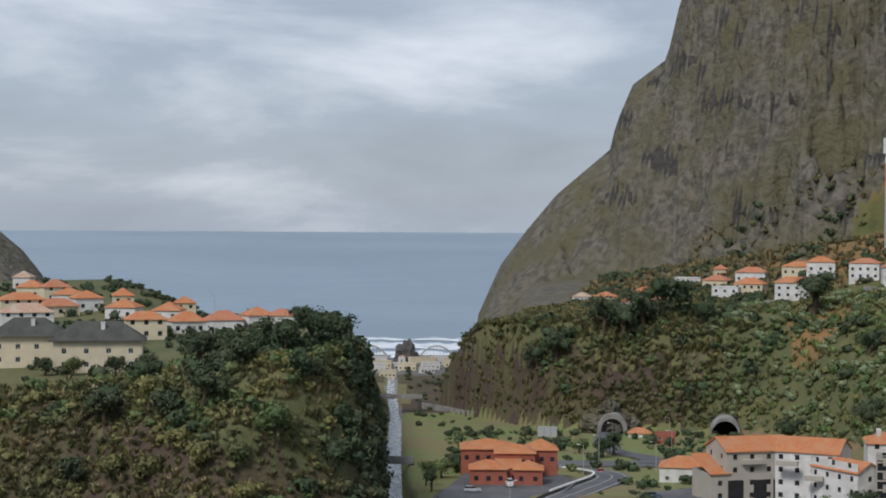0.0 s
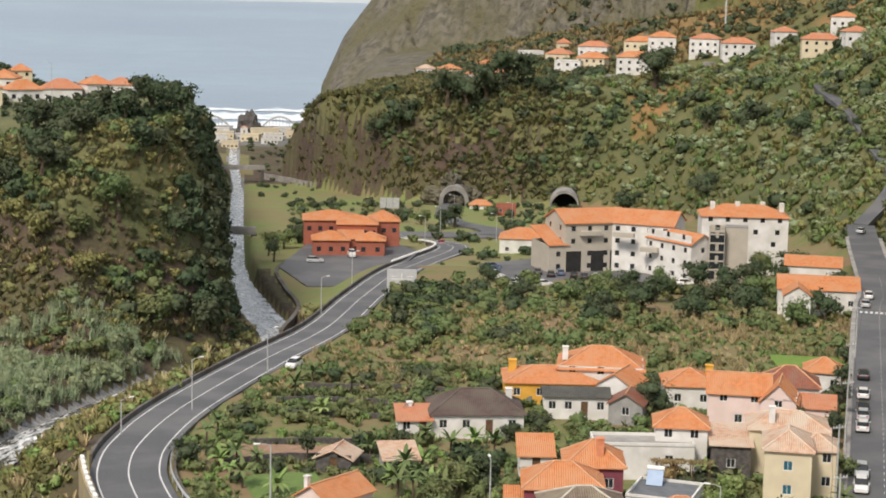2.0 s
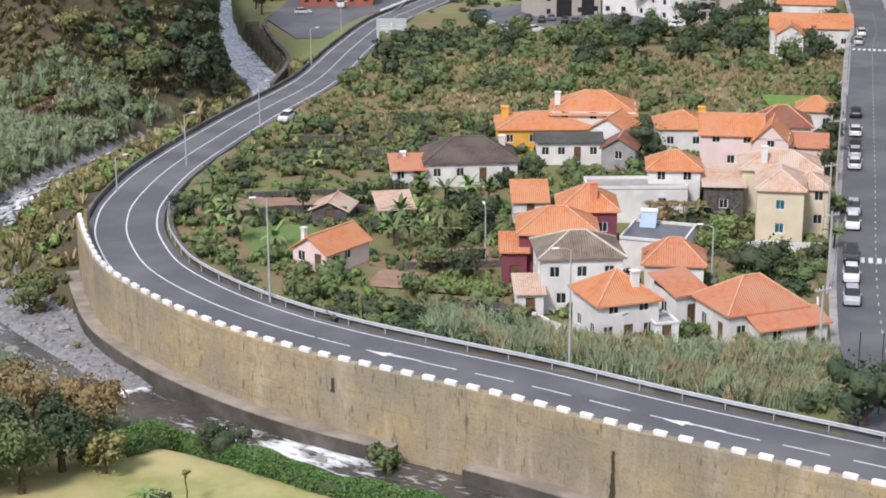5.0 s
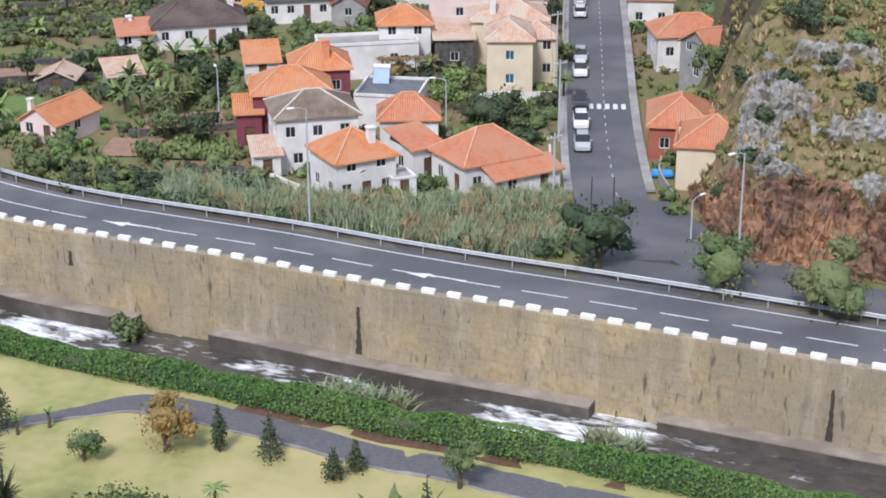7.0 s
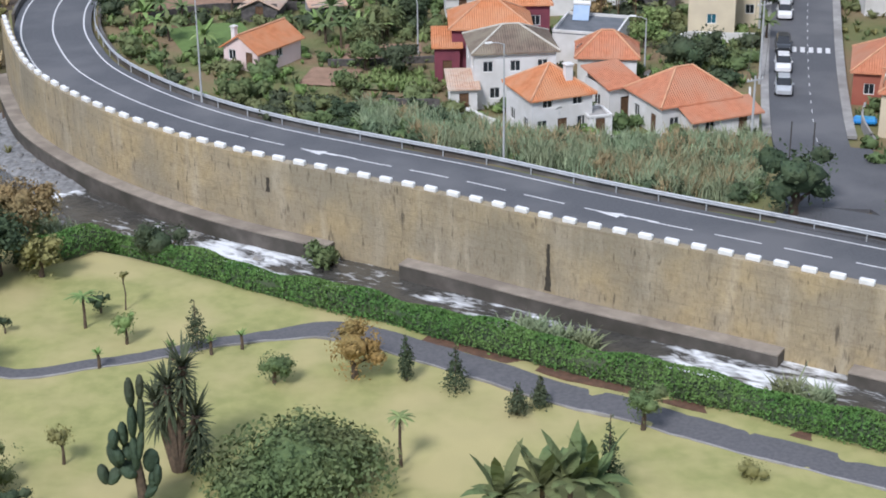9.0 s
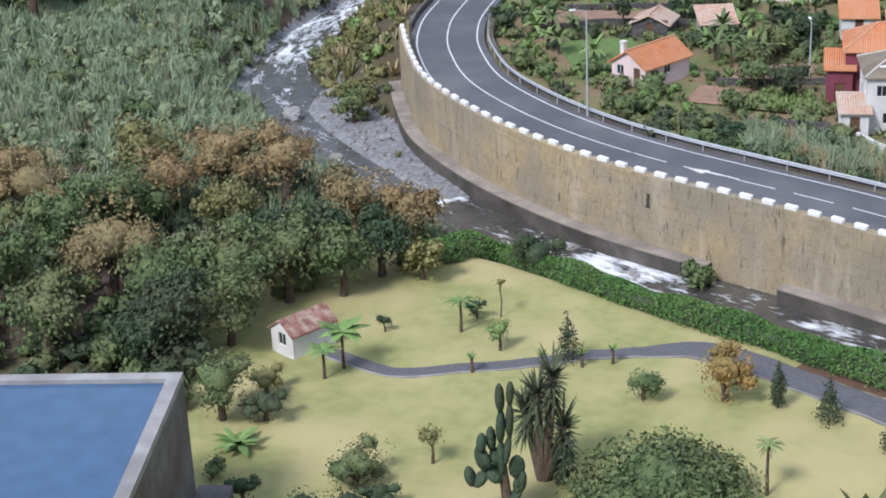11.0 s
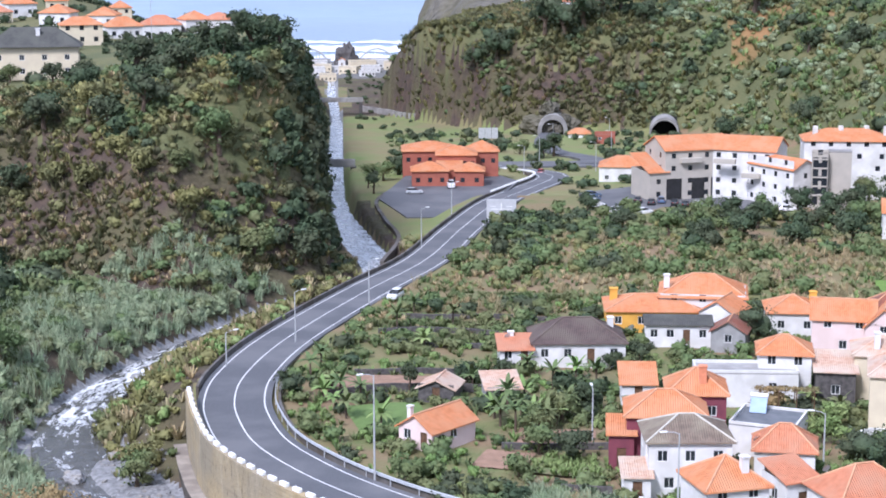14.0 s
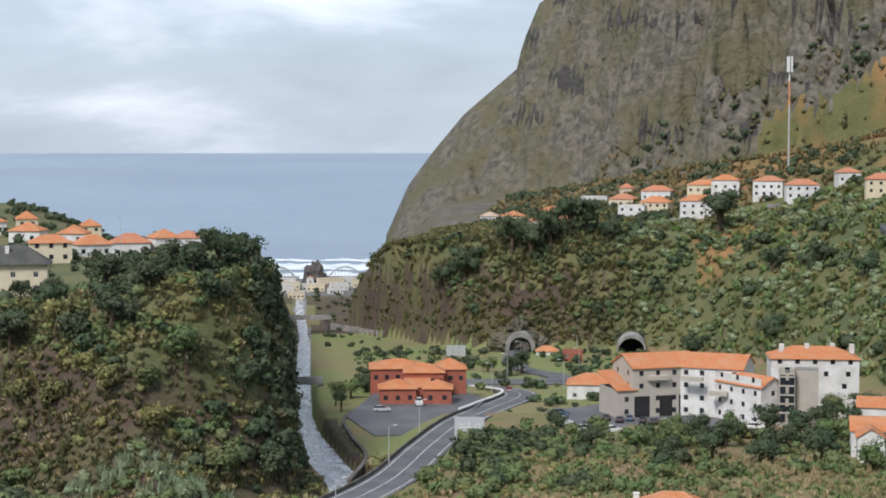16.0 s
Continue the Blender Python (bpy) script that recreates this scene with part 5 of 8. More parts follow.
for x, y, w in ((-71.5, 355.4, 18.0), (-88.5, 366.0, 15.5)):
    house("cream two-storey house with a dark slate hip roof", x, y, lie(x, y), 8, w, 9.0, 7.0, 3.2, roofmat=M_SLATE, wins="F:44 R:22 L:22", deep_base=4.0, over=0.8, wallmat=M_CREAM, group="slate roofed houses", caps=False, chimneys=[(1.0, -2.0, 1.0, 0.8, M_WHITEWALL)])
# ---- garden shed ----
house("little white garden shed with mottled tiles", -24.4, 125.6, 38.5, 47, 4.4, 2.9, 2.3, 1.0, roof="gable", roofmat=M_TILE_MOTTLED, wins="L:1", deep_base=1.0, over=0.2, caps=False, name="garden_shed", category="shed")


# ---- plants ----
rng = np.random.default_rng(7)


def quick(name, verts, quads, material, parent=None):
    """A mesh of quads straight from arrays."""
    me = bpy.data.meshes.new(name)
    me.vertices.add(len(verts))
    me.vertices.foreach_set("co", np.asarray(verts, np.float32).ravel())
    me.loops.add(len(quads) * 4)
    me.loops.foreach_set("vertex_index", np.asarray(quads, np.int32).ravel())
    me.polygons.add(len(quads))
    me.polygons.foreach_set("loop_start", np.arange(0, len(quads) * 4, 4, dtype=np.int32))
    me.polygons.foreach_set("use_smooth", np.ones(len(quads), dtype=bool))
    me.update(calc_edges=True)
    me.materials.append(material)
    ob = new(name, me)
    if parent:
        ob.parent = parent
    return ob


def leaves(r, blobs, n, size, inner=0.72, droop=0.2):
    """n leaf quads over the outside of a few lumps (x, y, z, radius, squash)."""
    b = np.array(blobs, float)
    w = b[:, 3] ** 2
    i = r.choice(len(b), n, p=w / w.sum())
    d = r.normal(size=(n, 3))
    d[:, 2] = d[:, 2] * 0.9 + 0.25
    d /= np.linalg.norm(d, axis=1)[:, None]
    rad = b[i, 3] * r.uniform(inner, 1.08, n)
    c = b[i, :3] + d * rad[:, None] * np.stack([np.ones(n), np.ones(n), b[i, 4]], 1)
    nrm = d + r.normal(size=(n, 3)) * 0.55
    nrm /= np.linalg.norm(nrm, axis=1)[:, None]
    u = np.cross(nrm, r.normal(size=(n, 3)))
    u /= np.linalg.norm(u, axis=1)[:, None]
    v = np.cross(nrm, u)
    s = size * r.uniform(0.6, 1.4, n)[:, None]
    tip = -np.array([0, 0, 1.0]) * droop * s
    p = np.stack([c - u * s, c - v * s * 0.55, c + u * s + tip, c + v * s * 0.55], 1)
    return p.reshape(-1, 3), np.arange(4 * n).reshape(n, 4)


def lumps(r, rad, high, n, squash=0.85):
    """Lumps that make up one uneven crown about (0, 0, high)."""
    out = [(0, 0, high, rad * 0.72, squash)]
    for k in range(n):
        a, q = r.uniform(0, 6.28), rad * r.uniform(0.35, 0.62)
        out.append((q * math.cos(a), q * math.sin(a), high + rad * r.uniform(-0.35, 0.45) * squash, rad * r.uniform(0.3, 0.5), squash))
    return out


def join(parts):
    vs, fs, k = [], [], 0
    for v, f in parts:
        vs.append(v)
        fs.append(f + k)
        k += len(v)
    return np.concatenate(vs), np.concatenate(fs)


def scatter(template, pos, scale, tall=1.0):
    """Copies of a template of quads at many places, turned and sized at random, in one pair of arrays."""
    tv, tf = template
    n = len(pos)
    a = rng.uniform(0, 6.28, n)
    ca, sa = np.cos(a)[:, None], np.sin(a)[:, None]
    s = np.asarray(scale)[:, None]
    sz = s * rng.uniform(0.8, 1.25, n)[:, None] * tall
    x = (tv[None, :, 0] * ca - tv[None, :, 1] * sa) * s + pos[:, 0:1]
    y = (tv[None, :, 0] * sa + tv[None, :, 1] * ca) * s + pos[:, 1:2]
    z = tv[None, :, 2] * sz + pos[:, 2:3]
    v = np.stack([x, y, z], 2).reshape(-1, 3)
    f = (tf[None] + (np.arange(n) * len(tv))[:, None, None]).reshape(-1, 4)
    return v, f


# what must stay clear of plants
CLEAR = [(o.matrix_basis.translation.x, o.matrix_basis.translation.y, 0.62 * max(max(abs(c.data.vertices[k].co.x) for k in range(len(c.data.vertices))) for c in o.children if c.name.startswith("wall"))) for o in scene.objects
         if o.get("category") in ("house", "porch", "shed")]


PLOTS = [(18.8, 181.0, 8.5, 6.5, -8, 0, 0), (12.4, 173.4, 5.5, 6.0, -20, 0, 0), (19.4, 170.0, 8.0, 6.5, -22, 1, 6), (0.5, 190.5, 9.0, 12.0, 12, 2, 0), (1.0, 207.5, 15.0, 6.0, -6, 0, 0),
         (84.5, 264.0, 12, 16, -15, 3, 0), (8.0, 231.0, 16, 4.0, -5, 1, 3), (6.0, 241.0, 18, 4.0, -8, 1, 3), (20, 262, 20, 6, -10, 1, 3)]


def open_ground(p, road=5.6, street=4.6, river=6.0, pad_=0.9):
    x, y = p[:, 0], p[:, 1]
    ok = (nearest(x, y, ROAD[::2])[0] > road) & (nearest(x, y, STREET[::2])[0] > street) & (nearest(x, y, LANE)[0] > 3.6)
    if river:
        ok &= nearest(x, y, RIVER[::2])[0] > river
    for cx, cy, r in CLEAR:
        ok &= np.hypot(x - cx, y - cy) > r + pad_
    for cx, cy, w, d, *_ in PLOTS:
        ok &= (np.abs(x - cx) > w / 2 + 0.2) | (np.abs(y - cy) > d / 2 + 0.2)
    for x0, x1, y0, y1 in ((-3, 37, 370, 452), (58, 120, 363, 403), (46, 104, 364, 408), (26, 86, 480, 496), (50, 68, 496, 640)):
        ok &= ~((x > x0) & (x < x1) & (y > y0) & (y < y1))
    return ok


def field(n, az0, az1, d0, d1, keep=None, clear=True, **kw):
    """Random places on the ground between two bearings and two distances."""
    a = np.radians(rng.uniform(az0, az1, n))
    d = np.sqrt(rng.uniform(d0 * d0, d1 * d1, n))
    p = np.stack([d * np.sin(a), d * np.cos(a)], 1)
    if clear:
        p = p[open_ground(p, **kw)]
    if keep is not None:
        p = p[keep(p[:, 0], p[:, 1])]
    return np.column_stack([p, height(p[:, 0], p[:, 1])])


r1 = np.random.default_rng(3)


def clump(r, rad, high, n, around, rings, leaf_n, leaf, squash=0.85):
    """One plant: an uneven lumpy mass with loose leaves standing off it."""
    bl = lumps(r, rad, high, n, squash)
    b = np.array(bl)
    th, ph = np.meshgrid(np.linspace(0.03, 2.35, rings + 1), np.arange(around) * 2 * math.pi / around, indexing="ij")
    d = np.stack([np.sin(th) * np.cos(ph), np.sin(th) * np.sin(ph), np.cos(th)], 2).reshape(-1, 3)
    o = (np.array([0, 0, high]) - b[:, :3]) / np.array([1, 1, squash])
    dot = d @ o.T
    disc = dot ** 2 - (o ** 2).sum(1)[None] + (b[:, 3] ** 2)[None]
    t = np.where(disc > 0, -dot + np.sqrt(np.maximum(disc, 0)), 0).max(1)
    t = t * (0.72 + r.uniform(-0.14, 0.14, len(t)))
    v = d * t[:, None] * np.array([1, 1, squash]) + np.array([0, 0, high])
    q = np.array([(i * around + j, (i + 1) * around + j, (i + 1) * around + (j + 1) % around, i * around + (j + 1) % around) for i in range(rings) for j in range(around)])
    return join([(v, q), leaves(r, bl, leaf_n, leaf, 0.66)])


BUSH = [clump(r1, 1.0, 0.5, 7, 9, 5, 108, 0.18, 0.75) for _ in range(4)]
SHRUB_FAR = [clump(r1, 1.0, 0.45, 6, 8, 4, 64, 0.23, 0.75) for _ in range(4)]


def shrubs(label, pos, lo, hi, material, far=False, tall=1.0):
    tm = SHRUB_FAR if far else BUSH
    g = []
    for k in range(4):
        q = pos[k::4]
        if len(q):
            g.append(scatter(tm[k], q, rng.uniform(lo, hi, len(q)), tall))
    v, f = join(g)
    return tagged(quick("shrubs", v, f, material), label, "shrubs", kind="stuff")


def patch(x, y, size, seed, cut=0.0):
    return rumple(x, y, size, seed) > cut



# tussocks: short arching blades
def tussock(r, n):
    a = r.uniform(0, 6.28, n)
    o = np.stack([np.cos(a), np.sin(a)], 1)
    w = np.stack([-np.sin(a), np.cos(a)], 1) * 0.13
    base, tip = o * 0.15, o * r.uniform(0.4, 0.95, (n, 1))
    h = r.uniform(0.5, 1.1, n)
    v = np.stack([np.column_stack([base - w, 0 * h]), np.column_stack([base + w, 0 * h]), np.column_stack([tip + w * 0.4, h]), np.column_stack([tip - w * 0.4, h])], 1)
    return v.reshape(-1, 3), np.arange(4 * n).reshape(n, 4)


TUSSOCK = [tussock(r1, 16) for _ in range(3)]


def tussocks(label, pos, lo, hi, material):
    v, f = join([scatter(TUSSOCK[k], pos[k::3], rng.uniform(lo, hi, len(pos[k::3]))) for k in range(3) if len(pos[k::3])])
    return tagged(quick("grass_tussocks", v, f, material), label, "grass", kind="stuff")


B = field(5200, -19, -1.75, 272, 345, lambda x, y: height(x, y) > 43)
baz, up = np.degrees(np.arctan2(B[:, 0], B[:, 1])), (B[:, 2] - 42) / 34
# the bare brown scree lies low on the upstream side, a green band crowns the face, the gorge edge is dark
bare = ease((0.62 - up) * 3.5) * ease((-5.6 - baz) / 1.6)
sel = 0.45 * rng.uniform(size=len(B)) + 0.25 + 0.75 * rumple(B[:, 0], B[:, 1] + B[:, 2], 24, 4)
rim = baz > -3.3 + 0.5 * rumple(B[:, 0], B[:, 2], 14, 2)
live = sel + 1.3 * bare - 0.25 * ease((up - 0.7) * 4)
shrubs("dark green shrubs on the headland's face", B[(live < -0.05) & ~rim], 1.2, 3.0, M_LEAF_DARK, True)
shrubs("dark overhanging growth on the gorge edge", B[rim & (sel < 0.75)], 1.2, 2.8, M_LEAF_DARK, True)
shrubs("green shrubs on the headland's face", B[(live >= -0.05) & (live < 0.2) & ~rim], 0.9, 2.2, M_LEAF_MID, True)
shrubs("olive yellow scrub on the headland's face", B[(live >= 0.2) & (live < 0.42) & ~rim], 0.7, 1.7, M_LEAF_OLIVE, True)
shrubs("low dull scrub on the headland's face", B[(live >= 0.42) & (live < 0.75) & ~rim][::2], 0.5, 1.2, M_LEAF_HILL, True)
shrubs("scattered yellow green bushes on the scree", B[(bare > 0.5) & (sel < 0.02)], 0.8, 2.0, M_LEAF_OLIVE, True)
B2 = field(9000, -19, -1.9, 272, 345, lambda x, y: height(x, y) > 40)
sel = rng.uniform(size=len(B2)) + 0.35 * rumple(B2[:, 0], B2[:, 1], 26, 7)
tussocks("straw yellow grass tussocks on the headland's face", B2[sel < 0.10], 0.6, 1.6, M_REED_DRY)
tussocks("olive grass tussocks on the headland's face", B2[(sel >= 0.10) & (sel < 0.34)], 0.6, 1.5, M_LEAF_OLIVE)
tussocks("dull green grass on the headland's face", B2[(sel >= 0.34) & (sel < 0.7)], 0.6, 1.5, M_LEAF_HILL)
tussocks("brown dry bracken on the headland's face", B2[sel >= 0.7][::3], 0.5, 1.2, M_LEAF_BROWN)
G1 = field(1100, -3.4, -1.55, 296, 660, lambda x, y: height(x, y) > valley(y) - 4, river=4.0)
shrubs("dark growth on the gorge side of the headland", G1[::2], 1.3, 3.0, M_LEAF_DARK, True)
shrubs("dull green growth on the gorge side of the headland", G1[1::2], 1.0, 2.4, M_LEAF_HILL, True)
P1 = field(620, -19, -2.4, 345, 640, lambda x, y: height(x, y) > 60)
shrubs("green garden shrubs in the upper village", P1, 1.0, 2.4, M_LEAF_DARK, True)

S1 = field(2600, -0.35, 10.5, 640, 800, lambda x, y: (height(x, y) > valley(y) + 3) & (np.hypot(x, y) < np.interp(np.degrees(np.arctan2(x, y)), [-0.3, 1.5, 4], [800, 740, 712])))
sel = 0.5 * rng.uniform(size=len(S1)) + 0.25 + 0.8 * rumple(S1[:, 0], S1[:, 1] + S1[:, 2], 46, 1) - 0.5 * ((S1[:, 2] - 22) / 45 - 0.45) - 0.3 * ease((np.degrees(np.arctan2(S1[:, 0], S1[:, 1])) - 7) / 2)
shrubs("dark shrubs on the hill face", S1[sel < -0.05], 1.8, 4.0, M_LEAF_DARK, True)
shrubs("green shrubs on the hill face", S1[(sel >= -0.05) & (sel < 0.22)], 1.3, 2.8, M_LEAF_MID, True)
shrubs("dull scrub on the hill face", S1[(sel >= 0.22) & (sel < 0.55)], 1.0, 2.4, M_LEAF_HILL, True)
S1b = field(9000, -0.35, 10, 640, 760, lambda x, y: height(x, y) > valley(y) + 2)
tussocks("olive grass tussocks on the hill face", S1b[::3], 1.0, 2.6, M_LEAF_OLIVE)
tussocks("dull green tussocks on the hill face", S1b[1::3], 1.0, 2.6, M_LEAF_HILL)
tussocks("brown dry bracken on the hill face", S1b[2::9], 0.8, 2.0, M_LEAF_BROWN)
S2 = field(4200, 9, 24, 330, 690, lambda x, y: height(x, y) > valley(y) + 2)
sel = 0.5 * rng.uniform(size=len(S2)) + 0.2 + 0.75 * rumple(S2[:, 0], S2[:, 1], 42, 2)
shrubs("dark trees on the green slope", S2[sel < -0.02], 2.0, 4.4, M_LEAF_DARK, True)
shrubs("green shrubs on the slope", S2[(sel >= -0.02) & (sel < 0.4)], 1.4, 3.2, M_LEAF_MID, True)
shrubs("pale sage scrub on the slope", S2[(sel >= 0.4) & (sel < 0.68)], 1.2, 2.8, M_SAGE, True)
shrubs("olive scrub on the slope", S2[(sel >= 0.68) & (sel < 0.9)], 1.0, 2.4, M_LEAF_OLIVE, True)
S2b = field(5200, 9, 24, 330, 690, lambda x, y: height(x, y) > valley(y) + 2)
tussocks("yellow green grass on the slope", S2b[::2], 1.0, 2.6, M_LEAF_OLIVE)
tussocks("green grass on the slope", S2b[1::2], 1.0, 2.4, M_LEAF_BRIGHT)
S3 = field(3000, 4, 22, 700, 900, lambda x, y: (height(x, y) < 48 + 7.5 * (np.degrees(np.arctan2(x, y)) - 2)) & (height(x, y) < 160))
sel = 0.5 * rng.uniform(size=len(S3)) + 0.2 + 0.75 * rumple(S3[:, 0], S3[:, 1], 55, 6)
shrubs("dark scrub below the cliff", S3[sel < 0.1], 1.6, 3.8, M_LEAF_DARK, True)
shrubs("green scrub below the cliff", S3[(sel >= 0.1) & (sel < 0.42)], 1.2, 2.8, M_LEAF_HILL, True)
tussocks("rusty grass tussocks below the cliff", S3[sel >= 0.42], 1.2, 3.0, M_LEAF_BROWN)

# valley floor beyond the village
F1 = field(2200, -3, 19, 250, 372, lambda x, y: x > np.interp(y, EDGE_Y, EDGE_X) + 11)
sel = 0.5 * rng.uniform(size=len(F1)) + 0.25 + 0.7 * rumple(F1[:, 0], F1[:, 1], 38, 3) + np.clip((F1[:, 1] - 300) / 200, -0.4, 0.3) * -0.8
shrubs("dark green bushes on the valley floor", F1[sel < 0.0], 1.2, 3.0, M_LEAF_DARK)
shrubs("green bushes on the valley floor", F1[(sel >= 0.0) & (sel < 0.3)], 0.9, 2.4, M_LEAF_MID)
shrubs("dry olive bushes on the valley floor", F1[(sel >= 0.3) & (sel < 0.45)], 0.5, 1.4, M_LEAF_OLIVE, True)
F2 = field(900, -3, 12, 400, 640, lambda x, y: (height(x, y) < valley(y) + 2) & (x > 0))
shrubs("bushes on the lower valley floor", F2[::3], 1.0, 3.0, M_LEAF_DARK, True)
shrubs("green bushes on the lower valley floor", F2[1::3], 0.8, 2.2, M_LEAF_MID, True)
F3 = field(120, -2.4, 1.0, 640, 1150, lambda x, y: height(x, y) < valley(y) + 12, river=9)
shrubs("dark trees down the river gorge", F3, 1.2, 2.6, M_LEAF_DARK, True)
# river banks and gorge walls
F4 = field(900, -2.6, 0.6, 285, 640, lambda x, y: (nearest(x, y, RIVER[::2])[0] < 16) & (nearest(x, y, RIVER[::2])[0] > 5.0) & (x < np.interp(y, RIVER[:, 1], RIVER[:, 0])), river=4.5)
shrubs("dark green growth on the gorge walls", F4[::2], 1.0, 2.4, M_LEAF_DARK, True)
shrubs("green growth on the gorge walls", F4[1::2], 0.8, 2.0, M_LEAF_MID, True)
# road bank by the river
F5 = field(2600, -10, 3, 200, 330, lambda x, y: (x < np.interp(y, EDGE_Y, EDGE_X) - 1.0) & (x > np.interp(y, EDGE_Y, EDGE_X) - 17), river=4.2)
sel = rng.uniform(size=len(F5))
shrubs("yellow green scrub on the road bank", F5[sel < 0.4], 0.7, 1.7, M_LEAF_OLIVE, True)
shrubs("bright green scrub on the road bank", F5[sel > 0.85], 0.7, 1.6, M_LEAF_BRIGHT, True)
tussocks("yellow green long grass on the road bank", F5[(sel > 0.4) & (sel < 0.7)], 0.9, 1.8, M_LEAF_OLIVE)
tussocks("straw coloured long grass on the road bank", F5[(sel > 0.7) & (sel < 0.85)], 0.9, 1.8, M_REED_DRY)
# gardens between the houses
F6 = field(2000, -4, 18.9, 152, 262, lambda x, y: x > np.interp(y, EDGE_Y, EDGE_X) + 11.5)
sel = 0.6 * rng.uniform(size=len(F6)) + 0.15 + 0.6 * rumple(F6[:, 0], F6[:, 1], 20, 8)
shrubs("dark green garden bushes", F6[sel < 0.08], 0.7, 2.0, M_LEAF_DARK)
shrubs("green garden bushes", F6[(sel >= 0.08) & (sel < 0.42)], 0.6, 1.7, M_LEAF_MID)
shrubs("low crops and weeds in the gardens", F6[(sel >= 0.42) & (sel < 0.62)], 0.4, 1.0, M_LEAF_BRIGHT)
F6b = field(6500, -4, 18.9, 150, 330, lambda x, y: x > np.interp(y, EDGE_Y, EDGE_X) + 11)
sel = rng.uniform(size=len(F6b)) + 0.4 * rumple(F6b[:, 0], F6b[:, 1], 25, 3)
tussocks("green weeds and bean rows in the gardens", F6b[sel < 0.3], 0.4, 1.0, M_LEAF_MID)
tussocks("bright green weeds in the gardens", F6b[(sel >= 0.3) & (sel < 0.55)], 0.4, 0.9, M_LEAF_BRIGHT)
tussocks("straw coloured dry grass in the fields", F6b[(sel >= 0.6) & (F6b[:, 1] > 235)], 0.4, 1.0, M_REED_DRY)
F7 = field(520, 20.8, 31, 150, 330, lambda x, y: x > np.interp(y, STREET[:, 1], STREET[:, 0]) + 5)
shrubs("green bushes beyond the street", F7[::2], 0.6, 1.8, M_LEAF_MID, True)
shrubs("olive scrub beyond the street", F7[1::2], 0.4, 1.1, M_LEAF_OLIVE, True)
F7b = field(1500, 20.8, 33, 140, 330, lambda x, y: x > np.interp(y, STREET[:, 1], STREET[:, 0]) + 5)
tussocks("dry olive grass beyond the street", F7b[::2], 0.4, 0.9, M_LEAF_OLIVE)
tussocks("green weeds beyond the street", F7b[1::2], 0.4, 0.9, M_LEAF_MID)


# reeds: upright bent blades
def reed_tuft(r, n, high):
    base = r.normal(size=(n, 2)) * 0.35
    lean = r.normal(size=(n, 2)) * 0.28
    h = high * r.uniform(0.55, 1.05, n)
    a = r.uniform(0, 6.28, n)
    w = np.stack([np.cos(a), np.sin(a)], 1) * 0.065
    pts = []
    for t, q in ((0, 0.8), (0.6, 1.0), (1.0, 0.15)):
        c = np.column_stack([base + lean * h[:, None] * t * t, h * (t - 0.12 * t * t)])
        pts.append(np.stack([c - np.column_stack([w * q, np.zeros(n)]), c + np.column_stack([w * q, np.zeros(n)])], 1))
    v = np.concatenate(pts, 1)
    i = np.arange(n) * 6
    f = np.concatenate([np.stack([i, i + 1, i + 3, i + 2], 1), np.stack([i + 2, i + 3, i + 5, i + 4], 1)])
    return v.reshape(-1, 3), f


TUFT = [reed_tuft(r1, 26, 3.0) for _ in range(3)]


def reeds(label, pos, lo, hi, material):
    g = [scatter(TUFT[k], pos[k::3], rng.uniform(lo, hi, len(pos[k::3]))) for k in range(3) if len(pos[k::3])]
    v, f = join(g)
    return tagged(quick("reeds", v, f, material), label, "reeds", kind="stuff")


R1 = field(9000, 2, 19.2, 138, 165, lambda x, y: (nearest(x, y, ROAD[::2])[0] < np.interp(x, [30, 38, 46], [12.5, 15, 22])) & (x > np.interp(y, EDGE_Y, EDGE_X) + 8), road=6.0)
sel = rng.uniform(size=len(R1)) + 0.5 * rumple(R1[:, 0], R1[:, 1], 14, 2)
reeds("green grey reeds behind the guard rail", R1[(sel < 0.5) & (R1[:, 0] > 14)], 0.45, 0.85, M_REED)
shrubs("dark green brambles behind the guard rail", R1[(sel > 0.5) & (sel < 0.6)][::2], 0.7, 1.5, M_LEAF_DARK)
shrubs("green brambles behind the guard rail", R1[(sel > 0.6) & (sel < 0.72)][::2], 0.6, 1.4, M_LEAF_MID)
reeds("dry straw coloured reeds behind the guard rail", R1[(sel > 0.74) & (R1[:, 0] > 18)], 0.45, 0.85, M_REED_DRY)
R2 = field(6200, -21, -3.5, 150, 292, lambda x, y: (x < np.interp(y, EDGE_Y, EDGE_X) - 9) & (x < np.interp(y, RIVER[:, 1], RIVER[:, 0]) - 3.5), river=4.6)
sel = rng.uniform(size=len(R2)) + 0.3 * rumple(R2[:, 0], R2[:, 1], 30, 2)
reeds("tall grey green canes on the river bank", R2[sel < 0.68], 0.6, 1.1, M_REED)
shrubs("sage green cane clumps on the river bank", R2[(sel >= 0.3) & (sel < 0.78)][::2], 0.8, 2.0, M_SAGE, True)
shrubs("green shrubs among the canes", R2[sel > 0.85][::3], 0.8, 2.0, M_LEAF_MID)
R4 = field(620, -21, -7.5, 232, 300, lambda x, y: x < np.interp(y, RIVER[:, 1], RIVER[:, 0]) - 14)
shrubs("dark tree crowns on the wooded bank", R4[R4[:, 0] < -58 + 10 * rumple(R4[:, 0], R4[:, 1], 30, 5)][::2], 2.0, 4.5, M_LEAF_DARK)
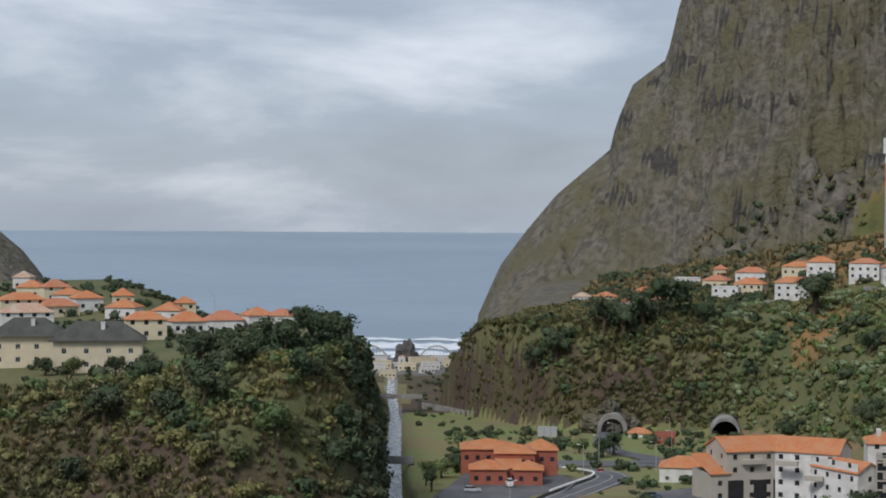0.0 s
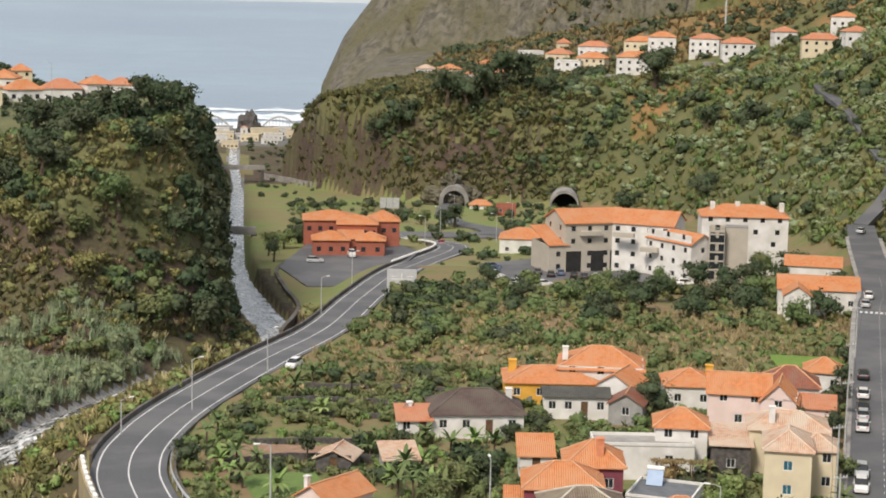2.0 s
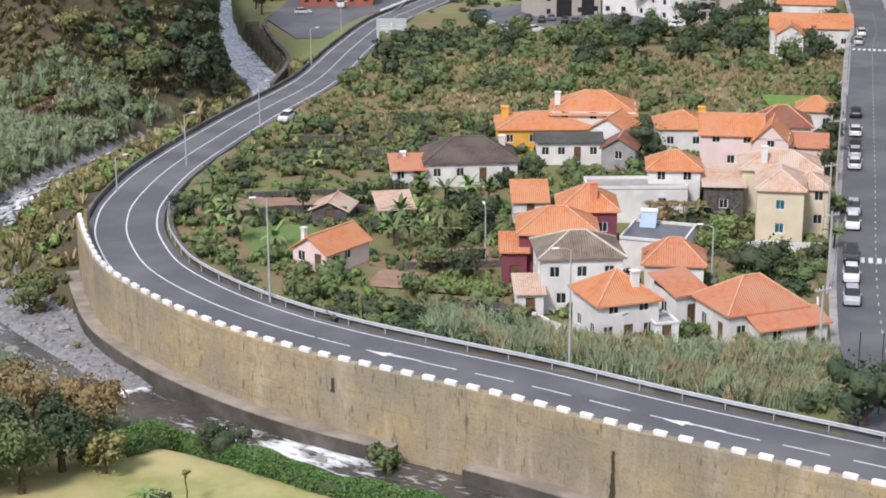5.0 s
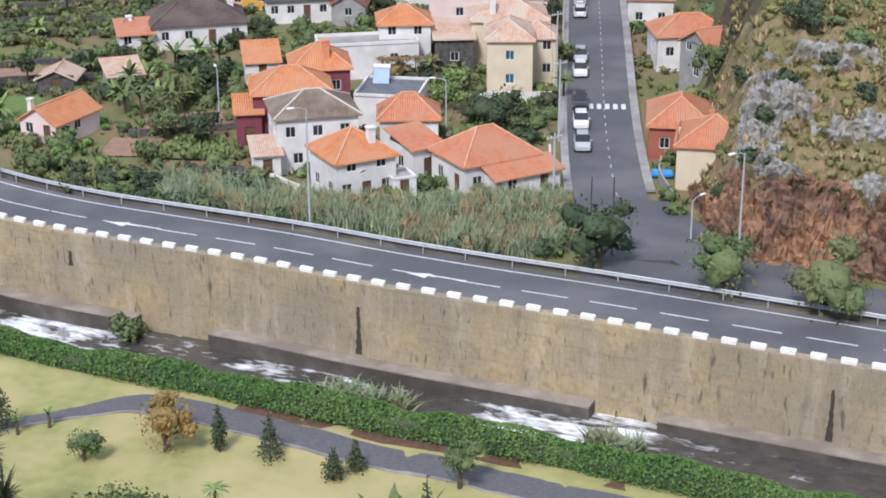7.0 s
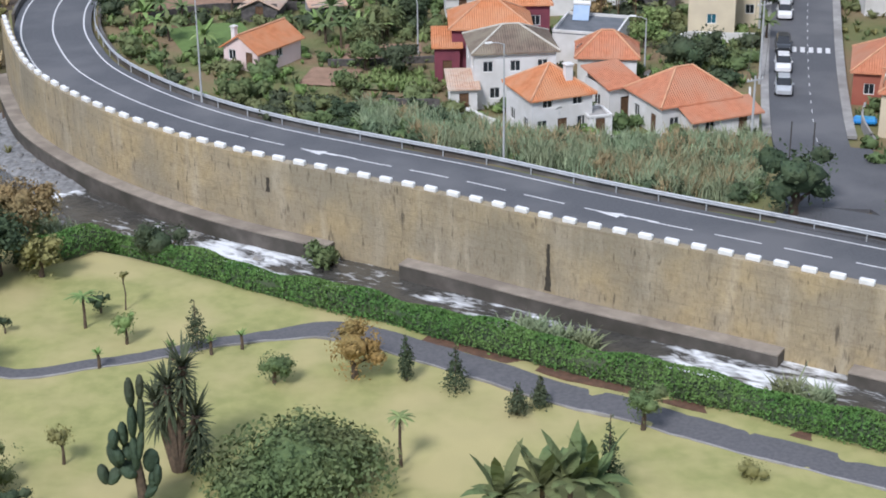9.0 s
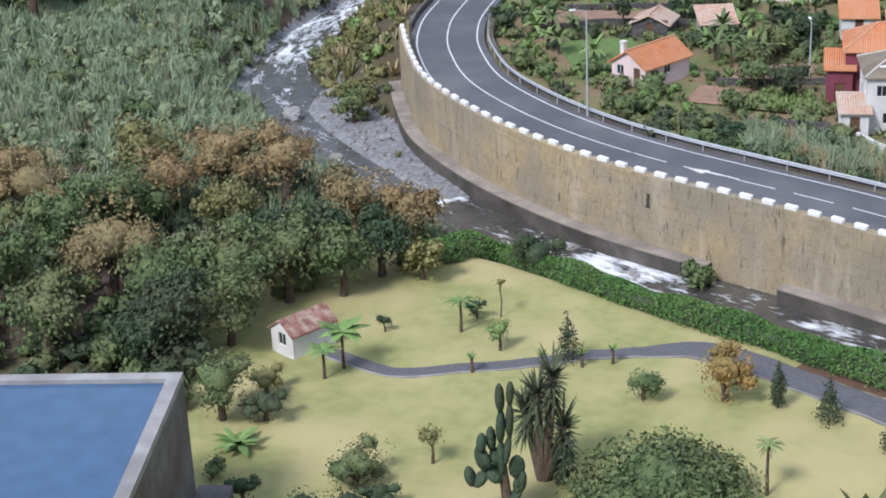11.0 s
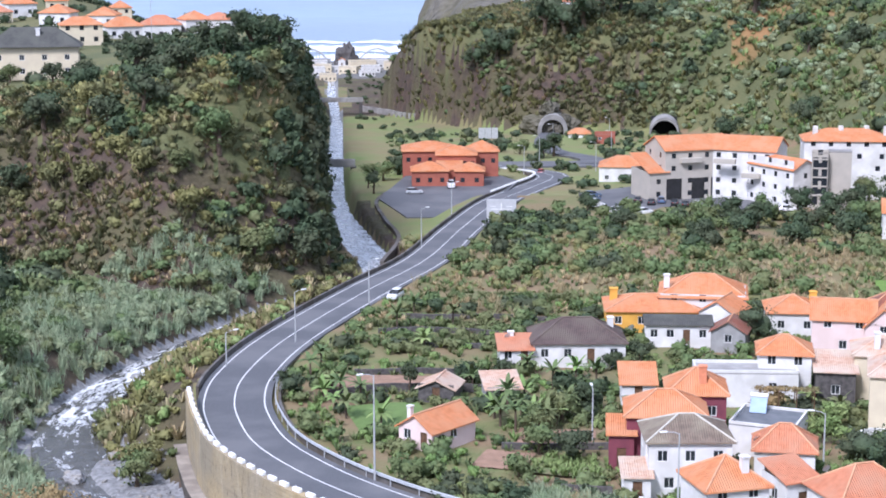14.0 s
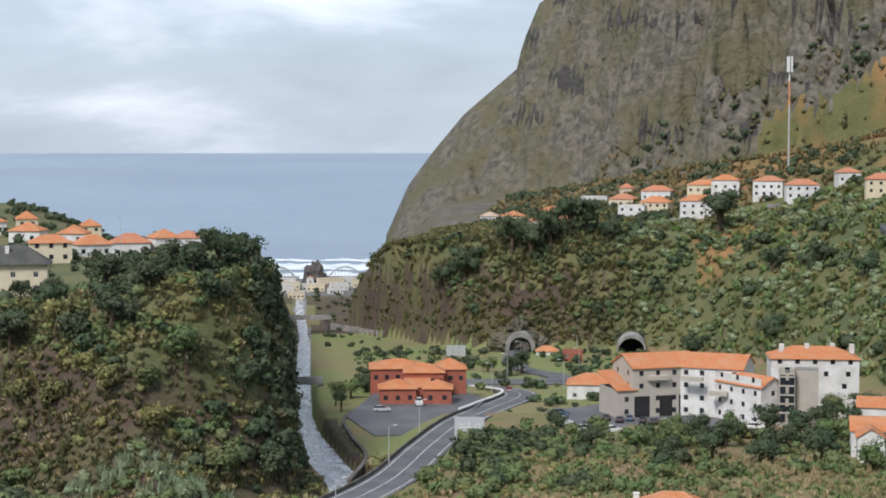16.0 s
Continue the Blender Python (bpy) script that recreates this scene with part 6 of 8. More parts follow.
shrubs("green tree crowns on the wooded bank", R4[R4[:, 0] < -52 + 10 * rumple(R4[:, 0], R4[:, 1], 30, 5)][1::2], 1.4, 3.2, M_LEAF_MID)
R5 = field(300, 24.4, 36, 144, 200)
shrubs("olive scrub between the rocks", R5[::2], 0.4, 1.0, M_LEAF_OLIVE, True)
R5b = field(1400, 24.0, 37, 142, 190)
tussocks("dry yellow grass between the rocks", R5b[::2], 0.4, 1.0, M_REED_DRY)
tussocks("olive grass between the rocks", R5b[1::2], 0.4, 1.0, M_LEAF_OLIVE)
shrubs("green scrub between the rocks", R5[1::6], 0.8, 1.9, M_LEAF_DARK)
R3 = field(1400, -4, 19, 245, 330, lambda x, y: x > np.interp(y, EDGE_Y, EDGE_X) + 11)
reeds("dry grass and reeds on the valley floor", R3[rumple(R3[:, 0], R3[:, 1], 40, 9) > 0.1], 0.4, 0.8, M_REED_DRY)


# ---- trees that stand by themselves ----
def tree(label, x, y, rad, high, leafmat, n=700, leaf=0.22, seed=0, trunk=None, squash=0.85, group="", z=None, name="tree", nl=8):
    r = np.random.default_rng(seed + 11)
    root = thing(name, label, "tree", pose(x, y, lie(x, y) if z is None else z, 0, 0, r.uniform(0, 360)), group)
    t = trunk or rad * 0.09
    stem = high - rad * 0.5 * squash
    part("trunk", tube([(0, 0, -0.6), (0.05 * high, 0, stem * 0.5), (0, 0.04 * high, stem), (0.02, 0.02, high)], [t * 1.3, t, t * 0.8, t * 0.4], 7), M_BARK, root)
    bl = lumps(r, rad, high, nl, squash) + [(0, 0, high - rad * 0.45, rad * 0.62, 0.8)]
    for k in range(4):
        b = bl[1 + k]
        part("limb", tube([(0, 0.03 * high, stem * 0.8), (b[0] * 0.5, b[1] * 0.5, (stem + b[2]) / 2), (b[0] * 0.9, b[1] * 0.9, b[2])], [t * 0.5, t * 0.35, t * 0.12], 5), M_BARK, root)
    v, f = join([clump(np.random.default_rng(seed + 11 + 7 * j), b[3] * 0.95, 0, 5, 9, 5, n // 8, leaf * 0.8) for j, b in enumerate(bl[:7])])
    m = len(v) // 7
    v = v + np.repeat(np.array([b[:3] for b in bl[:7]]), m, 0)
    v2, f2 = leaves(r, bl, n // 2, leaf * 0.85, 0.7)
    v, f = join([(v, f), (v2, f2)])
    quick("crown", v, f, leafmat, root)
    return root


# the wood beside the garden
WOODS = [(-22.5, 135.5, 3.4, 6, M_LEAF_MID, "green tree behind the garden shed"), (-27, 134, 4.0, 7, M_LEAF_MID, "leafy green tree behind the garden shed"), (-30.5, 125.5, 3.6, 6, M_LEAF_MID, "leafy green tree beside the garden shed"), (-34, 122, 4.0, 6, M_LEAF_DARK, "dark green tree beside the garden shed"),
         (-15.8, 139.2, 2.6, 4, M_LEAF_OLIVE, "olive bush at the hedge corner"), (-31, 131, 4.5, 5.5, M_LEAF_MID, "leafy green tree at the garden edge"), (-37, 128, 4.5, 5, M_LEAF_MID, "fresh green tree at the garden edge"), (-30, 139, 3.2, 6, M_LEAF_DARK, "dark pointed tree behind the garden shed"),
         (-25.5, 140, 3.4, 5.5, M_LEAF_DARK, "dark tree behind the garden"), (-19.5, 139.5, 3.4, 5, M_LEAF_DARK, "dark tree behind the garden"), (-17.5, 145, 3.4, 7, M_LEAF_BROWN, "half bare rusty tree by the river"),
         (-22.5, 147, 4.2, 6.5, M_LEAF_BROWN, "rusty leaved tree by the river"), (-30.5, 155, 4.8, 7, M_LEAF_BROWN, "golden brown leaved woodland tree"), (-37, 156, 4.8, 7, M_LEAF_BROWN, "golden brown leaved woodland tree"), (-41.5, 150, 4.2, 6, M_LEAF_BROWN, "golden brown leaved woodland tree"),
         (-45, 158, 4, 6, M_LEAF_OLIVE, "olive brown woodland tree"), (-42, 133, 5.2, 6.5, M_LEAF_BROWN, "pale brown leafless looking tree"), (-48, 139, 4.5, 6, M_LEAF_MID, "green leafy woodland tree"), (-53, 146, 5.2, 6, M_LEAF_BROWN, "brown leaved woodland tree"),
         (-51, 128, 5, 6, M_LEAF_MID, "fresh green leafy tree"), (-45, 122, 4, 4.5, M_LEAF_MID, "green leafy woodland tree"), (-36, 120, 3.6, 4, M_LEAF_DARK, "dark green tree beside the terrace"), (-44, 145, 4.5, 5.5, M_LEAF_MID, "green leafy woodland tree"),
         (-58, 135, 5, 6, M_LEAF_MID, "fresh green leafy tree"), (-60, 152, 5, 6, M_LEAF_MID, "green leafy woodland tree"), (-34, 146, 3.8, 5, M_LEAF_OLIVE, "olive green woodland tree"), 
          (-74, 215, 6, 8, M_LEAF_DARK, "dark green tree on the slope"),
         (-68, 235, 6, 8, M_LEAF_DARK, "dark green tree on the slope"), (-80, 245, 7, 9, M_LEAF_DARK, "dark green tree on the slope"), (-66, 260, 6, 8, M_LEAF_DARK, "dark green tree on the slope"), (-52, 225, 4, 5, M_LEAF_MID, "green tree among the canes"),
         (-28.5, 188, 2.6, 2.6, M_LEAF_MID, "green bush on the gravel bar"), (-28, 194, 2.2, 2.4, M_LEAF_OLIVE, "olive bush on the gravel bar"), (8.6, 139.9, 1.7, 1.8, M_LEAF_MID, "green bush at the foot of the river wall")]
for k, (x, y, rad, high, lm, lab) in enumerate(WOODS):
    tree(lab, x, y, rad * 1.06, (rad * 0.8 + 0.3 * high) if rad > 3 else rad * 0.9, lm, 2200 if rad > 3 else 700, 0.27 if lm is not M_LEAF_BROWN else 0.22, k, nl=11)
U1 = field(240, -24, -8.5, 108, 160, lambda x, y: x < np.interp(y, [110, 130, 150], [-33, -30, -17]))
shrubs("dark undergrowth of the wood", U1[::2], 1.0, 2.6, M_LEAF_DARK)
shrubs("green undergrowth of the wood", U1[1::2], 0.9, 2.2, M_LEAF_MID)
I1 = field(420, -14, -5, 176, 226, lambda x, y: (x > np.interp(y, RIVER[:, 1], RIVER[:, 0]) + 3.4) & (x < np.interp(y, EDGE_Y, EDGE_X) - 1.5) & (rumple(x, y, 16, 5) > -0.05), river=3.2)
tussocks("yellow green grass on the gravel bar", I1[::2], 0.4, 1.0, M_LEAF_OLIVE)
shrubs("green bushes on the gravel bar", I1[1::9], 0.7, 1.6, M_LEAF_MID)
# roadside and village trees
VILLAGE = [(-11.5, 201, 2.2, 2.2, M_LEAF_DARK), (2, 166, 2.0, 2.2, M_LEAF_MID), (16.5, 176, 2.4, 3, M_LEAF_MID), (19.5, 173, 2.4, 3, M_LEAF_DARK), (20.0, 188, 2.6, 3.2, M_LEAF_MID), (23.5, 192, 2.6, 3.2, M_LEAF_DARK), (17, 184, 2.4, 2.6, M_LEAF_MID),
           (47.6, 127.2, 4.2, 4.4, M_LEAF_DARK), (55.4, 118.6, 3.6, 3.8, M_LEAF_MID), (62.0, 113.2, 4.4, 4.0, M_LEAF_MID), (69.6, 107.3, 3.6, 3.2, M_LEAF_MID), (49.5, 168.5, 3.2, 3.4, M_LEAF_DARK), (53, 171, 2.6, 3, M_LEAF_DARK), (51, 225.5, 3.6, 4.2, M_LEAF_DARK),
           (33.5, 217, 1.8, 2, M_LEAF_DARK), (29, 214, 1.6, 1.6, M_LEAF_DARK), (64.5, 205, 1.6, 4.5, M_LEAF_DARK), (66.5, 191.5, 1.8, 3.0, M_LEAF_MID), (47.5, 177.5, 2.2, 2.4, M_LEAF_BRIGHT), (50.5, 185, 1.8, 2.2, M_LEAF_BRIGHT), (75.4, 221, 1.6, 5, M_LEAF_DARK),
           (79.2, 232, 1.6, 5, M_LEAF_DARK), (70.0, 207, 1.4, 4, M_LEAF_DARK), (44, 188.8, 2.4, 2.6, M_LEAF_BROWN), (21, 153.5, 1.8, 1.6, M_LEAF_DARK), (12.5, 158.5, 1.6, 1.6, M_LEAF_DARK), (13.6, 168, 2, 2, M_LEAF_MID), (10, 205, 1.6, 3, M_LEAF_DARK), (3, 202, 1.2, 3, M_LEAF_DARK),
           (74.5, 165.5, 2.6, 3, M_LEAF_MID), (77, 150, 2.6, 2.6, M_LEAF_DARK), (83, 160, 2.6, 3, M_LEAF_OLIVE), (88, 170, 3, 3, M_LEAF_DARK)]
for k, (x, y, rad, high, lm) in enumerate(VILLAGE):
    lab = {M_LEAF_DARK.name: "dark green leafy tree by the houses", M_LEAF_MID.name: "green leafy tree by the houses", M_LEAF_BRIGHT.name: "light green leafy garden tree", M_LEAF_BROWN.name: "brown vine covered pergola tree", M_LEAF_OLIVE.name: "olive green tree by rocks"}[lm.name]
    tree(lab, x, y, rad * 1.1, high if high > 2.4 * rad else 0.8 * high, lm, 650, 0.23, 50 + k, squash=1.15 if high > 2.4 * rad else 0.85)
# larger trees on the far hills and round the hotel
HEADLAND = [(-42.9, 309.6, 4.2, 7), (-54.3, 317.4, 3.6, 5), (-24.4, 320.2, 3.8, 7), (-29.4, 304.7, 3.8, 6), (-63.3, 321.1, 4, 6), (-34.3, 295.5, 2.4, 3), (-42.7, 300.4, 2.4, 3), (-19.6, 308.2, 3, 5), (-19.4, 324.4, 3, 6), (-53.5, 305.9, 2.2, 3), (-22.7, 295.0, 2.8, 4), (-14.3, 302.2, 2.8, 4), (-29, 318, 2.6, 5), (-37, 316, 2.6, 4)]
HEADLAND += [(-50, 313, 3, 5), (-47, 305, 2, 3), (-36, 301, 2, 3), (-60, 309, 2.2, 3), (-68, 312, 2.6, 4), (-26, 311, 2.4, 4), (-32, 322, 3.4, 5), (-46, 322, 3.4, 5), (-57, 326, 3.4, 5)]
for k, (x, y, rad, high) in enumerate(HEADLAND):
    tree("round yellow green tree on the steep face" if k in (1, 5, 6, 9, 15, 17) else "dark leafy tree on the steep face", x, y, rad * 1.3, high * 0.9, M_LEAF_OLIVE if k in (1, 5, 6, 9, 15, 17) else (M_LEAF_MID if k in (3, 10, 16) else M_LEAF_DARK), 900, 0.4, 220 + k)
HILLS = [(108, 373, 4.2, 6), (114, 371, 4, 6), (103.5, 364, 3.6, 5), (56, 330, 4, 4), (70, 325, 4.6, 4.4), (90, 320, 4.6, 4.4), (100, 329, 5, 5), (104, 316, 4, 4), (78, 316, 4.2, 4), (95, 306, 4, 4), (48, 338, 3.6, 4), (60, 318, 3.6, 3.6), (66, 346, 4, 4), (72, 352, 3.6, 4), (45, 372, 3, 3), (52, 356, 3.4, 3.4), (88, 356, 4.4, 5), (94, 352, 4, 4), (80, 352, 3.6, 4), (100, 358, 3.5, 5), (108, 362, 3, 4), (98, 345, 4, 4), (110, 340, 4, 4), (76, 340, 4, 4), (64, 335, 4, 4), (84, 330, 4, 4), (118, 352, 3, 4),
         (-4, 425, 2.4, 6), (-2.5, 410, 2.6, 5), (4, 455, 3.6, 3.4), (0, 445, 3, 4), (49, 520, 4, 5), (53, 528, 4.6, 6), (43, 535, 3.6, 3.6), (20, 500, 3.6, 3.2),
         (64, 676, 9, 12), (71, 672, 10, 13), (79, 672, 10.5, 13), (87, 676, 10, 13), (94, 678, 9, 11), (45, 676, 9, 10), (38, 684, 7.5, 8), (141, 650, 9, 16), (143, 653, 8, 11), (102, 668, 6, 6), (150, 600, 6, 6), (160, 575, 7, 7), (120, 590, 7, 6), (140, 560, 7, 6), (166, 540, 6, 6),
         (-66, 345, 2.6, 3), (-75, 347, 2.4, 3), (-81, 348, 2.4, 3), (-60, 349, 2.4, 3)]
for k, (x, y, rad, high) in enumerate(HILLS):
    tree("broad dark green tree on the hillside" if y > 290 and (x < 0 or y > 560) else "green tree round the hotel and car park", x, y, rad, high * 0.8, M_LEAF_MID if k % 3 == 0 and y < 560 else M_LEAF_DARK, 900, 0.05 * rad + 0.14, 120 + k)


# ---- the park below: path, hedge, plants ----
PATH = smooth_line([(-23, 125.5, 38.7), (-20.8, 123.4, 38.7), (-16.8, 120.9, 38.7), (-10, 121.6, 38.7), (-2.9, 123.1, 38.7), (3.5, 124.4, 38.7), (8.0, 124.6, 38.7), (13.2, 121.0, 38.7), (20.6, 114.2, 38.7), (29.6, 106.8, 38.7), (41, 97.8, 38.7), (56, 86, 38.7)], 1.0)
PATH[:, 2] = height(PATH[:, 0], PATH[:, 1]) + 0.08
wide = np.interp(PATH[:, 0], [2, 9], [0.75, 1.55])
pl, pr = PATH.copy(), PATH.copy()
for k in range(len(PATH)):
    pl[k], pr[k] = offsets(PATH, -wide[k])[k], offsets(PATH, wide[k])[k]
tagged(part("pavement", ribbon(pl, pr, 0.0, 0.2), M_PATHWAY), "grey asphalt garden path across the lawn", "path", kind="structure")
tagged(part("kerb", ribbon(pr, offsets(pr, 0.16), 0.04, 0.25), M_CONCRETE), "pale stone edging of the garden path", "kerb", kind="structure")

HEDGE = smooth_line([(-18, 141.4), (-13.5, 143.8), (-9.6, 145.8), (-6.5, 143.6), (-2.2, 138.8), (4.4, 132.4), (13.2, 125.6), (21.3, 118.6), (30.4, 111.4), (39.8, 104.4), (49.2, 96), (62, 86)], 0.5)
M_MULCH = mat("brown_mulch", (0.15, 0.085, 0.055), (0.10, 0.06, 0.04), 2.0, 0.95, 0.03, 8)
hz = height(HEDGE[:, 0], HEDGE[:, 1])
h3 = np.column_stack([HEDGE, hz])
k0 = int(np.argmin(np.abs(HEDGE[:, 0] - 9)))
tagged(part("trim", ribbon(offsets(h3, 0.6)[k0:], offsets(h3, 1.9)[k0:], 0.07, 0.15), M_MULCH), "strip of brown mulch under the hedge", "flower bed", kind="structure")
hedge = thing("hedge", "long clipped bright green hedge beside the river", "hedge")
# inner sheet in dark green: the shade between the leaves put into colour
core = []
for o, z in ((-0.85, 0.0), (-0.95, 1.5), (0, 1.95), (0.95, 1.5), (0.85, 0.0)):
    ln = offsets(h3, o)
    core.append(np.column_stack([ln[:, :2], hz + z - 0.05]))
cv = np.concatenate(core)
n = len(h3)
cq = np.array([(j * n + i, j * n + i + 1, (j + 1) * n + i + 1, (j + 1) * n + i) for j in range(4) for i in range(n - 1)])
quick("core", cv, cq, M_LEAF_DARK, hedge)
m = 40000
i = rng.integers(0, n - 1, m)
u = rng.uniform(size=m)
g = np.gradient(HEDGE, axis=0)
g /= np.linalg.norm(g, axis=1)[:, None]
ang = rng.uniform(-0.15, math.pi + 0.15, m)
wob = 1 + 0.09 * np.sin(i * 0.21) + 0.06 * np.sin(i * 0.53 + 1)
ox, oz = np.cos(ang) * 1.2 * wob, 0.1 + np.abs(np.sin(ang)) ** 0.5 * 2.05 * wob
c = np.column_stack([HEDGE[i] + (HEDGE[i + 1] - HEDGE[i]) * u[:, None] + np.column_stack([g[i, 1], -g[i, 0]]) * ox[:, None], hz[i] + oz])
d = rng.normal(size=(m, 3))
d /= np.linalg.norm(d, axis=1)[:, None]
e2 = np.cross(d, rng.normal(size=(m, 3)))
e2 /= np.linalg.norm(e2, axis=1)[:, None]
s = rng.uniform(0.08, 0.17, m)[:, None]
lv = np.stack([c - d * s, c - e2 * s * 0.6, c + d * s, c + e2 * s * 0.6], 1).reshape(-1, 3)
tagged(quick("leaves", lv, np.arange(4 * m).reshape(m, 4), M_HEDGE, hedge), kind="stuff")


def blade_fan(r, n, length, width, rise, droop, z=0.0, segs=4, fold=0.0):
    """n long leaves that arch out of one point."""
    vs, fs = [], []
    for k in range(n):
        a = 2 * math.pi * k / n + r.uniform(-0.3, 0.3)
        L, up = length * r.uniform(0.75, 1.1), rise * r.uniform(0.6, 1.25)
        b = len(vs)
        for j in range(segs + 1):
            t = j / segs
            q = L * t
            h = z + up * L * t - droop * L * t * t
            w = width * math.sin(math.pi * min(0.97, 0.12 + 0.86 * t)) * (1 if j < segs else 0.2)
            px, py = math.cos(a) * q, math.sin(a) * q
            vs += [(px - math.sin(a) * w, py + math.cos(a) * w, h - fold * w), (px, py, h), (px + math.sin(a) * w, py - math.cos(a) * w, h - fold * w)]
        for j in range(segs):
            o = b + 3 * j
            fs += [(o, o + 1, o + 4, o + 3), (o + 1, o + 2, o + 5, o + 4)]
    return np.array(vs), np.array(fs)


def palm(label, x, y, high, fronds, length, width, rise, droop, lm, stem=0.12, seed=0, name="palm", skirt=False, category="palm"):
    r = np.random.default_rng(seed)
    root = thing(name, label, category, pose(x, y, lie(x, y), 0, 0, r.uniform(0, 360)))
    part("trunk", tube([(0, 0, -0.3), (0.05, 0.02, high * 0.5), (0, 0, high)], [stem * 1.3, stem, stem * 0.9], 8), M_BARK, root)
    v, f = join([blade_fan(r, fronds, length, width, rise, droop, high, fold=0.25), blade_fan(r, fronds // 2 + 1, length * 0.8, width, rise * 2.0, droop, high, fold=0.25)])
    quick("fronds", v, f, lm, root)
    if skirt:
        v, f = blade_fan(r, 9, length * 0.55, width, -0.6, 0.6, high - 0.1)
        quick("dead_fronds", v, f, M_REED_DRY, root)["label"] = "dry brown hanging fronds"
    return root


palm("slender palm with a small feathery crown", 11.2, 102.4, 4.0, 11, 1.25, 0.13, 0.35, 0.55, M_LEAF_BRIGHT, 0.11, 1, skirt=True)
palm("tree fern with a spreading bright crown", -20.5, 121.3, 3.4, 9, 2.6, 0.42, 0.30, 0.30, M_LEAF_BRIGHT, 0.13, 2, "tree_fern", category="tree fern")
palm("small tree fern with a bright crown", -21.8, 119.4, 2.6, 8, 1.7, 0.3, 0.25, 0.35, M_LEAF_BRIGHT, 0.12, 3, "tree_fern", category="tree fern")
palm("small palm in the upper lawn", -11.6, 128.1, 2.9, 10, 1.6, 0.14, 0.3, 0.45, M_LEAF_BRIGHT, 0.12, 4)
palm("low bright green cycad by the terrace", -26.6, 108.4, 0.5, 12, 2.2, 0.32, 0.55, 0.5, M_LEAF_BRIGHT, 0.16, 5, "cycad", category="cycad")
for k, (x, y) in enumerate([(-10.2, 120.7), (-4.6, 121.3), (-1.5, 121.5), (0.9, 122.3)]):
    palm("short young palm beside the garden path", x, y, 1.2, 7, 0.6, 0.1, 0.9, 0.3, M_LEAF_BRIGHT, 0.13, 10 + k)
for k, (x, y, h) in enumerate([(16.8, 94.6, 1.8), (19.6, 94.6, 2.2), (21.4, 94.0, 2.6), (23.0, 94.8, 2.0)]):
    palm("banana plant with large torn leaves", x, y, h, 9, 3.0, 0.46, 1.2, 0.8, M_LEAF_MID, 0.18, 20 + k, "banana_plant", category="banana plant")


def yucca(x, y):
    root = thing("yucca", "tall branching yucca with dark spiky heads", "yucca", pose(x, y, lie(x, y)))
    r = np.random.default_rng(5)
    for k, (dx, dy, h) in enumerate(((-0.2, 0.1, 4.2), (0.5, 0.2, 5.0), (0.95, 0, 2.7), (-0.75, 0.4, 3.3))):
        st = part("stem", tube([(0, 0, -0.3), (dx * 0.6, dy, h * 0.5), (dx, dy, h)], [0.26, 0.22, 0.18], 8), M_BARK, root)
        fans = [blade_fan(r, 20, 0.85, 0.06, a, 0.35, h - z0) for a, z0 in ((1.8, 0.0), (1.1, 0.05), (0.6, 0.2), (0.1, 0.4), (-0.4, 0.65), (-0.9, 0.9))]
        if k == 2:
            fans += [blade_fan(r, 20, 0.8, 0.06, a, 0.4, h - z0) for a, z0 in ((0.4, 1.1), (0.1, 1.4), (-0.1, 1.7), (-0.2, 2.0), (-0.3, 2.3))]
        v, f = join(fans)
        v[:, 0] += dx
        v[:, 1] += dy
        quick("leaf_head", v, f, M_LEAF_DARK, st)


yucca(-4.1, 104.2)


def cactus(x, y):
    root = thing("cactus", "tall columnar cactus with paddle arms", "cactus", pose(x, y, lie(x, y)))
    part("trunk", tube([(0, 0, -0.3), (0.05, 0, 1.2), (-0.1, 0.05, 2.6)], [0.28, 0.24, 0.2], 9), M_BARK, root)

    def pads(pts, w):
        bm = bmesh.new()
        for a, b in zip(pts, pts[1:]):
            a, b = Vector(a), Vector(b)
            q = bmesh.ops.create_icosphere(bm, subdivisions=2, radius=1.0)["verts"]
            d = b - a
            rot = d.to_track_quat("Z", "Y").to_matrix()
            for v in q:
                v.co = rot @ Vector((v.co.x * w * 1.35, v.co.y * w * 0.7, v.co.z * d.length * 0.56)) + (a + b) / 2
        return part("arm", bm, M_CACTUS, root)

    pads([(-0.1, 0, 2.2), (-0.15, 0, 3.6), (-0.1, 0, 4.9), (-0.15, 0, 6.0)], 0.32)
    pads([(-0.05, 0, 2.5), (0.25, 0, 3.8), (0.3, 0, 5.2), (0.35, 0, 6.1)], 0.27)
    pads([(-0.1, 0, 2.0), (-0.8, 0.1, 2.4), (-1.2, 0.1, 3.3)], 0.42)
    pads([(-0.8, 0.1, 2.2), (-1.4, 0.1, 1.7), (-1.7, 0.1, 2.4)], 0.36)
    pads([(0.1, 0, 1.0), (0.7, 0, 1.5), (0.8, 0, 2.3)], 0.3)
    pads([(-0.2, 0.1, 2.6), (-0.55, 0.2, 3.2), (-0.6, 0.2, 4.1)], 0.34)
    pads([(-0.7, -0.1, 2.6), (-1.0, -0.2, 3.3), (-0.95, -0.2, 4.0)], 0.34)
    pads([(0.5, 0.1, 1.3), (0.55, 0.1, 2.0), (0.5, 0.2, 2.9)], 0.3)


cactus(-6.4, 98.4)
for o in scene.objects:
    if o.get("category") in ("cactus", "yucca"):
        o.scale = (1.5, 1.5, 1.75) if o["category"] == "cactus" else (1.55, 1.55, 1.6)


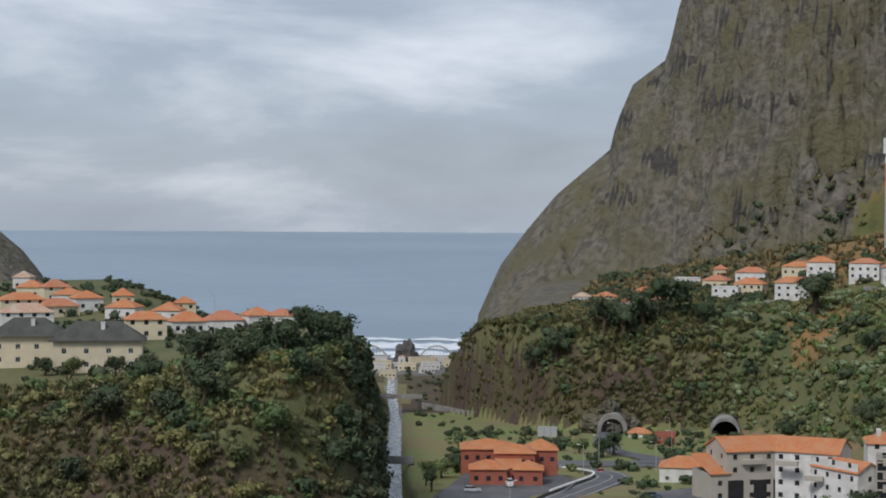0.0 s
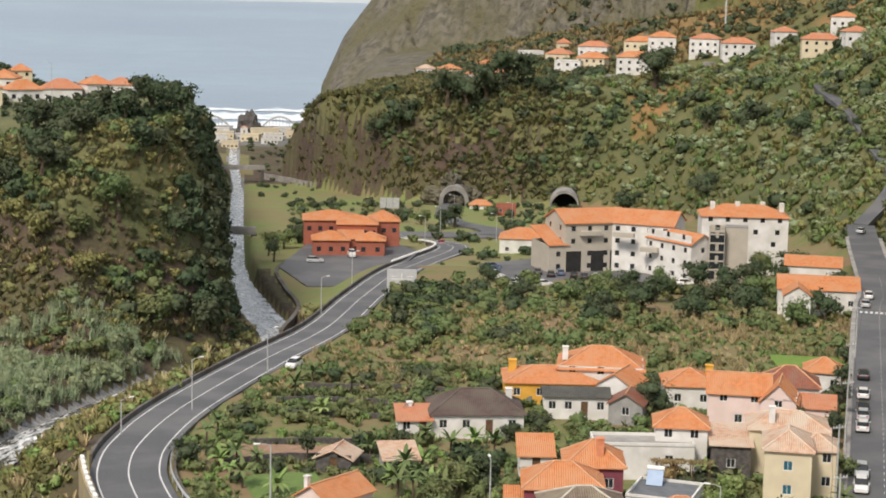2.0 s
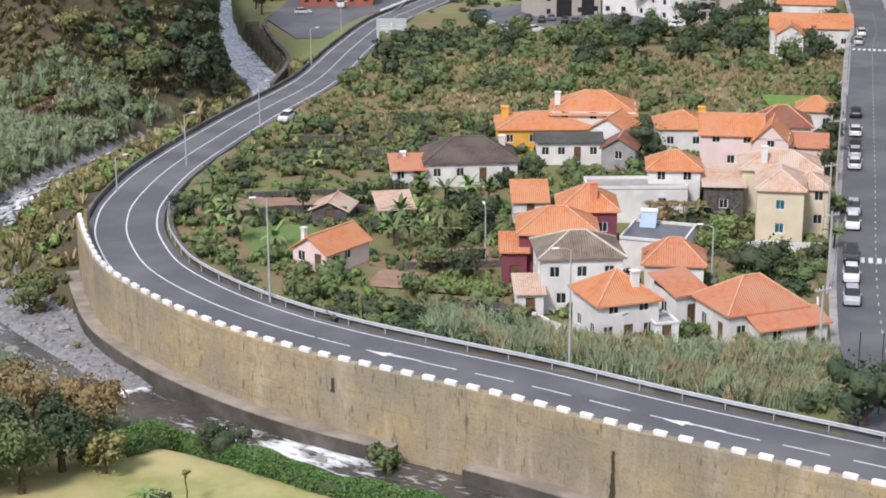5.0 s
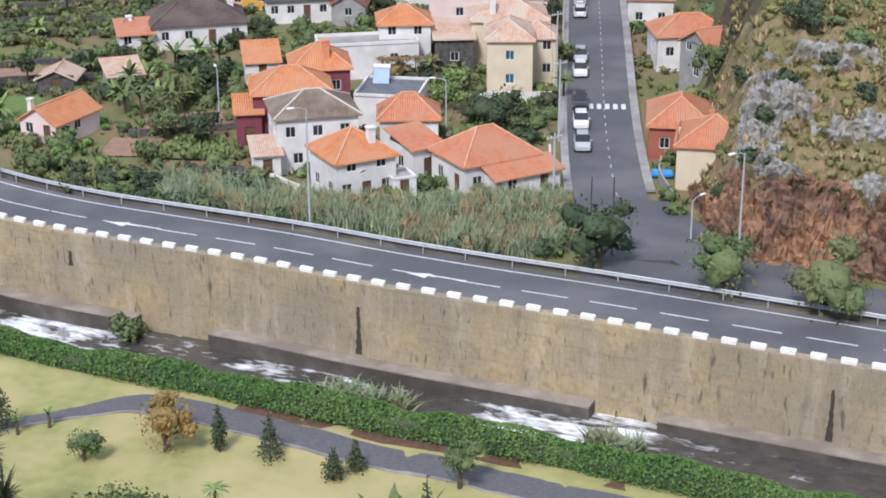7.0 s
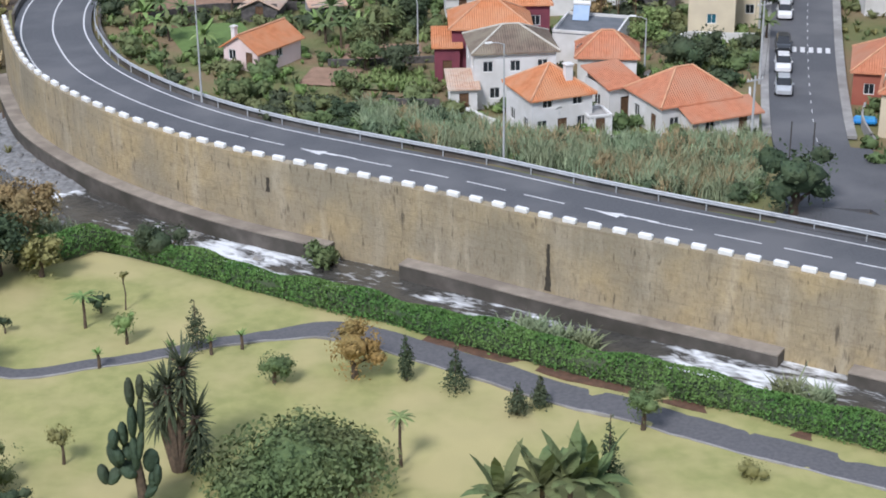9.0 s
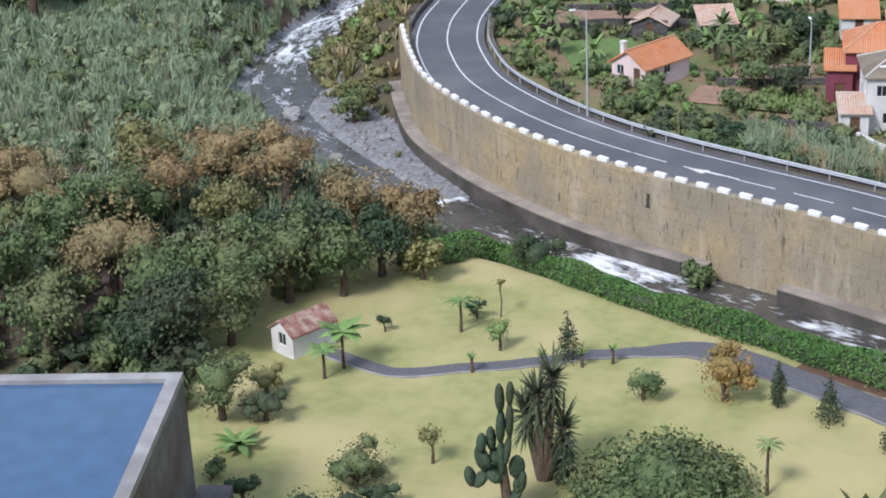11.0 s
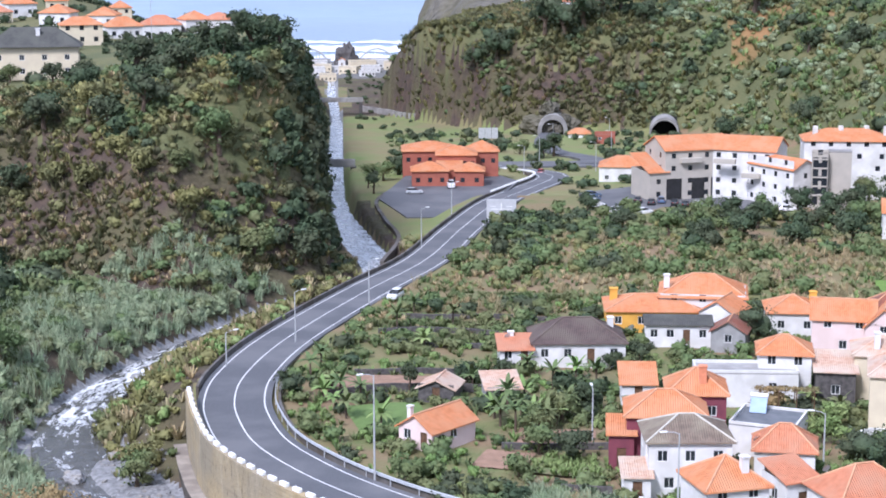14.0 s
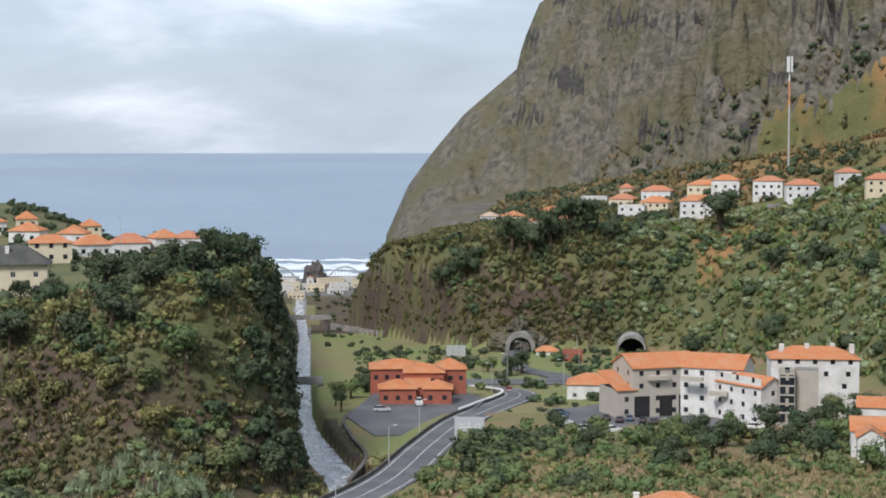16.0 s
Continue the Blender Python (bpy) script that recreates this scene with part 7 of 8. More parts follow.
def cone_tree(label, x, y, high, rad, lm, seed):
    """A small conifer: whorls of leafy twigs round a stem."""
    r = np.random.default_rng(seed)
    root = thing("conifer", label, "conifer", pose(x, y, lie(x, y)))
    part("trunk", tube([(0, 0, -0.2), (0, 0, high)], [0.09, 0.03], 6), M_BARK, root)
    bl = [(r.normal() * 0.06, r.normal() * 0.06, high * t, rad * (1.15 - t) * r.uniform(0.7, 1.15), 1.0) for t in np.linspace(0.15, 0.97, 9)]
    v, f = leaves(r, bl, 800, 0.12, 0.4)
    quick("crown", v, f, lm, root)


for k, (x, y, h, rd) in enumerate([(16.6, 112.7, 4.2, 1.1), (20.5, 108.4, 2.6, 1.1), (22.4, 109.4, 2.6, 0.8), (13.1, 114.6, 4.0, 0.9), (-2.6, 122.5, 4.4, 1.3), (24.8, 97.5, 5.6, 1.0), (-29.8, 138, 5.5, 1.5), (-27.2, 138.4, 5.0, 1.4)]):
    cone_tree("small dark conifer on the lawn" if k < 6 else "dark cypress behind the garden", x, y, h, rd, M_LEAF_DARK, 40 + k)
tree("small orange leaved tree on the lawn", 9.2, 115.6, 2.9, 2.6, M_LEAF_GOLD, 1800, 0.15, 300, z=lie(9.2, 115.6))
tree("small round grey green shrub tree", 3.2, 116.0, 1.8, 1.6, M_LEAF_MID, 800, 0.13, 301)
tree("broad domed dark green bush tree", 3.6, 99.8, 7.2, 1.5, M_LEAF_MID, 14000, 0.24, 302, squash=0.5, nl=26)
tree("sapling with a small open crown", -12.1, 106.4, 1.3, 2.2, M_LEAF_OLIVE, 260, 0.13, 303)
tree("small tree by the hedge", 29.0, 104.6, 2.0, 2.3, M_LEAF_MID, 700, 0.14, 304)
tree("thin sapling on the upper lawn", -8.5, 131.4, 0.7, 3.2, M_LEAF_OLIVE, 60, 0.1, 305)
tree("small tree in a round bed", -8.2, 124.6, 1.4, 1.9, M_LEAF_BRIGHT, 320, 0.13, 306)
tree("dark shrub on the upper lawn", -10.5, 131.0, 1.2, 1.2, M_LEAF_DARK, 320, 0.13, 307)
tree("small dark topiary ball tree", -18.0, 128.2, 0.85, 1.1, M_LEAF_DARK, 240, 0.1, 308)
tree("clipped topiary mushroom tree", -24.7, 100.4, 1.7, 1.7, M_LEAF_DARK, 360, 0.1, 309, squash=0.45)
tree("clipped topiary cloud bush", -25.2, 112.6, 2.3, 1.4, M_LEAF_DARK, 800, 0.11, 310, squash=0.5)
tree("clipped brown green topiary bush", -26.0, 117.0, 2.0, 1.5, M_LEAF_OLIVE, 420, 0.11, 311, squash=0.55)
tree("leafy grey green tree beside the terrace", -28.6, 112.6, 3.4, 3.4, M_LEAF_MID, 1500, 0.17, 312)
tree("rounded bush beside the terrace", -27.6, 104.0, 1.4, 0.9, M_LEAF_MID, 300, 0.12, 313)
tree("dense green shrub on the lawn", -17.2, 103.4, 2.8, 1.7, M_LEAF_MID, 1200, 0.14, 314)
tree("dark shrub beside the garden steps", -15.2, 100.2, 1.8, 1.1, M_LEAF_DARK, 400, 0.13, 315)
tree("large grey green bush in the lower garden", -17.6, 96.0, 4.2, 1.5, M_LEAF_DARK, 2200, 0.16, 316, squash=0.6)
tree("tall bush beside the terrace wall", -24.2, 93.0, 3.4, 1.4, M_LEAF_DARK, 1600, 0.16, 317)
tree("green bush overhanging the hedge", -5.6, 142.6, 3.4, 2.0, M_LEAF_DARK, 1500, 0.16, 318)
tree("low clipped mound on the lawn", 34.7, 96.9, 1.3, 0.6, M_LEAF_OLIVE, 500, 0.09, 319, squash=0.7)
for k, (x, y) in enumerate([(25.2, 122.2), (26.8, 120.9), (28.2, 119.8), (23.8, 123.2), (41.4, 109.2), (43.2, 107.6)]):
    r9 = np.random.default_rng(k)
    rt = thing("willow_bush", "grey green willowy bush on the river bank", "bush", pose(x, y, lie(x, y)))
    v, f = reed_tuft(r9, 170, 2.2)
    quick("stem_clump", v * np.array([1.5, 1.5, 0.9]), f, M_SAGE, rt)

# ---- concrete terrace building beside the garden ----
ter = thing("terrace_building", "dark concrete terrace building with a shallow blue pool", "building", pose(-27.4, 98.6, 38.4, 0, 0, 1.5))
part("wall", box(-16, 0, -30, 0, -2, 11.0), M_DARKCON, ter)
bm = bmesh.new()
add_box(bm, -0.9, 0.02, -30, 0.02, 11.0, 11.5)
add_box(bm, -16, -0.9, -0.9, 0.02, 11.0, 11.5)
part("parapet", bm, M_CONCRETE, ter)
M_POOL = mat("pool_water", (0.06, 0.12, 0.22), (0.05, 0.10, 0.18), 0.6, 0.08, spec=0.5)
part("pool", box(-15.9, -0.95, -29.9, -0.95, 11.0, 11.2), M_POOL, ter, "still blue water")
st = part("lower_terrace", box(0.05, 2.4, -9, 0.6, -2, 2.6), M_DARKCON, ter)
part("step_wall", box(0.05, 3.4, -26, -9.05, -2, 1.4), M_CONCRETE, ter)

# ---- cars ----
M_CARGLASS = mat("car_glass", (0.02, 0.022, 0.025), None, 1.0, 0.06, spec=0.7)
M_LAMPRED = mat("tail_lamp", (0.45, 0.02, 0.02), None, 1.0, 0.3)
M_LAMPCLEAR = mat("head_lamp", (0.75, 0.75, 0.74), None, 1.0, 0.15)


def paint(name, col):
    m = mat(name, col, tuple(v * 0.92 for v in col), 1.0, 0.28, spec=0.5)
    m.node_tree.nodes["Principled BSDF"].inputs["Coat Weight"].default_value = 0.5
    return m


PAINT = {"white": paint("white_car_paint", (0.78, 0.78, 0.78)), "silver": paint("silver_car_paint", (0.45, 0.47, 0.49)), "black": paint("black_car_paint", (0.025, 0.027, 0.03)),
         "blue": paint("blue_grey_car_paint", (0.10, 0.15, 0.24)), "red": paint("red_car_paint", (0.45, 0.03, 0.03))}


def loft(sections):
    """A body through cross sections (x, half width, z low, z high, half width at the top)."""
    bm = bmesh.new()
    rings = []
    for x, w, z0, z1, wt in sections:
        rings.append([bm.verts.new(p) for p in ((x, -w * 0.96, z0), (x, -w, (z0 + z1) / 2), (x, -wt, z1), (x, wt, z1), (x, w, (z0 + z1) / 2), (x, w * 0.96, z0))])
    for a, b in zip(rings, rings[1:]):
        for j in range(6):
            bm.faces.new((a[j], b[j], b[(j + 1) % 6], a[(j + 1) % 6]))
    bm.faces.new(rings[0])
    bm.faces.new(rings[-1][::-1])
    bmesh.ops.recalc_face_normals(bm, faces=bm.faces)
    return bm


def car(colour, van=False):
    root = thing("car", f"{colour} {'delivery van' if van else 'hatchback car'} parked on asphalt", "van" if van else "car")
    h = 0.55 if van else 0.0
    part("body", loft([(-2.1, 0.72, 0.35, 0.75, 0.66), (-2.0, 0.84, 0.25, 0.92 + h, 0.76), (-1.0, 0.88, 0.22, 0.95 + h, 0.80), (0.6, 0.88, 0.22, 0.93 + h * 0.6, 0.80), (1.6, 0.86, 0.22, 0.84, 0.74), (2.05, 0.76, 0.28, 0.68, 0.62)]), PAINT[colour], root)
    part("cabin", loft([(-1.95, 0.74, 0.88 + h, 0.94 + h, 0.70), (-1.55, 0.76, 0.9 + h, 1.38 + h, 0.60), (0.1, 0.76, 0.9 + h, 1.42 + h, 0.60), (1.0, 0.74, 0.86, 0.92 + h * 0.3, 0.68)]), M_CARGLASS, root, "dark tinted glass")
    part("roof", box(-1.5, 0.12, -0.59, 0.59, 1.385 + h, 1.46 + h, 0.03), PAINT[colour], root)
    for x in (-1.28, 1.3):
        for y in (-0.80, 0.80):
            ty = part("tyre", tube([(0, -0.1, 0), (0, 0.1, 0)], 0.31, 14), M_RUBBER, root)
            ty.matrix_basis = pose(x, y, 0.31)
            part("rim", tube([(0, -0.11, 0), (0, 0.11, 0)], 0.19, 10), M_STEEL, ty)
    for y in (-0.56, 0.56):
        part("headlight", box(1.93, 2.04, y - 0.15, y + 0.15, 0.55, 0.68), M_LAMPCLEAR, root)
        part("tail_light", box(-2.1, -2.0, y - 0.12, y + 0.12, 0.68, 0.85), M_LAMPRED, root)
        part("mirror", box(0.55, 0.72, y * 1.62 - 0.08, y * 1.62 + 0.08, 0.9 + h * 0.5, 1.02 + h * 0.5, 0.02), PAINT[colour], root)
    return root


CARS = {}


def park(colour, x, y, yaw, van=False, z=None):
    zz = lie(x, y) if z is None else z
    m = pose(x, y, zz, 0, 0, yaw)
    if (colour, van) in CARS:
        return copy_thing(CARS[(colour, van)], m)
    CARS[(colour, van)] = car(colour, van)
    CARS[(colour, van)].matrix_basis = m
    return CARS[(colour, van)]


for col, y in (("silver", 158.6), ("white", 165.8), ("black", 172.6), ("white", 185.0), ("silver", 191.0), ("white", 212.5), ("silver", 218.6), ("black", 222.9), ("white", 231.0), ("black", 243.0), ("silver", 303.0), ("white", 312.0)):
    xs = np.interp(y, STREET[:, 1], STREET[:, 0])
    park(col, xs - 2.15, y, 252 if y < 200 else 71, z=45.04)
for col, x, y, yaw, zz in (("black", 57.9, 383.2, 80, 37.75), ("black", 60.4, 380.0, 80, 37.75), ("blue", 63.0, 382.4, 85, 37.75), ("black", 65.6, 378.9, 80, 37.75), ("black", 67.6, 377.0, 80, 37.75), ("white", 70.2, 376.4, 80, 37.75),
                           ("white", 51.4, 368.9, 30, 37.75), ("white", 53.9, 367.6, 10, 37.75), ("white", 56.8, 367.0, 20, 37.75), ("silver", 54.7, 379.6, 80, 37.75), ("blue", 48.4, 391.5, 20, 37.75), ("blue", 47.6, 386.0, 20, 37.75), ("white", 89.0, 368.9, 0, 37.75),
                           ("silver", 7.4, 407.9, 0, 36.3), ("white", -79.6, 365.9, 20, None), ("silver", -71.0, 362.1, 10, None), ("silver", 141.0, 405.0, 60, 44.9), ("red", 43.1, 463.5, 80, None)):
    park(col, x, y, yaw, z=zz)
park("white", 16.5, 417.0, 95, True, 36.3)
park("white", 47.5, 377.0, 20, True, 37.75)
park("white", 1.6, 262.0, 250, z=42.5)


# ---- lamps, poles, wires ----
def street_lamp(x, y, z, high, yaw, double=False, name="street_lamp"):
    root = thing(name, "tall grey steel street lamp with a curved arm", "street lamp", pose(x, y, z, 0, 0, yaw), "street lamps")
    part("pole", tube([(0, 0, -0.8), (0, 0, high * 0.5), (0, 0, high)], [0.11, 0.09, 0.06], 8), M_POLE, root)
    for s in ((1, -1) if double else (1,)):
        part("arm", tube([(0, 0, high - 0.1), (0.5 * s, 0, high + 0.15), (1.2 * s, 0, high + 0.2)], 0.04, 6), M_POLE, root)
        hd = part("head", box(-0.35, 0.35, -0.14, 0.14, -0.06, 0.1, 0.05), M_WHITE, root)
        hd.matrix_basis = pose(1.45 * s, 0, high + 0.2)
    return root


for x, y, h, yaw, db in ((56.9, 119.6, 12.0, 200, False), (25.6, 142.9, 11.5, 190, False), (-1.2, 165.6, 11.0, 200, False), (22.6, 179.8, 5.3, 90, False), (57.8, 131.4, 3.8, 30, False), (45.8, 170.5, 5.0, 160, False)):
    street_lamp(x, y, 44.8, h, yaw, db)
for x, y, h in ((-2.4, 254.0, 7.5), (-12.4, 230.4, 7.5), (-20.6, 215.8, 5.0), (7.0, 318.0, 7.5), (14.5, 362.0, 7.5), (38.0, 458.0, 8.0), (59, 470, 8.0), (46, 500, 8.0), (70, 520, 8.0), (56, 560, 8.0), (80, 600, 8.0)):
    street_lamp(x, y, lie(x, y), h, 180 if x > 20 else 30)
street_lamp(-60.3, 452.0, lie(-60.3, 452.0), 11.0, 180)


def utility_pole(x, y, high, dark=False):
    root = thing("utility_pole", "dark iron stake beside the street" if dark else "grey concrete utility pole with crossarms", "pole", pose(x, y, 44.8, 0, 0, 20), "" if dark else "utility poles")
    part("pole", tube([(0, 0, -0.5), (0, 0, high)], [0.16, 0.09] if not dark else [0.07, 0.06], 8), M_POLEDARK if dark else M_POLE, root)
    if not dark:
        part("crossarm", box(-0.9, 0.9, -0.06, 0.06, high - 0.45, high - 0.33), M_POLE, root)
        for k in (-0.8, -0.4, 0.4, 0.8):
            part("insulator", tube([(k, 0, high - 0.33), (k, 0, high - 0.15)], 0.04, 6), M_WHITE, root)


POLES = [(49.0, 143.6, 7.0), (56.0, 162.8, 8.5), (62.5, 183.0, 8.5), (71.0, 205.5, 8.5), (79.4, 229.5, 8.5), (90.0, 258.0, 8.5)]
for x, y, h in POLES:
    utility_pole(x, y, h)
utility_pole(49.6, 129.4, 7.4, True)
utility_pole(51.4, 139.8, 3.8, True)
for a, b in zip(POLES, POLES[1:]):
    for s in (-0.8, 0.8):
        pts = [(a[0] + (b[0] - a[0]) * t + s, a[1] + (b[1] - a[1]) * t, 44.8 + a[2] - 0.15 + (b[2] - a[2]) * t - 1.0 * 4 * t * (1 - t)) for t in np.linspace(0, 1, 9)]
        tagged(part("power_line", tube(pts, 0.018, 4), M_POLEDARK), "thin dark overhead power line between poles", "cable")

# ---- quarried rock, boulders, stones ----
def boulder(label, x, y, z, rx, ry, rz, material, seed, name="boulder", rough=0.28):
    bm = bmesh.new()
    bmesh.ops.create_icosphere(bm, subdivisions=4, radius=1.0)
    off = Vector((seed * 7.3, seed * 3.1, seed * 1.7))
    for v in bm.verts:
        k = noise.fractal(v.co * 1.4 + off, 0.9, 2.1, 5) * rough * 1.3 + noise.cell(v.co * 2.6 + off) * rough * 0.35
        v.co = Vector((v.co.x * rx, v.co.y * ry, v.co.z * rz)) * (1 + k)
    ob = part(name, bm, material)
    ob.matrix_basis = pose(x, y, z, 0, 0, seed * 47 % 360)
    return tagged(ob, label, "rock")


def rock_face():
    """The quarried bank beside the lane: broken red rock below, grey rock heads and dry turf above."""
    az = np.radians(np.arange(23.5, 38.0, 0.075))
    q = np.concatenate([np.arange(-0.6, 5.0, 0.16), np.arange(5.0, 34, 0.32)])
    toe = np.interp(np.degrees(az), [23.4, 24.2, 26, 30.4, 34, 45], [160, 147, 139, 137.5, 134, 125])
    d = toe[:, None] + q[None]
    x, y = d * np.sin(az)[:, None], d * np.cos(az)[:, None]
    z = height(x.ravel(), y.ravel()).reshape(x.shape)
    head = ease((rumple(x, y, 19, 6) + 0.25) * 2.5) * ease((q[None] - 3.0) / 2) * ease((30 - q[None]) / 5) * ease((np.degrees(az)[:, None] - 24.4) / 1.5)
    low = ease((5.6 - q[None]) / 1.5)
    n, m = x.shape
    pts = []
    for i in range(n):
        for j in range(m):
            p = Vector((x[i, j], y[i, j], z[i, j]))
            big = noise.voronoi(Vector((p.x * 0.34, p.y * 0.34, p.z * 0.5 + p.x * 0.12)))[0]
            fine = noise.voronoi(Vector((p.x * 0.8, p.y * 0.8, p.z * 1.1)))[0]
            k = max(low[0, j], head[i, j])
            out = k * (1.5 * (0.62 - big[0]) * (1.0 + 0.8 * head[i, j]) + 0.55 * (0.5 - fine[0]) + 0.25 * noise.noise(p * 2.3) + 1.5 * min(big[1] - big[0], 0.3) + 1.8 * min(fine[1] - fine[0], 0.3)) + 0.6 * head[i, j]
            out *= float(ease((q[j] + 0.6) / 1.2))
            rad = p.xy.normalized()
            pts.append((p.x - rad.x * out * 0.75, p.y - rad.y * out * 0.75, p.z + out * 0.6 + 0.05))
    fs = [(i * m + j, (i + 1) * m + j, (i + 1) * m + j + 1, i * m + j + 1) for i in range(n - 1) for j in range(m - 1)]
    ob = part("rock_face", (pts, fs), M_REDROCK)
    ob.data.materials.append(M_GREYROCK)
    ob.data.materials.append(M_TURF)
    idx = []
    for i in range(n - 1):
        for j in range(m - 1):
            edge = 4.6 + 1.3 * math.sin(i * 0.13) + 0.8 * math.sin(i * 0.37)
            idx.append(1 if head[i, j] > 0.45 and q[j] > edge - 1.0 else (0 if q[j] < edge else 2))
    ob.data.polygons.foreach_set("material_index", idx)
    return tagged(ob, "broken red brown rock face with grey rock heads above", "rock face", kind="structure")


M_TURF = mat("dry_turf", (0.20, 0.165, 0.08), (0.14, 0.13, 0.055), 0.6, 0.95, 0.15, 2.5, c=(0.24, 0.18, 0.10), big=0.2)
rock_face()
net = part("rock_net", box(-3, 3, -0.15, 0.15, -0.5, 6.2, 0.03), mat("slate_blue_panel", (0.045, 0.06, 0.09), (0.03, 0.04, 0.06), 2.0, 0.7, 0.03, 4))
net.matrix_basis = pose(73.4, 116.6 + 1.2, 45.0, -8, 0, -24)
tagged(net, "dark slate blue panel against the rock", "retaining panel")

S = field(5200, -14, 6, 140, 260, lambda x, y: (nearest(x, y, RIVER[::2])[0] < 10) & (x < np.interp(y, EDGE_Y, EDGE_X) - 1.6), clear=False)
gravel = (S[:, 1] > 160) & (S[:, 1] < 215)
S = S[gravel | (rng.uniform(size=len(S)) < 0.18)]
bmx = bmesh.new()
bmesh.ops.create_cube(bmx, size=1.0)
bmesh.ops.bevel(bmx, geom=bmx.edges[:], offset=0.28, segments=1, affect="EDGES")
bmesh.ops.triangulate(bmx, faces=[f for f in bmx.faces if len(f.verts) > 4])
tv = np.array([v.co for v in bmx.verts])
tf = np.array([[v.index for v in f.verts] + ([f.verts[-1].index] if len(f.verts) == 3 else []) for f in bmx.faces])
quad_only = tf[[len(set(q)) == 4 for q in tf.tolist()]]
tv = tv * np.array([1.0, 0.75, 0.5]) + np.random.default_rng(2).normal(size=tv.shape) * 0.05
bmx.free()
v, f = scatter((tv, quad_only), S, rng.uniform(0.2, 0.85, len(S)) ** 1.3)
M_STONE = mat("river_boulder_grey", (0.33, 0.33, 0.33), (0.20, 0.20, 0.205), 1.2, 0.85, 0.03, 6, c=(0.26, 0.24, 0.21), big=0.5)
tagged(quick("river_stones", v, f, M_STONE), "grey rounded river stones and gravel", "stones", kind="stuff")
for k, (x, y, r0) in enumerate([(-36.2, 191.5, 1.5), (-29, 176.5, 0.8), (-24, 181, 0.7), (-33, 200, 0.9), (3.0, 142.5, 0.6), (-2.6, 149.2, 0.7), (-30, 232, 1.0), (-36, 240, 0.9)]):
    boulder("large grey boulder in the river", x, y, lie(x, y) + r0 * 0.4, r0, r0 * 0.8, r0 * 0.6, M_STONE, 60 + k, "boulder", 0.2)
# the wall's drains and damp runs
M_DAMP = mat("damp_stain", (0.045, 0.04, 0.032), (0.07, 0.06, 0.045), 3.0, 0.6)
for wx in (26.9, 57.2, 4.5):
    j = int(np.argmin(np.abs(WALL[:, 0] - wx)))
    f0 = offsets(WALL, -0.02)[j]
    t = WALL[j + 1] - WALL[j]
    tall = 4.3 if wx > 10 else 1.4
    zs = np.linspace(0, tall, 26)
    wl_ = [0.14 + 0.13 * noise.noise(Vector((wx, q * 2.1, 0))) + 0.16 * (1 - q / tall) ** 2 for q in zs]
    wr_ = [0.14 + 0.13 * noise.noise(Vector((wx, q * 2.3, 9))) + 0.22 * (1 - q / tall) ** 3 for q in zs]
    vs = [(-a, 0.0, q) for a, q in zip(wl_, zs)] + [(b, 0.0, q) for b, q in zip(wr_, zs)] + [(-a, 0.03, q) for a, q in zip(wl_, zs)] + [(b, 0.03, q) for b, q in zip(wr_, zs)]
    fs = [(i + a, i + 1 + a, i + 1 + b, i + b) for i in range(25) for a, b in ((0, 26), (52, 0), (26, 78), (78, 52))]
    root = part("drain_stain", (vs, fs), M_DAMP)
    root.matrix_basis = pose(f0[0], f0[1], 39.2 if wx > 10 else 42.5, 0, 0, math.degrees(math.atan2(t[1], t[0])))
    tagged(root, "black damp run below a wall drain", "stain", kind="structure")

# ---- allotments: bananas, earth plots, low walls ----
for k, (x, y) in enumerate([(5.3, 226), (-4.6, 190.6), (14.2, 193.0), (16.6, 197.6), (10.6, 203.5), (1.7, 238), (-6.6, 204), (-8.4, 217), (20.5, 202.3), (-0.6, 188), (4.3, 249), (9.8, 240), (-6, 194), (-3, 198), (14.5, 184.5), (16.5, 186.5), (18.0, 184.8), (15.5, 188.5), (19.5, 187.5), (13.0, 187), (21.0, 190), (-7.5, 199), (-5.5, 201), (26, 204), (24, 208), (18, 210), (-9.5, 210), (12.5, 190), (52, 187.5), (61.2, 176.5), (49.5, 192)]):
    palm("banana plant with broad drooping leaves", x, y, 1.5 + 0.5 * (k % 3), 8, 1.9, 0.3, 0.9, 0.85, M_LEAF_MID if k % 3 else M_LEAF_BRIGHT, 0.13, 70 + k, "banana_plant", category="banana plant")


def plot(label, x, y, w, d, rot, material, rows=0):
    z = lie(x, y) + 0.22
    bm = bmesh.new()
    n1, n2 = 14, 10
    vv = [[bm.verts.new(((a / n1 - 0.5) * w, (b / n2 - 0.5) * d, 0.06 * noise.noise(Vector((a, b, x))) + (0.10 * math.cos(b / n2 * rows * 6.28) if rows else 0))) for b in range(n2 + 1)] for a in range(n1 + 1)]
    for a in range(n1):
        for b in range(n2):
            bm.faces.new((vv[a][b], vv[a + 1][b], vv[a + 1][b + 1], vv[a][b + 1]))
    ob = part("soil", bm, material)
    ob.matrix_basis = pose(x, y, z, 0, 0, rot)
    return tagged(ob, label, "garden plot", kind="structure")


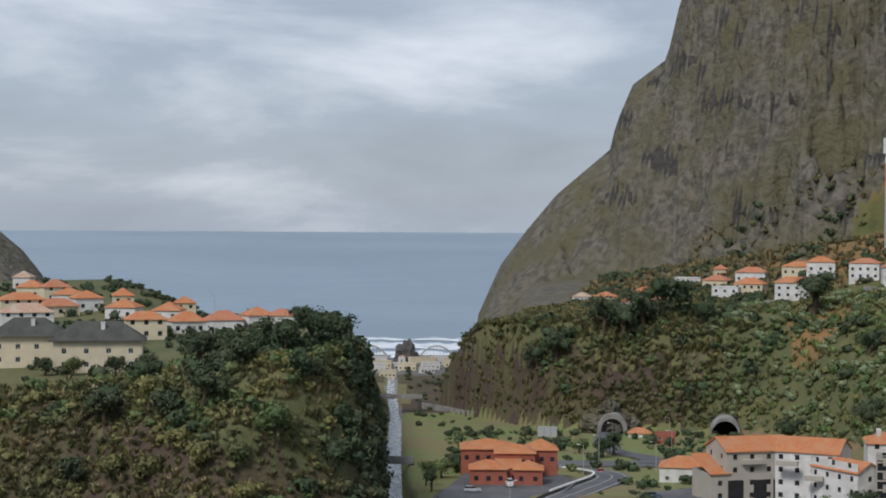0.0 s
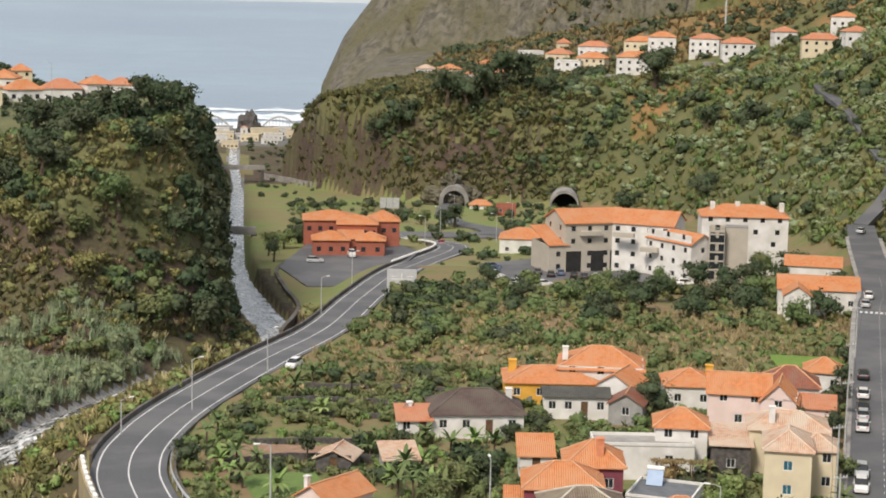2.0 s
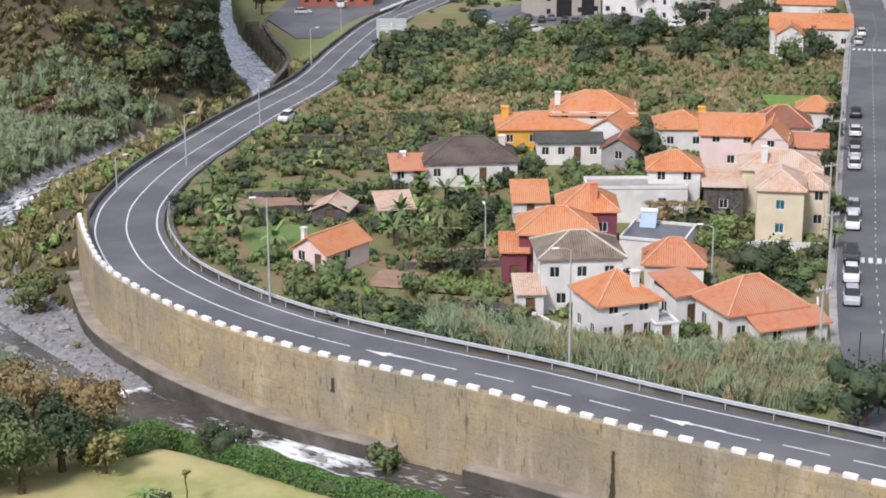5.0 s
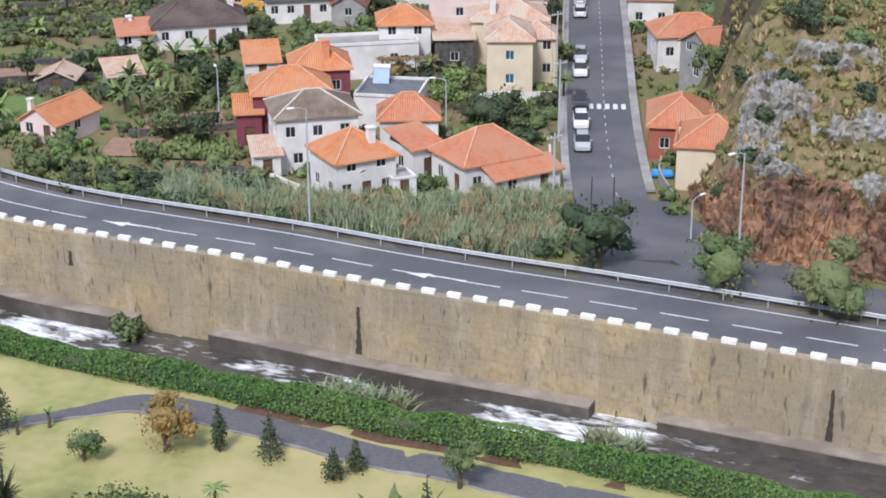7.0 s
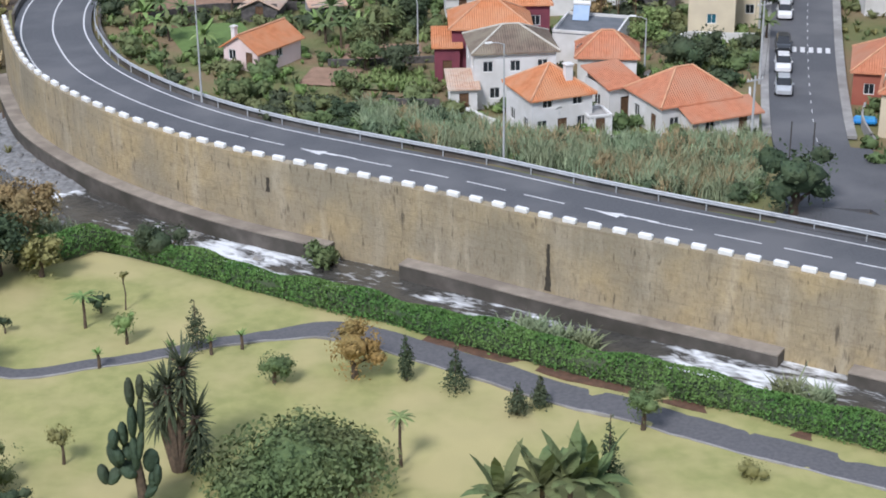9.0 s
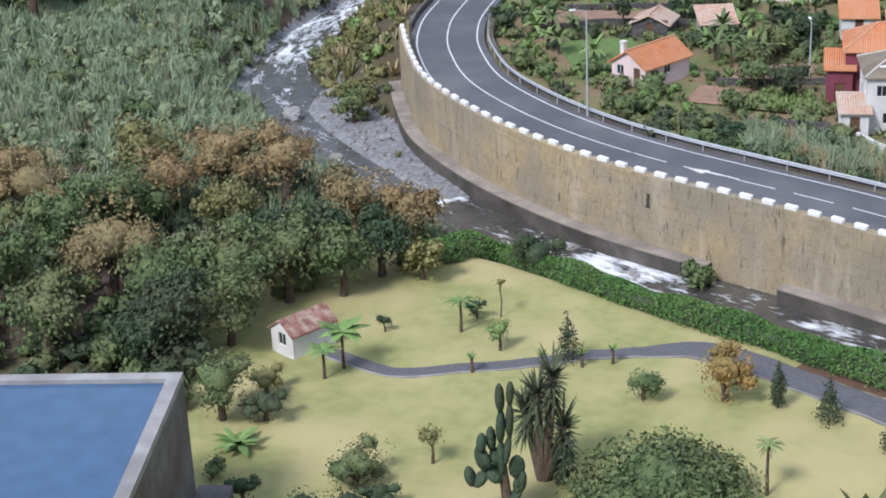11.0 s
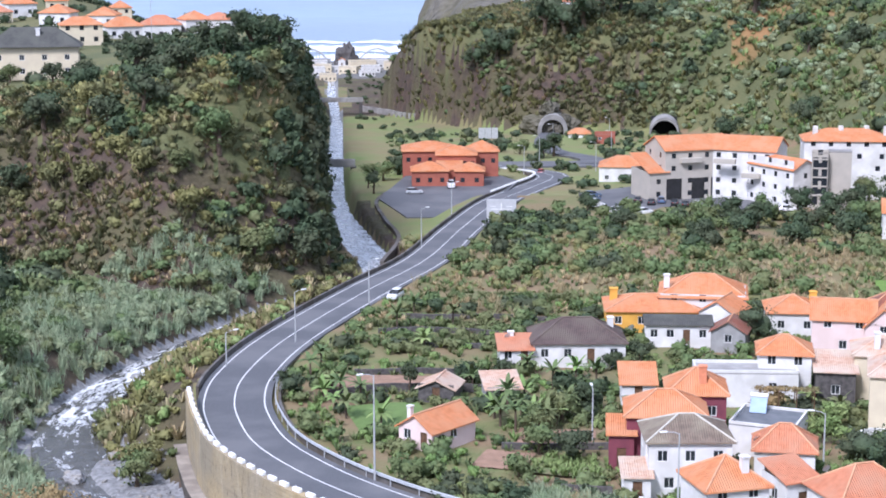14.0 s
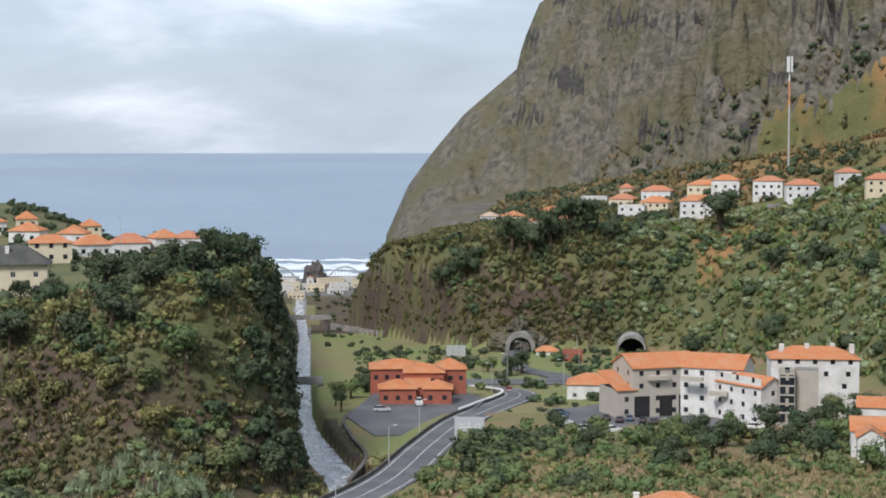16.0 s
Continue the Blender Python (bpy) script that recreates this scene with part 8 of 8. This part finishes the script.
M_CROP = mat("crop_rows", (0.12, 0.17, 0.06), (0.17, 0.14, 0.08), 1.6, 0.95, 0.08, 4)
M_GRASSPLOT = mat("short_grass", (0.13, 0.20, 0.06), (0.11, 0.165, 0.05), 1.0, 0.95, 0.04, 6)
M_BRIGHTLAWN = mat("bright_lawn", (0.15, 0.24, 0.05), (0.12, 0.20, 0.045), 1.0, 0.95, 0.03, 6)
KINDS = (("bare brown earth garden plot", M_EARTH), ("kitchen garden plot with crop rows", M_CROP), ("short grass plot beside the pink shed", M_GRASSPLOT), ("green lawn plot by the street", M_BRIGHTLAWN))
for x, y, w, d, rot, kind, rows in PLOTS:
    plot(KINDS[kind][0], x, y, w, d, rot, KINDS[kind][1], rows)
# rows of crops and vines on the plots
for x, y, w, d, rot, kind, rows in PLOTS:
    if kind == 1:
        lines = [(rng.uniform(-w / 2, w / 2), (k + 0.5) / rows * d - d / 2 + rng.normal() * 0.12) for k in range(rows) for _ in range(int(w * 2.2))]
        a = np.array(lines)
        ca, sa = math.cos(radians(rot)), math.sin(radians(rot))
        pts = np.column_stack([x + a[:, 0] * ca - a[:, 1] * sa, y + a[:, 0] * sa + a[:, 1] * ca])
        pts = np.column_stack([pts, height(pts[:, 0], pts[:, 1]) + 0.15])
        tussocks("rows of leafy crops on the plot", pts, 0.45, 0.85, M_LEAF_BRIGHT if y < 180 else M_LEAF_MID)
# dry stone terrace walls across the allotments
for pts in ([(-4, 212), (8, 212.5), (14, 211)], [(0, 227), (10, 226.5), (17, 225)], [(-1, 236.5), (9, 236.5), (18, 234)], [(2, 247), (14, 246), (24, 243)], [(12.5, 178), (18, 177.2), (24, 176.6)]):
    ln = smooth_line(pts, 0.8)
    gz = height(ln[:, 0], ln[:, 1])
    tagged(part("garden_wall", wall_body(ln, gz - 0.4, gz + 0.75, -0.15, 0.15), M_STONEWALL), "dark dry stone terrace wall", "wall", kind="structure")
for pts in ([(-7, 200.2), (3, 203.6), (16, 201.4)], [(24.5, 157.5), (27.0, 153.0)], [(34.6, 146.6), (39.6, 145.0)], [(50.5, 148.5), (51.8, 152.8), (53.6, 158.6)], [(60.2, 141.6), (61.2, 147.4), (63.2, 152.0)], [(50.2, 176.0), (53.6, 180.2), (60.6, 177.4)], [(16.8, 162.0), (22.2, 160.2)]):
    ln = smooth_line(pts, 0.7)
    gz = height(ln[:, 0], ln[:, 1])
    tagged(part("garden_wall", wall_body(ln, gz - 0.4, gz + 1.1, -0.1, 0.1), M_CONCRETE if pts[0][0] > 60 else (M_WHITEWALL if pts[0][0] > 24 else M_STONEWALL)), "low rendered garden wall between plots", "wall", kind="structure")
# roof things
pan = thing("solar_heater", "solar water heater with a white tank on the flat roof", "solar heater", pose(40.4, 178.2, 47.6, 0, 0, -20))
part("panel", box(-0.9, 0.9, -0.05, 0.05, 0.1, 2.0, 0.02), mat("solar_panel", (0.35, 0.45, 0.6), (0.3, 0.4, 0.55), 1.0, 0.15), pan).matrix_basis = pose(0, 0, 0, -40)
part("tank", tube([(-0.95, 1.4, 1.7), (0.95, 1.4, 1.7)], 0.28, 12), M_WHITE, pan)
for s in (-0.7, 0.7):
    part("leg", tube([(s, 1.4, 0), (s, 1.4, 1.5)], 0.03, 6), M_STEEL, pan)
for x, y, z in ((32.0, 149.6, 47.6), (37.6, 166.0, 48.6), (42.4, 156.8, 48.4), (33.2, 224.0, 46.6), (16.0, 218, 47)):
    dish = thing("satellite_dish", "white satellite dish on a short mast", "satellite dish", pose(x, y, z, 60, 0, 200))
    bm = bmesh.new()
    bmesh.ops.create_cone(bm, segments=16, radius1=0.42, radius2=0.12, depth=0.12, cap_ends=True)
    part("reflector", bm, M_WHITE, dish)
    part("mast", tube([(0, 0, -0.06), (0, -0.3, -0.5)], 0.03, 6), M_STEEL, dish)
pool = thing("paddling_pool", "bright blue plastic paddling pool in a yard", "paddling pool", pose(61.8, 148.2, 44.9, 0, 0, -20))
part("rim", box(-1.1, 1.1, -0.7, 0.7, 0, 0.55, 0.18), M_BLUE, pool)
part("water", box(-0.9, 0.9, -0.5, 0.5, 0.5, 0.57), mat("pool_blue_water", (0.1, 0.4, 0.7), None, 1.0, 0.1), pool)
per = thing("pergola", "timber pergola overgrown with brown vines", "pergola", pose(46.0, 188.2, 44.8, 0, 0, -8))
for a in (-3, -1, 1, 3):
    for b in (-1.2, 1.2):
        part("post", tube([(a, b, 0), (a, b, 2.6)], 0.07, 6), M_WOOD, per)
    part("beam", box(a - 0.06, a + 0.06, -1.5, 1.5, 2.6, 2.75), M_WOOD, per)
v, f = leaves(np.random.default_rng(8), [(k2, 0, 2.8, 0.9, 0.35) for k2 in (-3, -2, -1, 0, 1, 2, 3)], 900, 0.14, 0.3)
quick("vines", v, f, M_LEAF_BROWN, per)

# ---- signs ----
sg = thing("road_sign", "large pale route direction board on two posts", "road sign", pose(24.4, 350.5, lie(24.4, 350.5), 0, 0, -8))
part("board", box(-3.1, 3.1, -0.06, 0.06, 1.0, 5.2, 0.02), mat("sign_back", (0.50, 0.51, 0.52), (0.44, 0.45, 0.46), 1.0, 0.5), sg)
for x0, x1, z0, z1 in ((-2.2, 2.2, 3.0, 3.2), (-0.1, 0.1, 1.8, 4.4), (-2.2, -1.2, 3.6, 3.75), (1.0, 2.4, 3.6, 3.75), (0.6, 2.0, 2.0, 2.15)):
    part("bar", box(x0, x1, -0.08, -0.065, z0, z1), M_WHITE, sg)
for s in (-2, 2):
    part("post", tube([(s, 0.1, -0.5), (s, 0.1, 4.8)], 0.08, 6), M_STEEL, sg)
sg2 = thing("road_sign", "wide grey overhead style road sign seen from behind", "road sign", pose(37.0, 600.0, lie(37.0, 600.0), 0, 0, -5))
for s in (-2.3, 0, 2.3):
    part("board", box(s - 1.1, s + 1.1, -0.06, 0.06, 1.2, 5.0, 0.02), M_POLE, sg2)
    part("post", tube([(s, 0.12, -0.5), (s, 0.12, 5.0)], 0.08, 6), M_STEEL, sg2)

# ---- tunnels ----
def portal(label, x, y, yaw, rad, wide, high, deep):
    z = lie(x, y)
    root = thing("tunnel_portal", label, "tunnel", pose(x, y, z, 0, 0, yaw))
    arc = [(rad * math.cos(a), 1.6 + rad * math.sin(a)) for a in np.linspace(0, math.pi, 19)]
    inner = [(rad, -1.0), *arc, (-rad, -1.0)]
    outer = [(wide, -1.0), *[(wide * math.cos(a), 1.6 + (high - 1.6) * math.sin(a)) for a in np.linspace(0, math.pi, 19)], (-wide, -1.0)]
    bm = bmesh.new()
    ri = [[bm.verts.new((px, yy, pz)) for px, pz in ln] for yy, ln in ((0, inner), (0, outer), (deep, outer), (deep, inner))]
    for a, b in ((0, 1), (1, 2), (2, 3), (3, 0)):
        for k in range(len(inner) - 1):
            bm.faces.new((ri[a][k], ri[a][k + 1], ri[b][k + 1], ri[b][k]))
    bmesh.ops.recalc_face_normals(bm, faces=bm.faces)
    part("arch", bm, M_CONCRETE, root)
    # black sheet closes the tube, in place of the shade deep inside
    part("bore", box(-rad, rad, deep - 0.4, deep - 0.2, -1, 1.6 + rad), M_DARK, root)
    return root


portal("concrete arched road tunnel portal in the hill", 63.2, 634.0, -6, 4.1, 5.6, 7.6, 16)
portal("free-standing concrete tunnel arch ring", 101.5, 612.0, -9, 4.7, 5.4, 7.3, 14)
for k, (x, y, r0) in enumerate([(58, 640, 6), (68, 640, 6), (63, 645, 7)]):
    boulder("pale cut rock round the tunnel mouth", x, y, lie(x, y) + (7 if k == 2 else 3), r0, 3.5, 4.5, M_ROCK, 80 + k, "quarry_rock", 0.3)

# ---- shore village, bridges, chapel rock, mast ----
boulder("dark pointed rock stack on the shore", -25.0, 1212, 4, 10, 8, 13, M_STONEWALL, 91, "sea_rock", 0.3)
boulder("low dark rock shoulder on the shore", -15.0, 1214, 2, 10, 7, 6, M_STONEWALL, 92, "sea_rock", 0.25)
house("tiny white chapel set against the rock", -28.5, 1200, 3.5, 0, 5, 4, 4, 1.5, roof="gable", along="y", wins="F:1d", frames=False, caps=False, name="chapel", category="chapel")
for k, (x, y, w, h) in enumerate([(-46, 1170, 16, 5), (-40, 1140, 12, 4), (-30, 1150, 14, 4), (-14, 1175, 18, 5), (0, 1180, 16, 5), (-22, 1120, 12, 4), (-8, 1130, 12, 4), (8, 1160, 14, 5), (-44, 1100, 14, 5), (-34, 1060, 10, 4), (-10, 1090, 9, 3)]):
    house("pale low shore house by the river mouth", x, y, lie(x, y), random.uniform(-15, 15), w, 8, h, 0.5, roof="flat", wallmat=M_CREAM if k % 2 else M_WHITEWALL, wins="F:4", frames=False, group="shore houses")
for cx in (-52.0, -4.0):
    br = thing("arch_bridge", "light steel arch bridge across the river mouth", "bridge", pose(cx, 1225, 3.0))
    for yy in (-3, 3):
        part("arch", tube([(25 * (t - 0.5), yy, 3 + 7.5 * 4 * t * (1 - t)) for t in np.linspace(0, 1, 15)], 0.45, 6), M_POLE, br)
    part("deck", box(-15, 15, -4, 4, 2.2, 3.4), M_CONCRETE, br)
    for t in np.linspace(0.12, 0.88, 9):
        for yy in (-3, 3):
            part("hanger", tube([(25 * (t - 0.5), yy, 3), (25 * (t - 0.5), yy, 3 + 7.5 * 4 * t * (1 - t))], 0.12, 5), M_POLE, br)
for x, y, z, w in ((-14.5, 478.0, 31.5, 13.0), (-22.0, 770.0, 20.0, 26.0)):
    b2 = thing("bridge", "old stone road bridge over the river", "bridge", pose(x, y, z))
    part("deck", box(-w / 2, w / 2, -2, 2, 1.8, 2.8, 0.05), M_CONCRETE, b2)
    for yy in (-2, 1.8):
        part("parapet", box(-w / 2, w / 2, yy, yy + 0.2, 2.8, 3.6), M_CONCRETE, b2)
    for s in (-w * 0.46, w * 0.46):
        part("pier", box(s - 0.8, s + 0.8, -1.9, 1.9, -6, 1.8), M_STONEWALL, b2)
ln = smooth_line([(-10, 798), (4, 758), (14.9, 724.8)], 5)
gz = height(ln[:, 0], ln[:, 1])
tagged(part("parapet", wall_body(ln, gz - 3, gz + 2.6, -0.3, 0.3), M_CONCRETE), "long pale concrete road parapet below the hill", "parapet", kind="structure")
ln = smooth_line([(9.0, 430), (1.5, 400), (3.0, 372), (6.0, 345), (2.5, 318)], 3)
tagged(part("river_wall", wall_body(ln - np.array([3.0, 0]), 30.0, np.interp(ln[:, 1], [318, 430], [37.5, 36.0]), -0.4, 0.4), M_DARKCON), "dark masonry river embankment wall", "wall", kind="structure")
mast = thing("radio_mast", "slim grey and faded orange radio mast on the hillside", "mast", pose(185.3, 716.4, 87.0))
for k in range(10):
    part("section", tube([(0, 0, k * 5.0), (0, 0, k * 5.0 + 5.0)], 0.5 - 0.02 * k, 4), M_POLE if k < 6 else (M_TILE_RED if k < 8 else M_WHITE), mast)
for a in (0, 2.1, 4.2):
    part("antenna", box(1.0 * math.cos(a) - 0.35, 1.0 * math.cos(a) + 0.35, 1.0 * math.sin(a) - 0.3, 1.0 * math.sin(a) + 0.3, 44, 50.5), M_WHITE, mast)
for x, y, w, h in ((172, 668, 15, 6), (120, 698, 22, 3.5), (137, 680, 18, 3.0)):
    az = math.degrees(math.atan2(x, y))
    ob = part("terrace_wall", box(-w / 2, w / 2, -0.5, 0.5, -3, h, 0.05), M_CONCRETE)
    ob.matrix_basis = pose(x, y, lie(x, y) - h + 0.6, 0, 0, -az)
    tagged(ob, "grey concrete terrace retaining wall below villas", "wall", kind="structure")
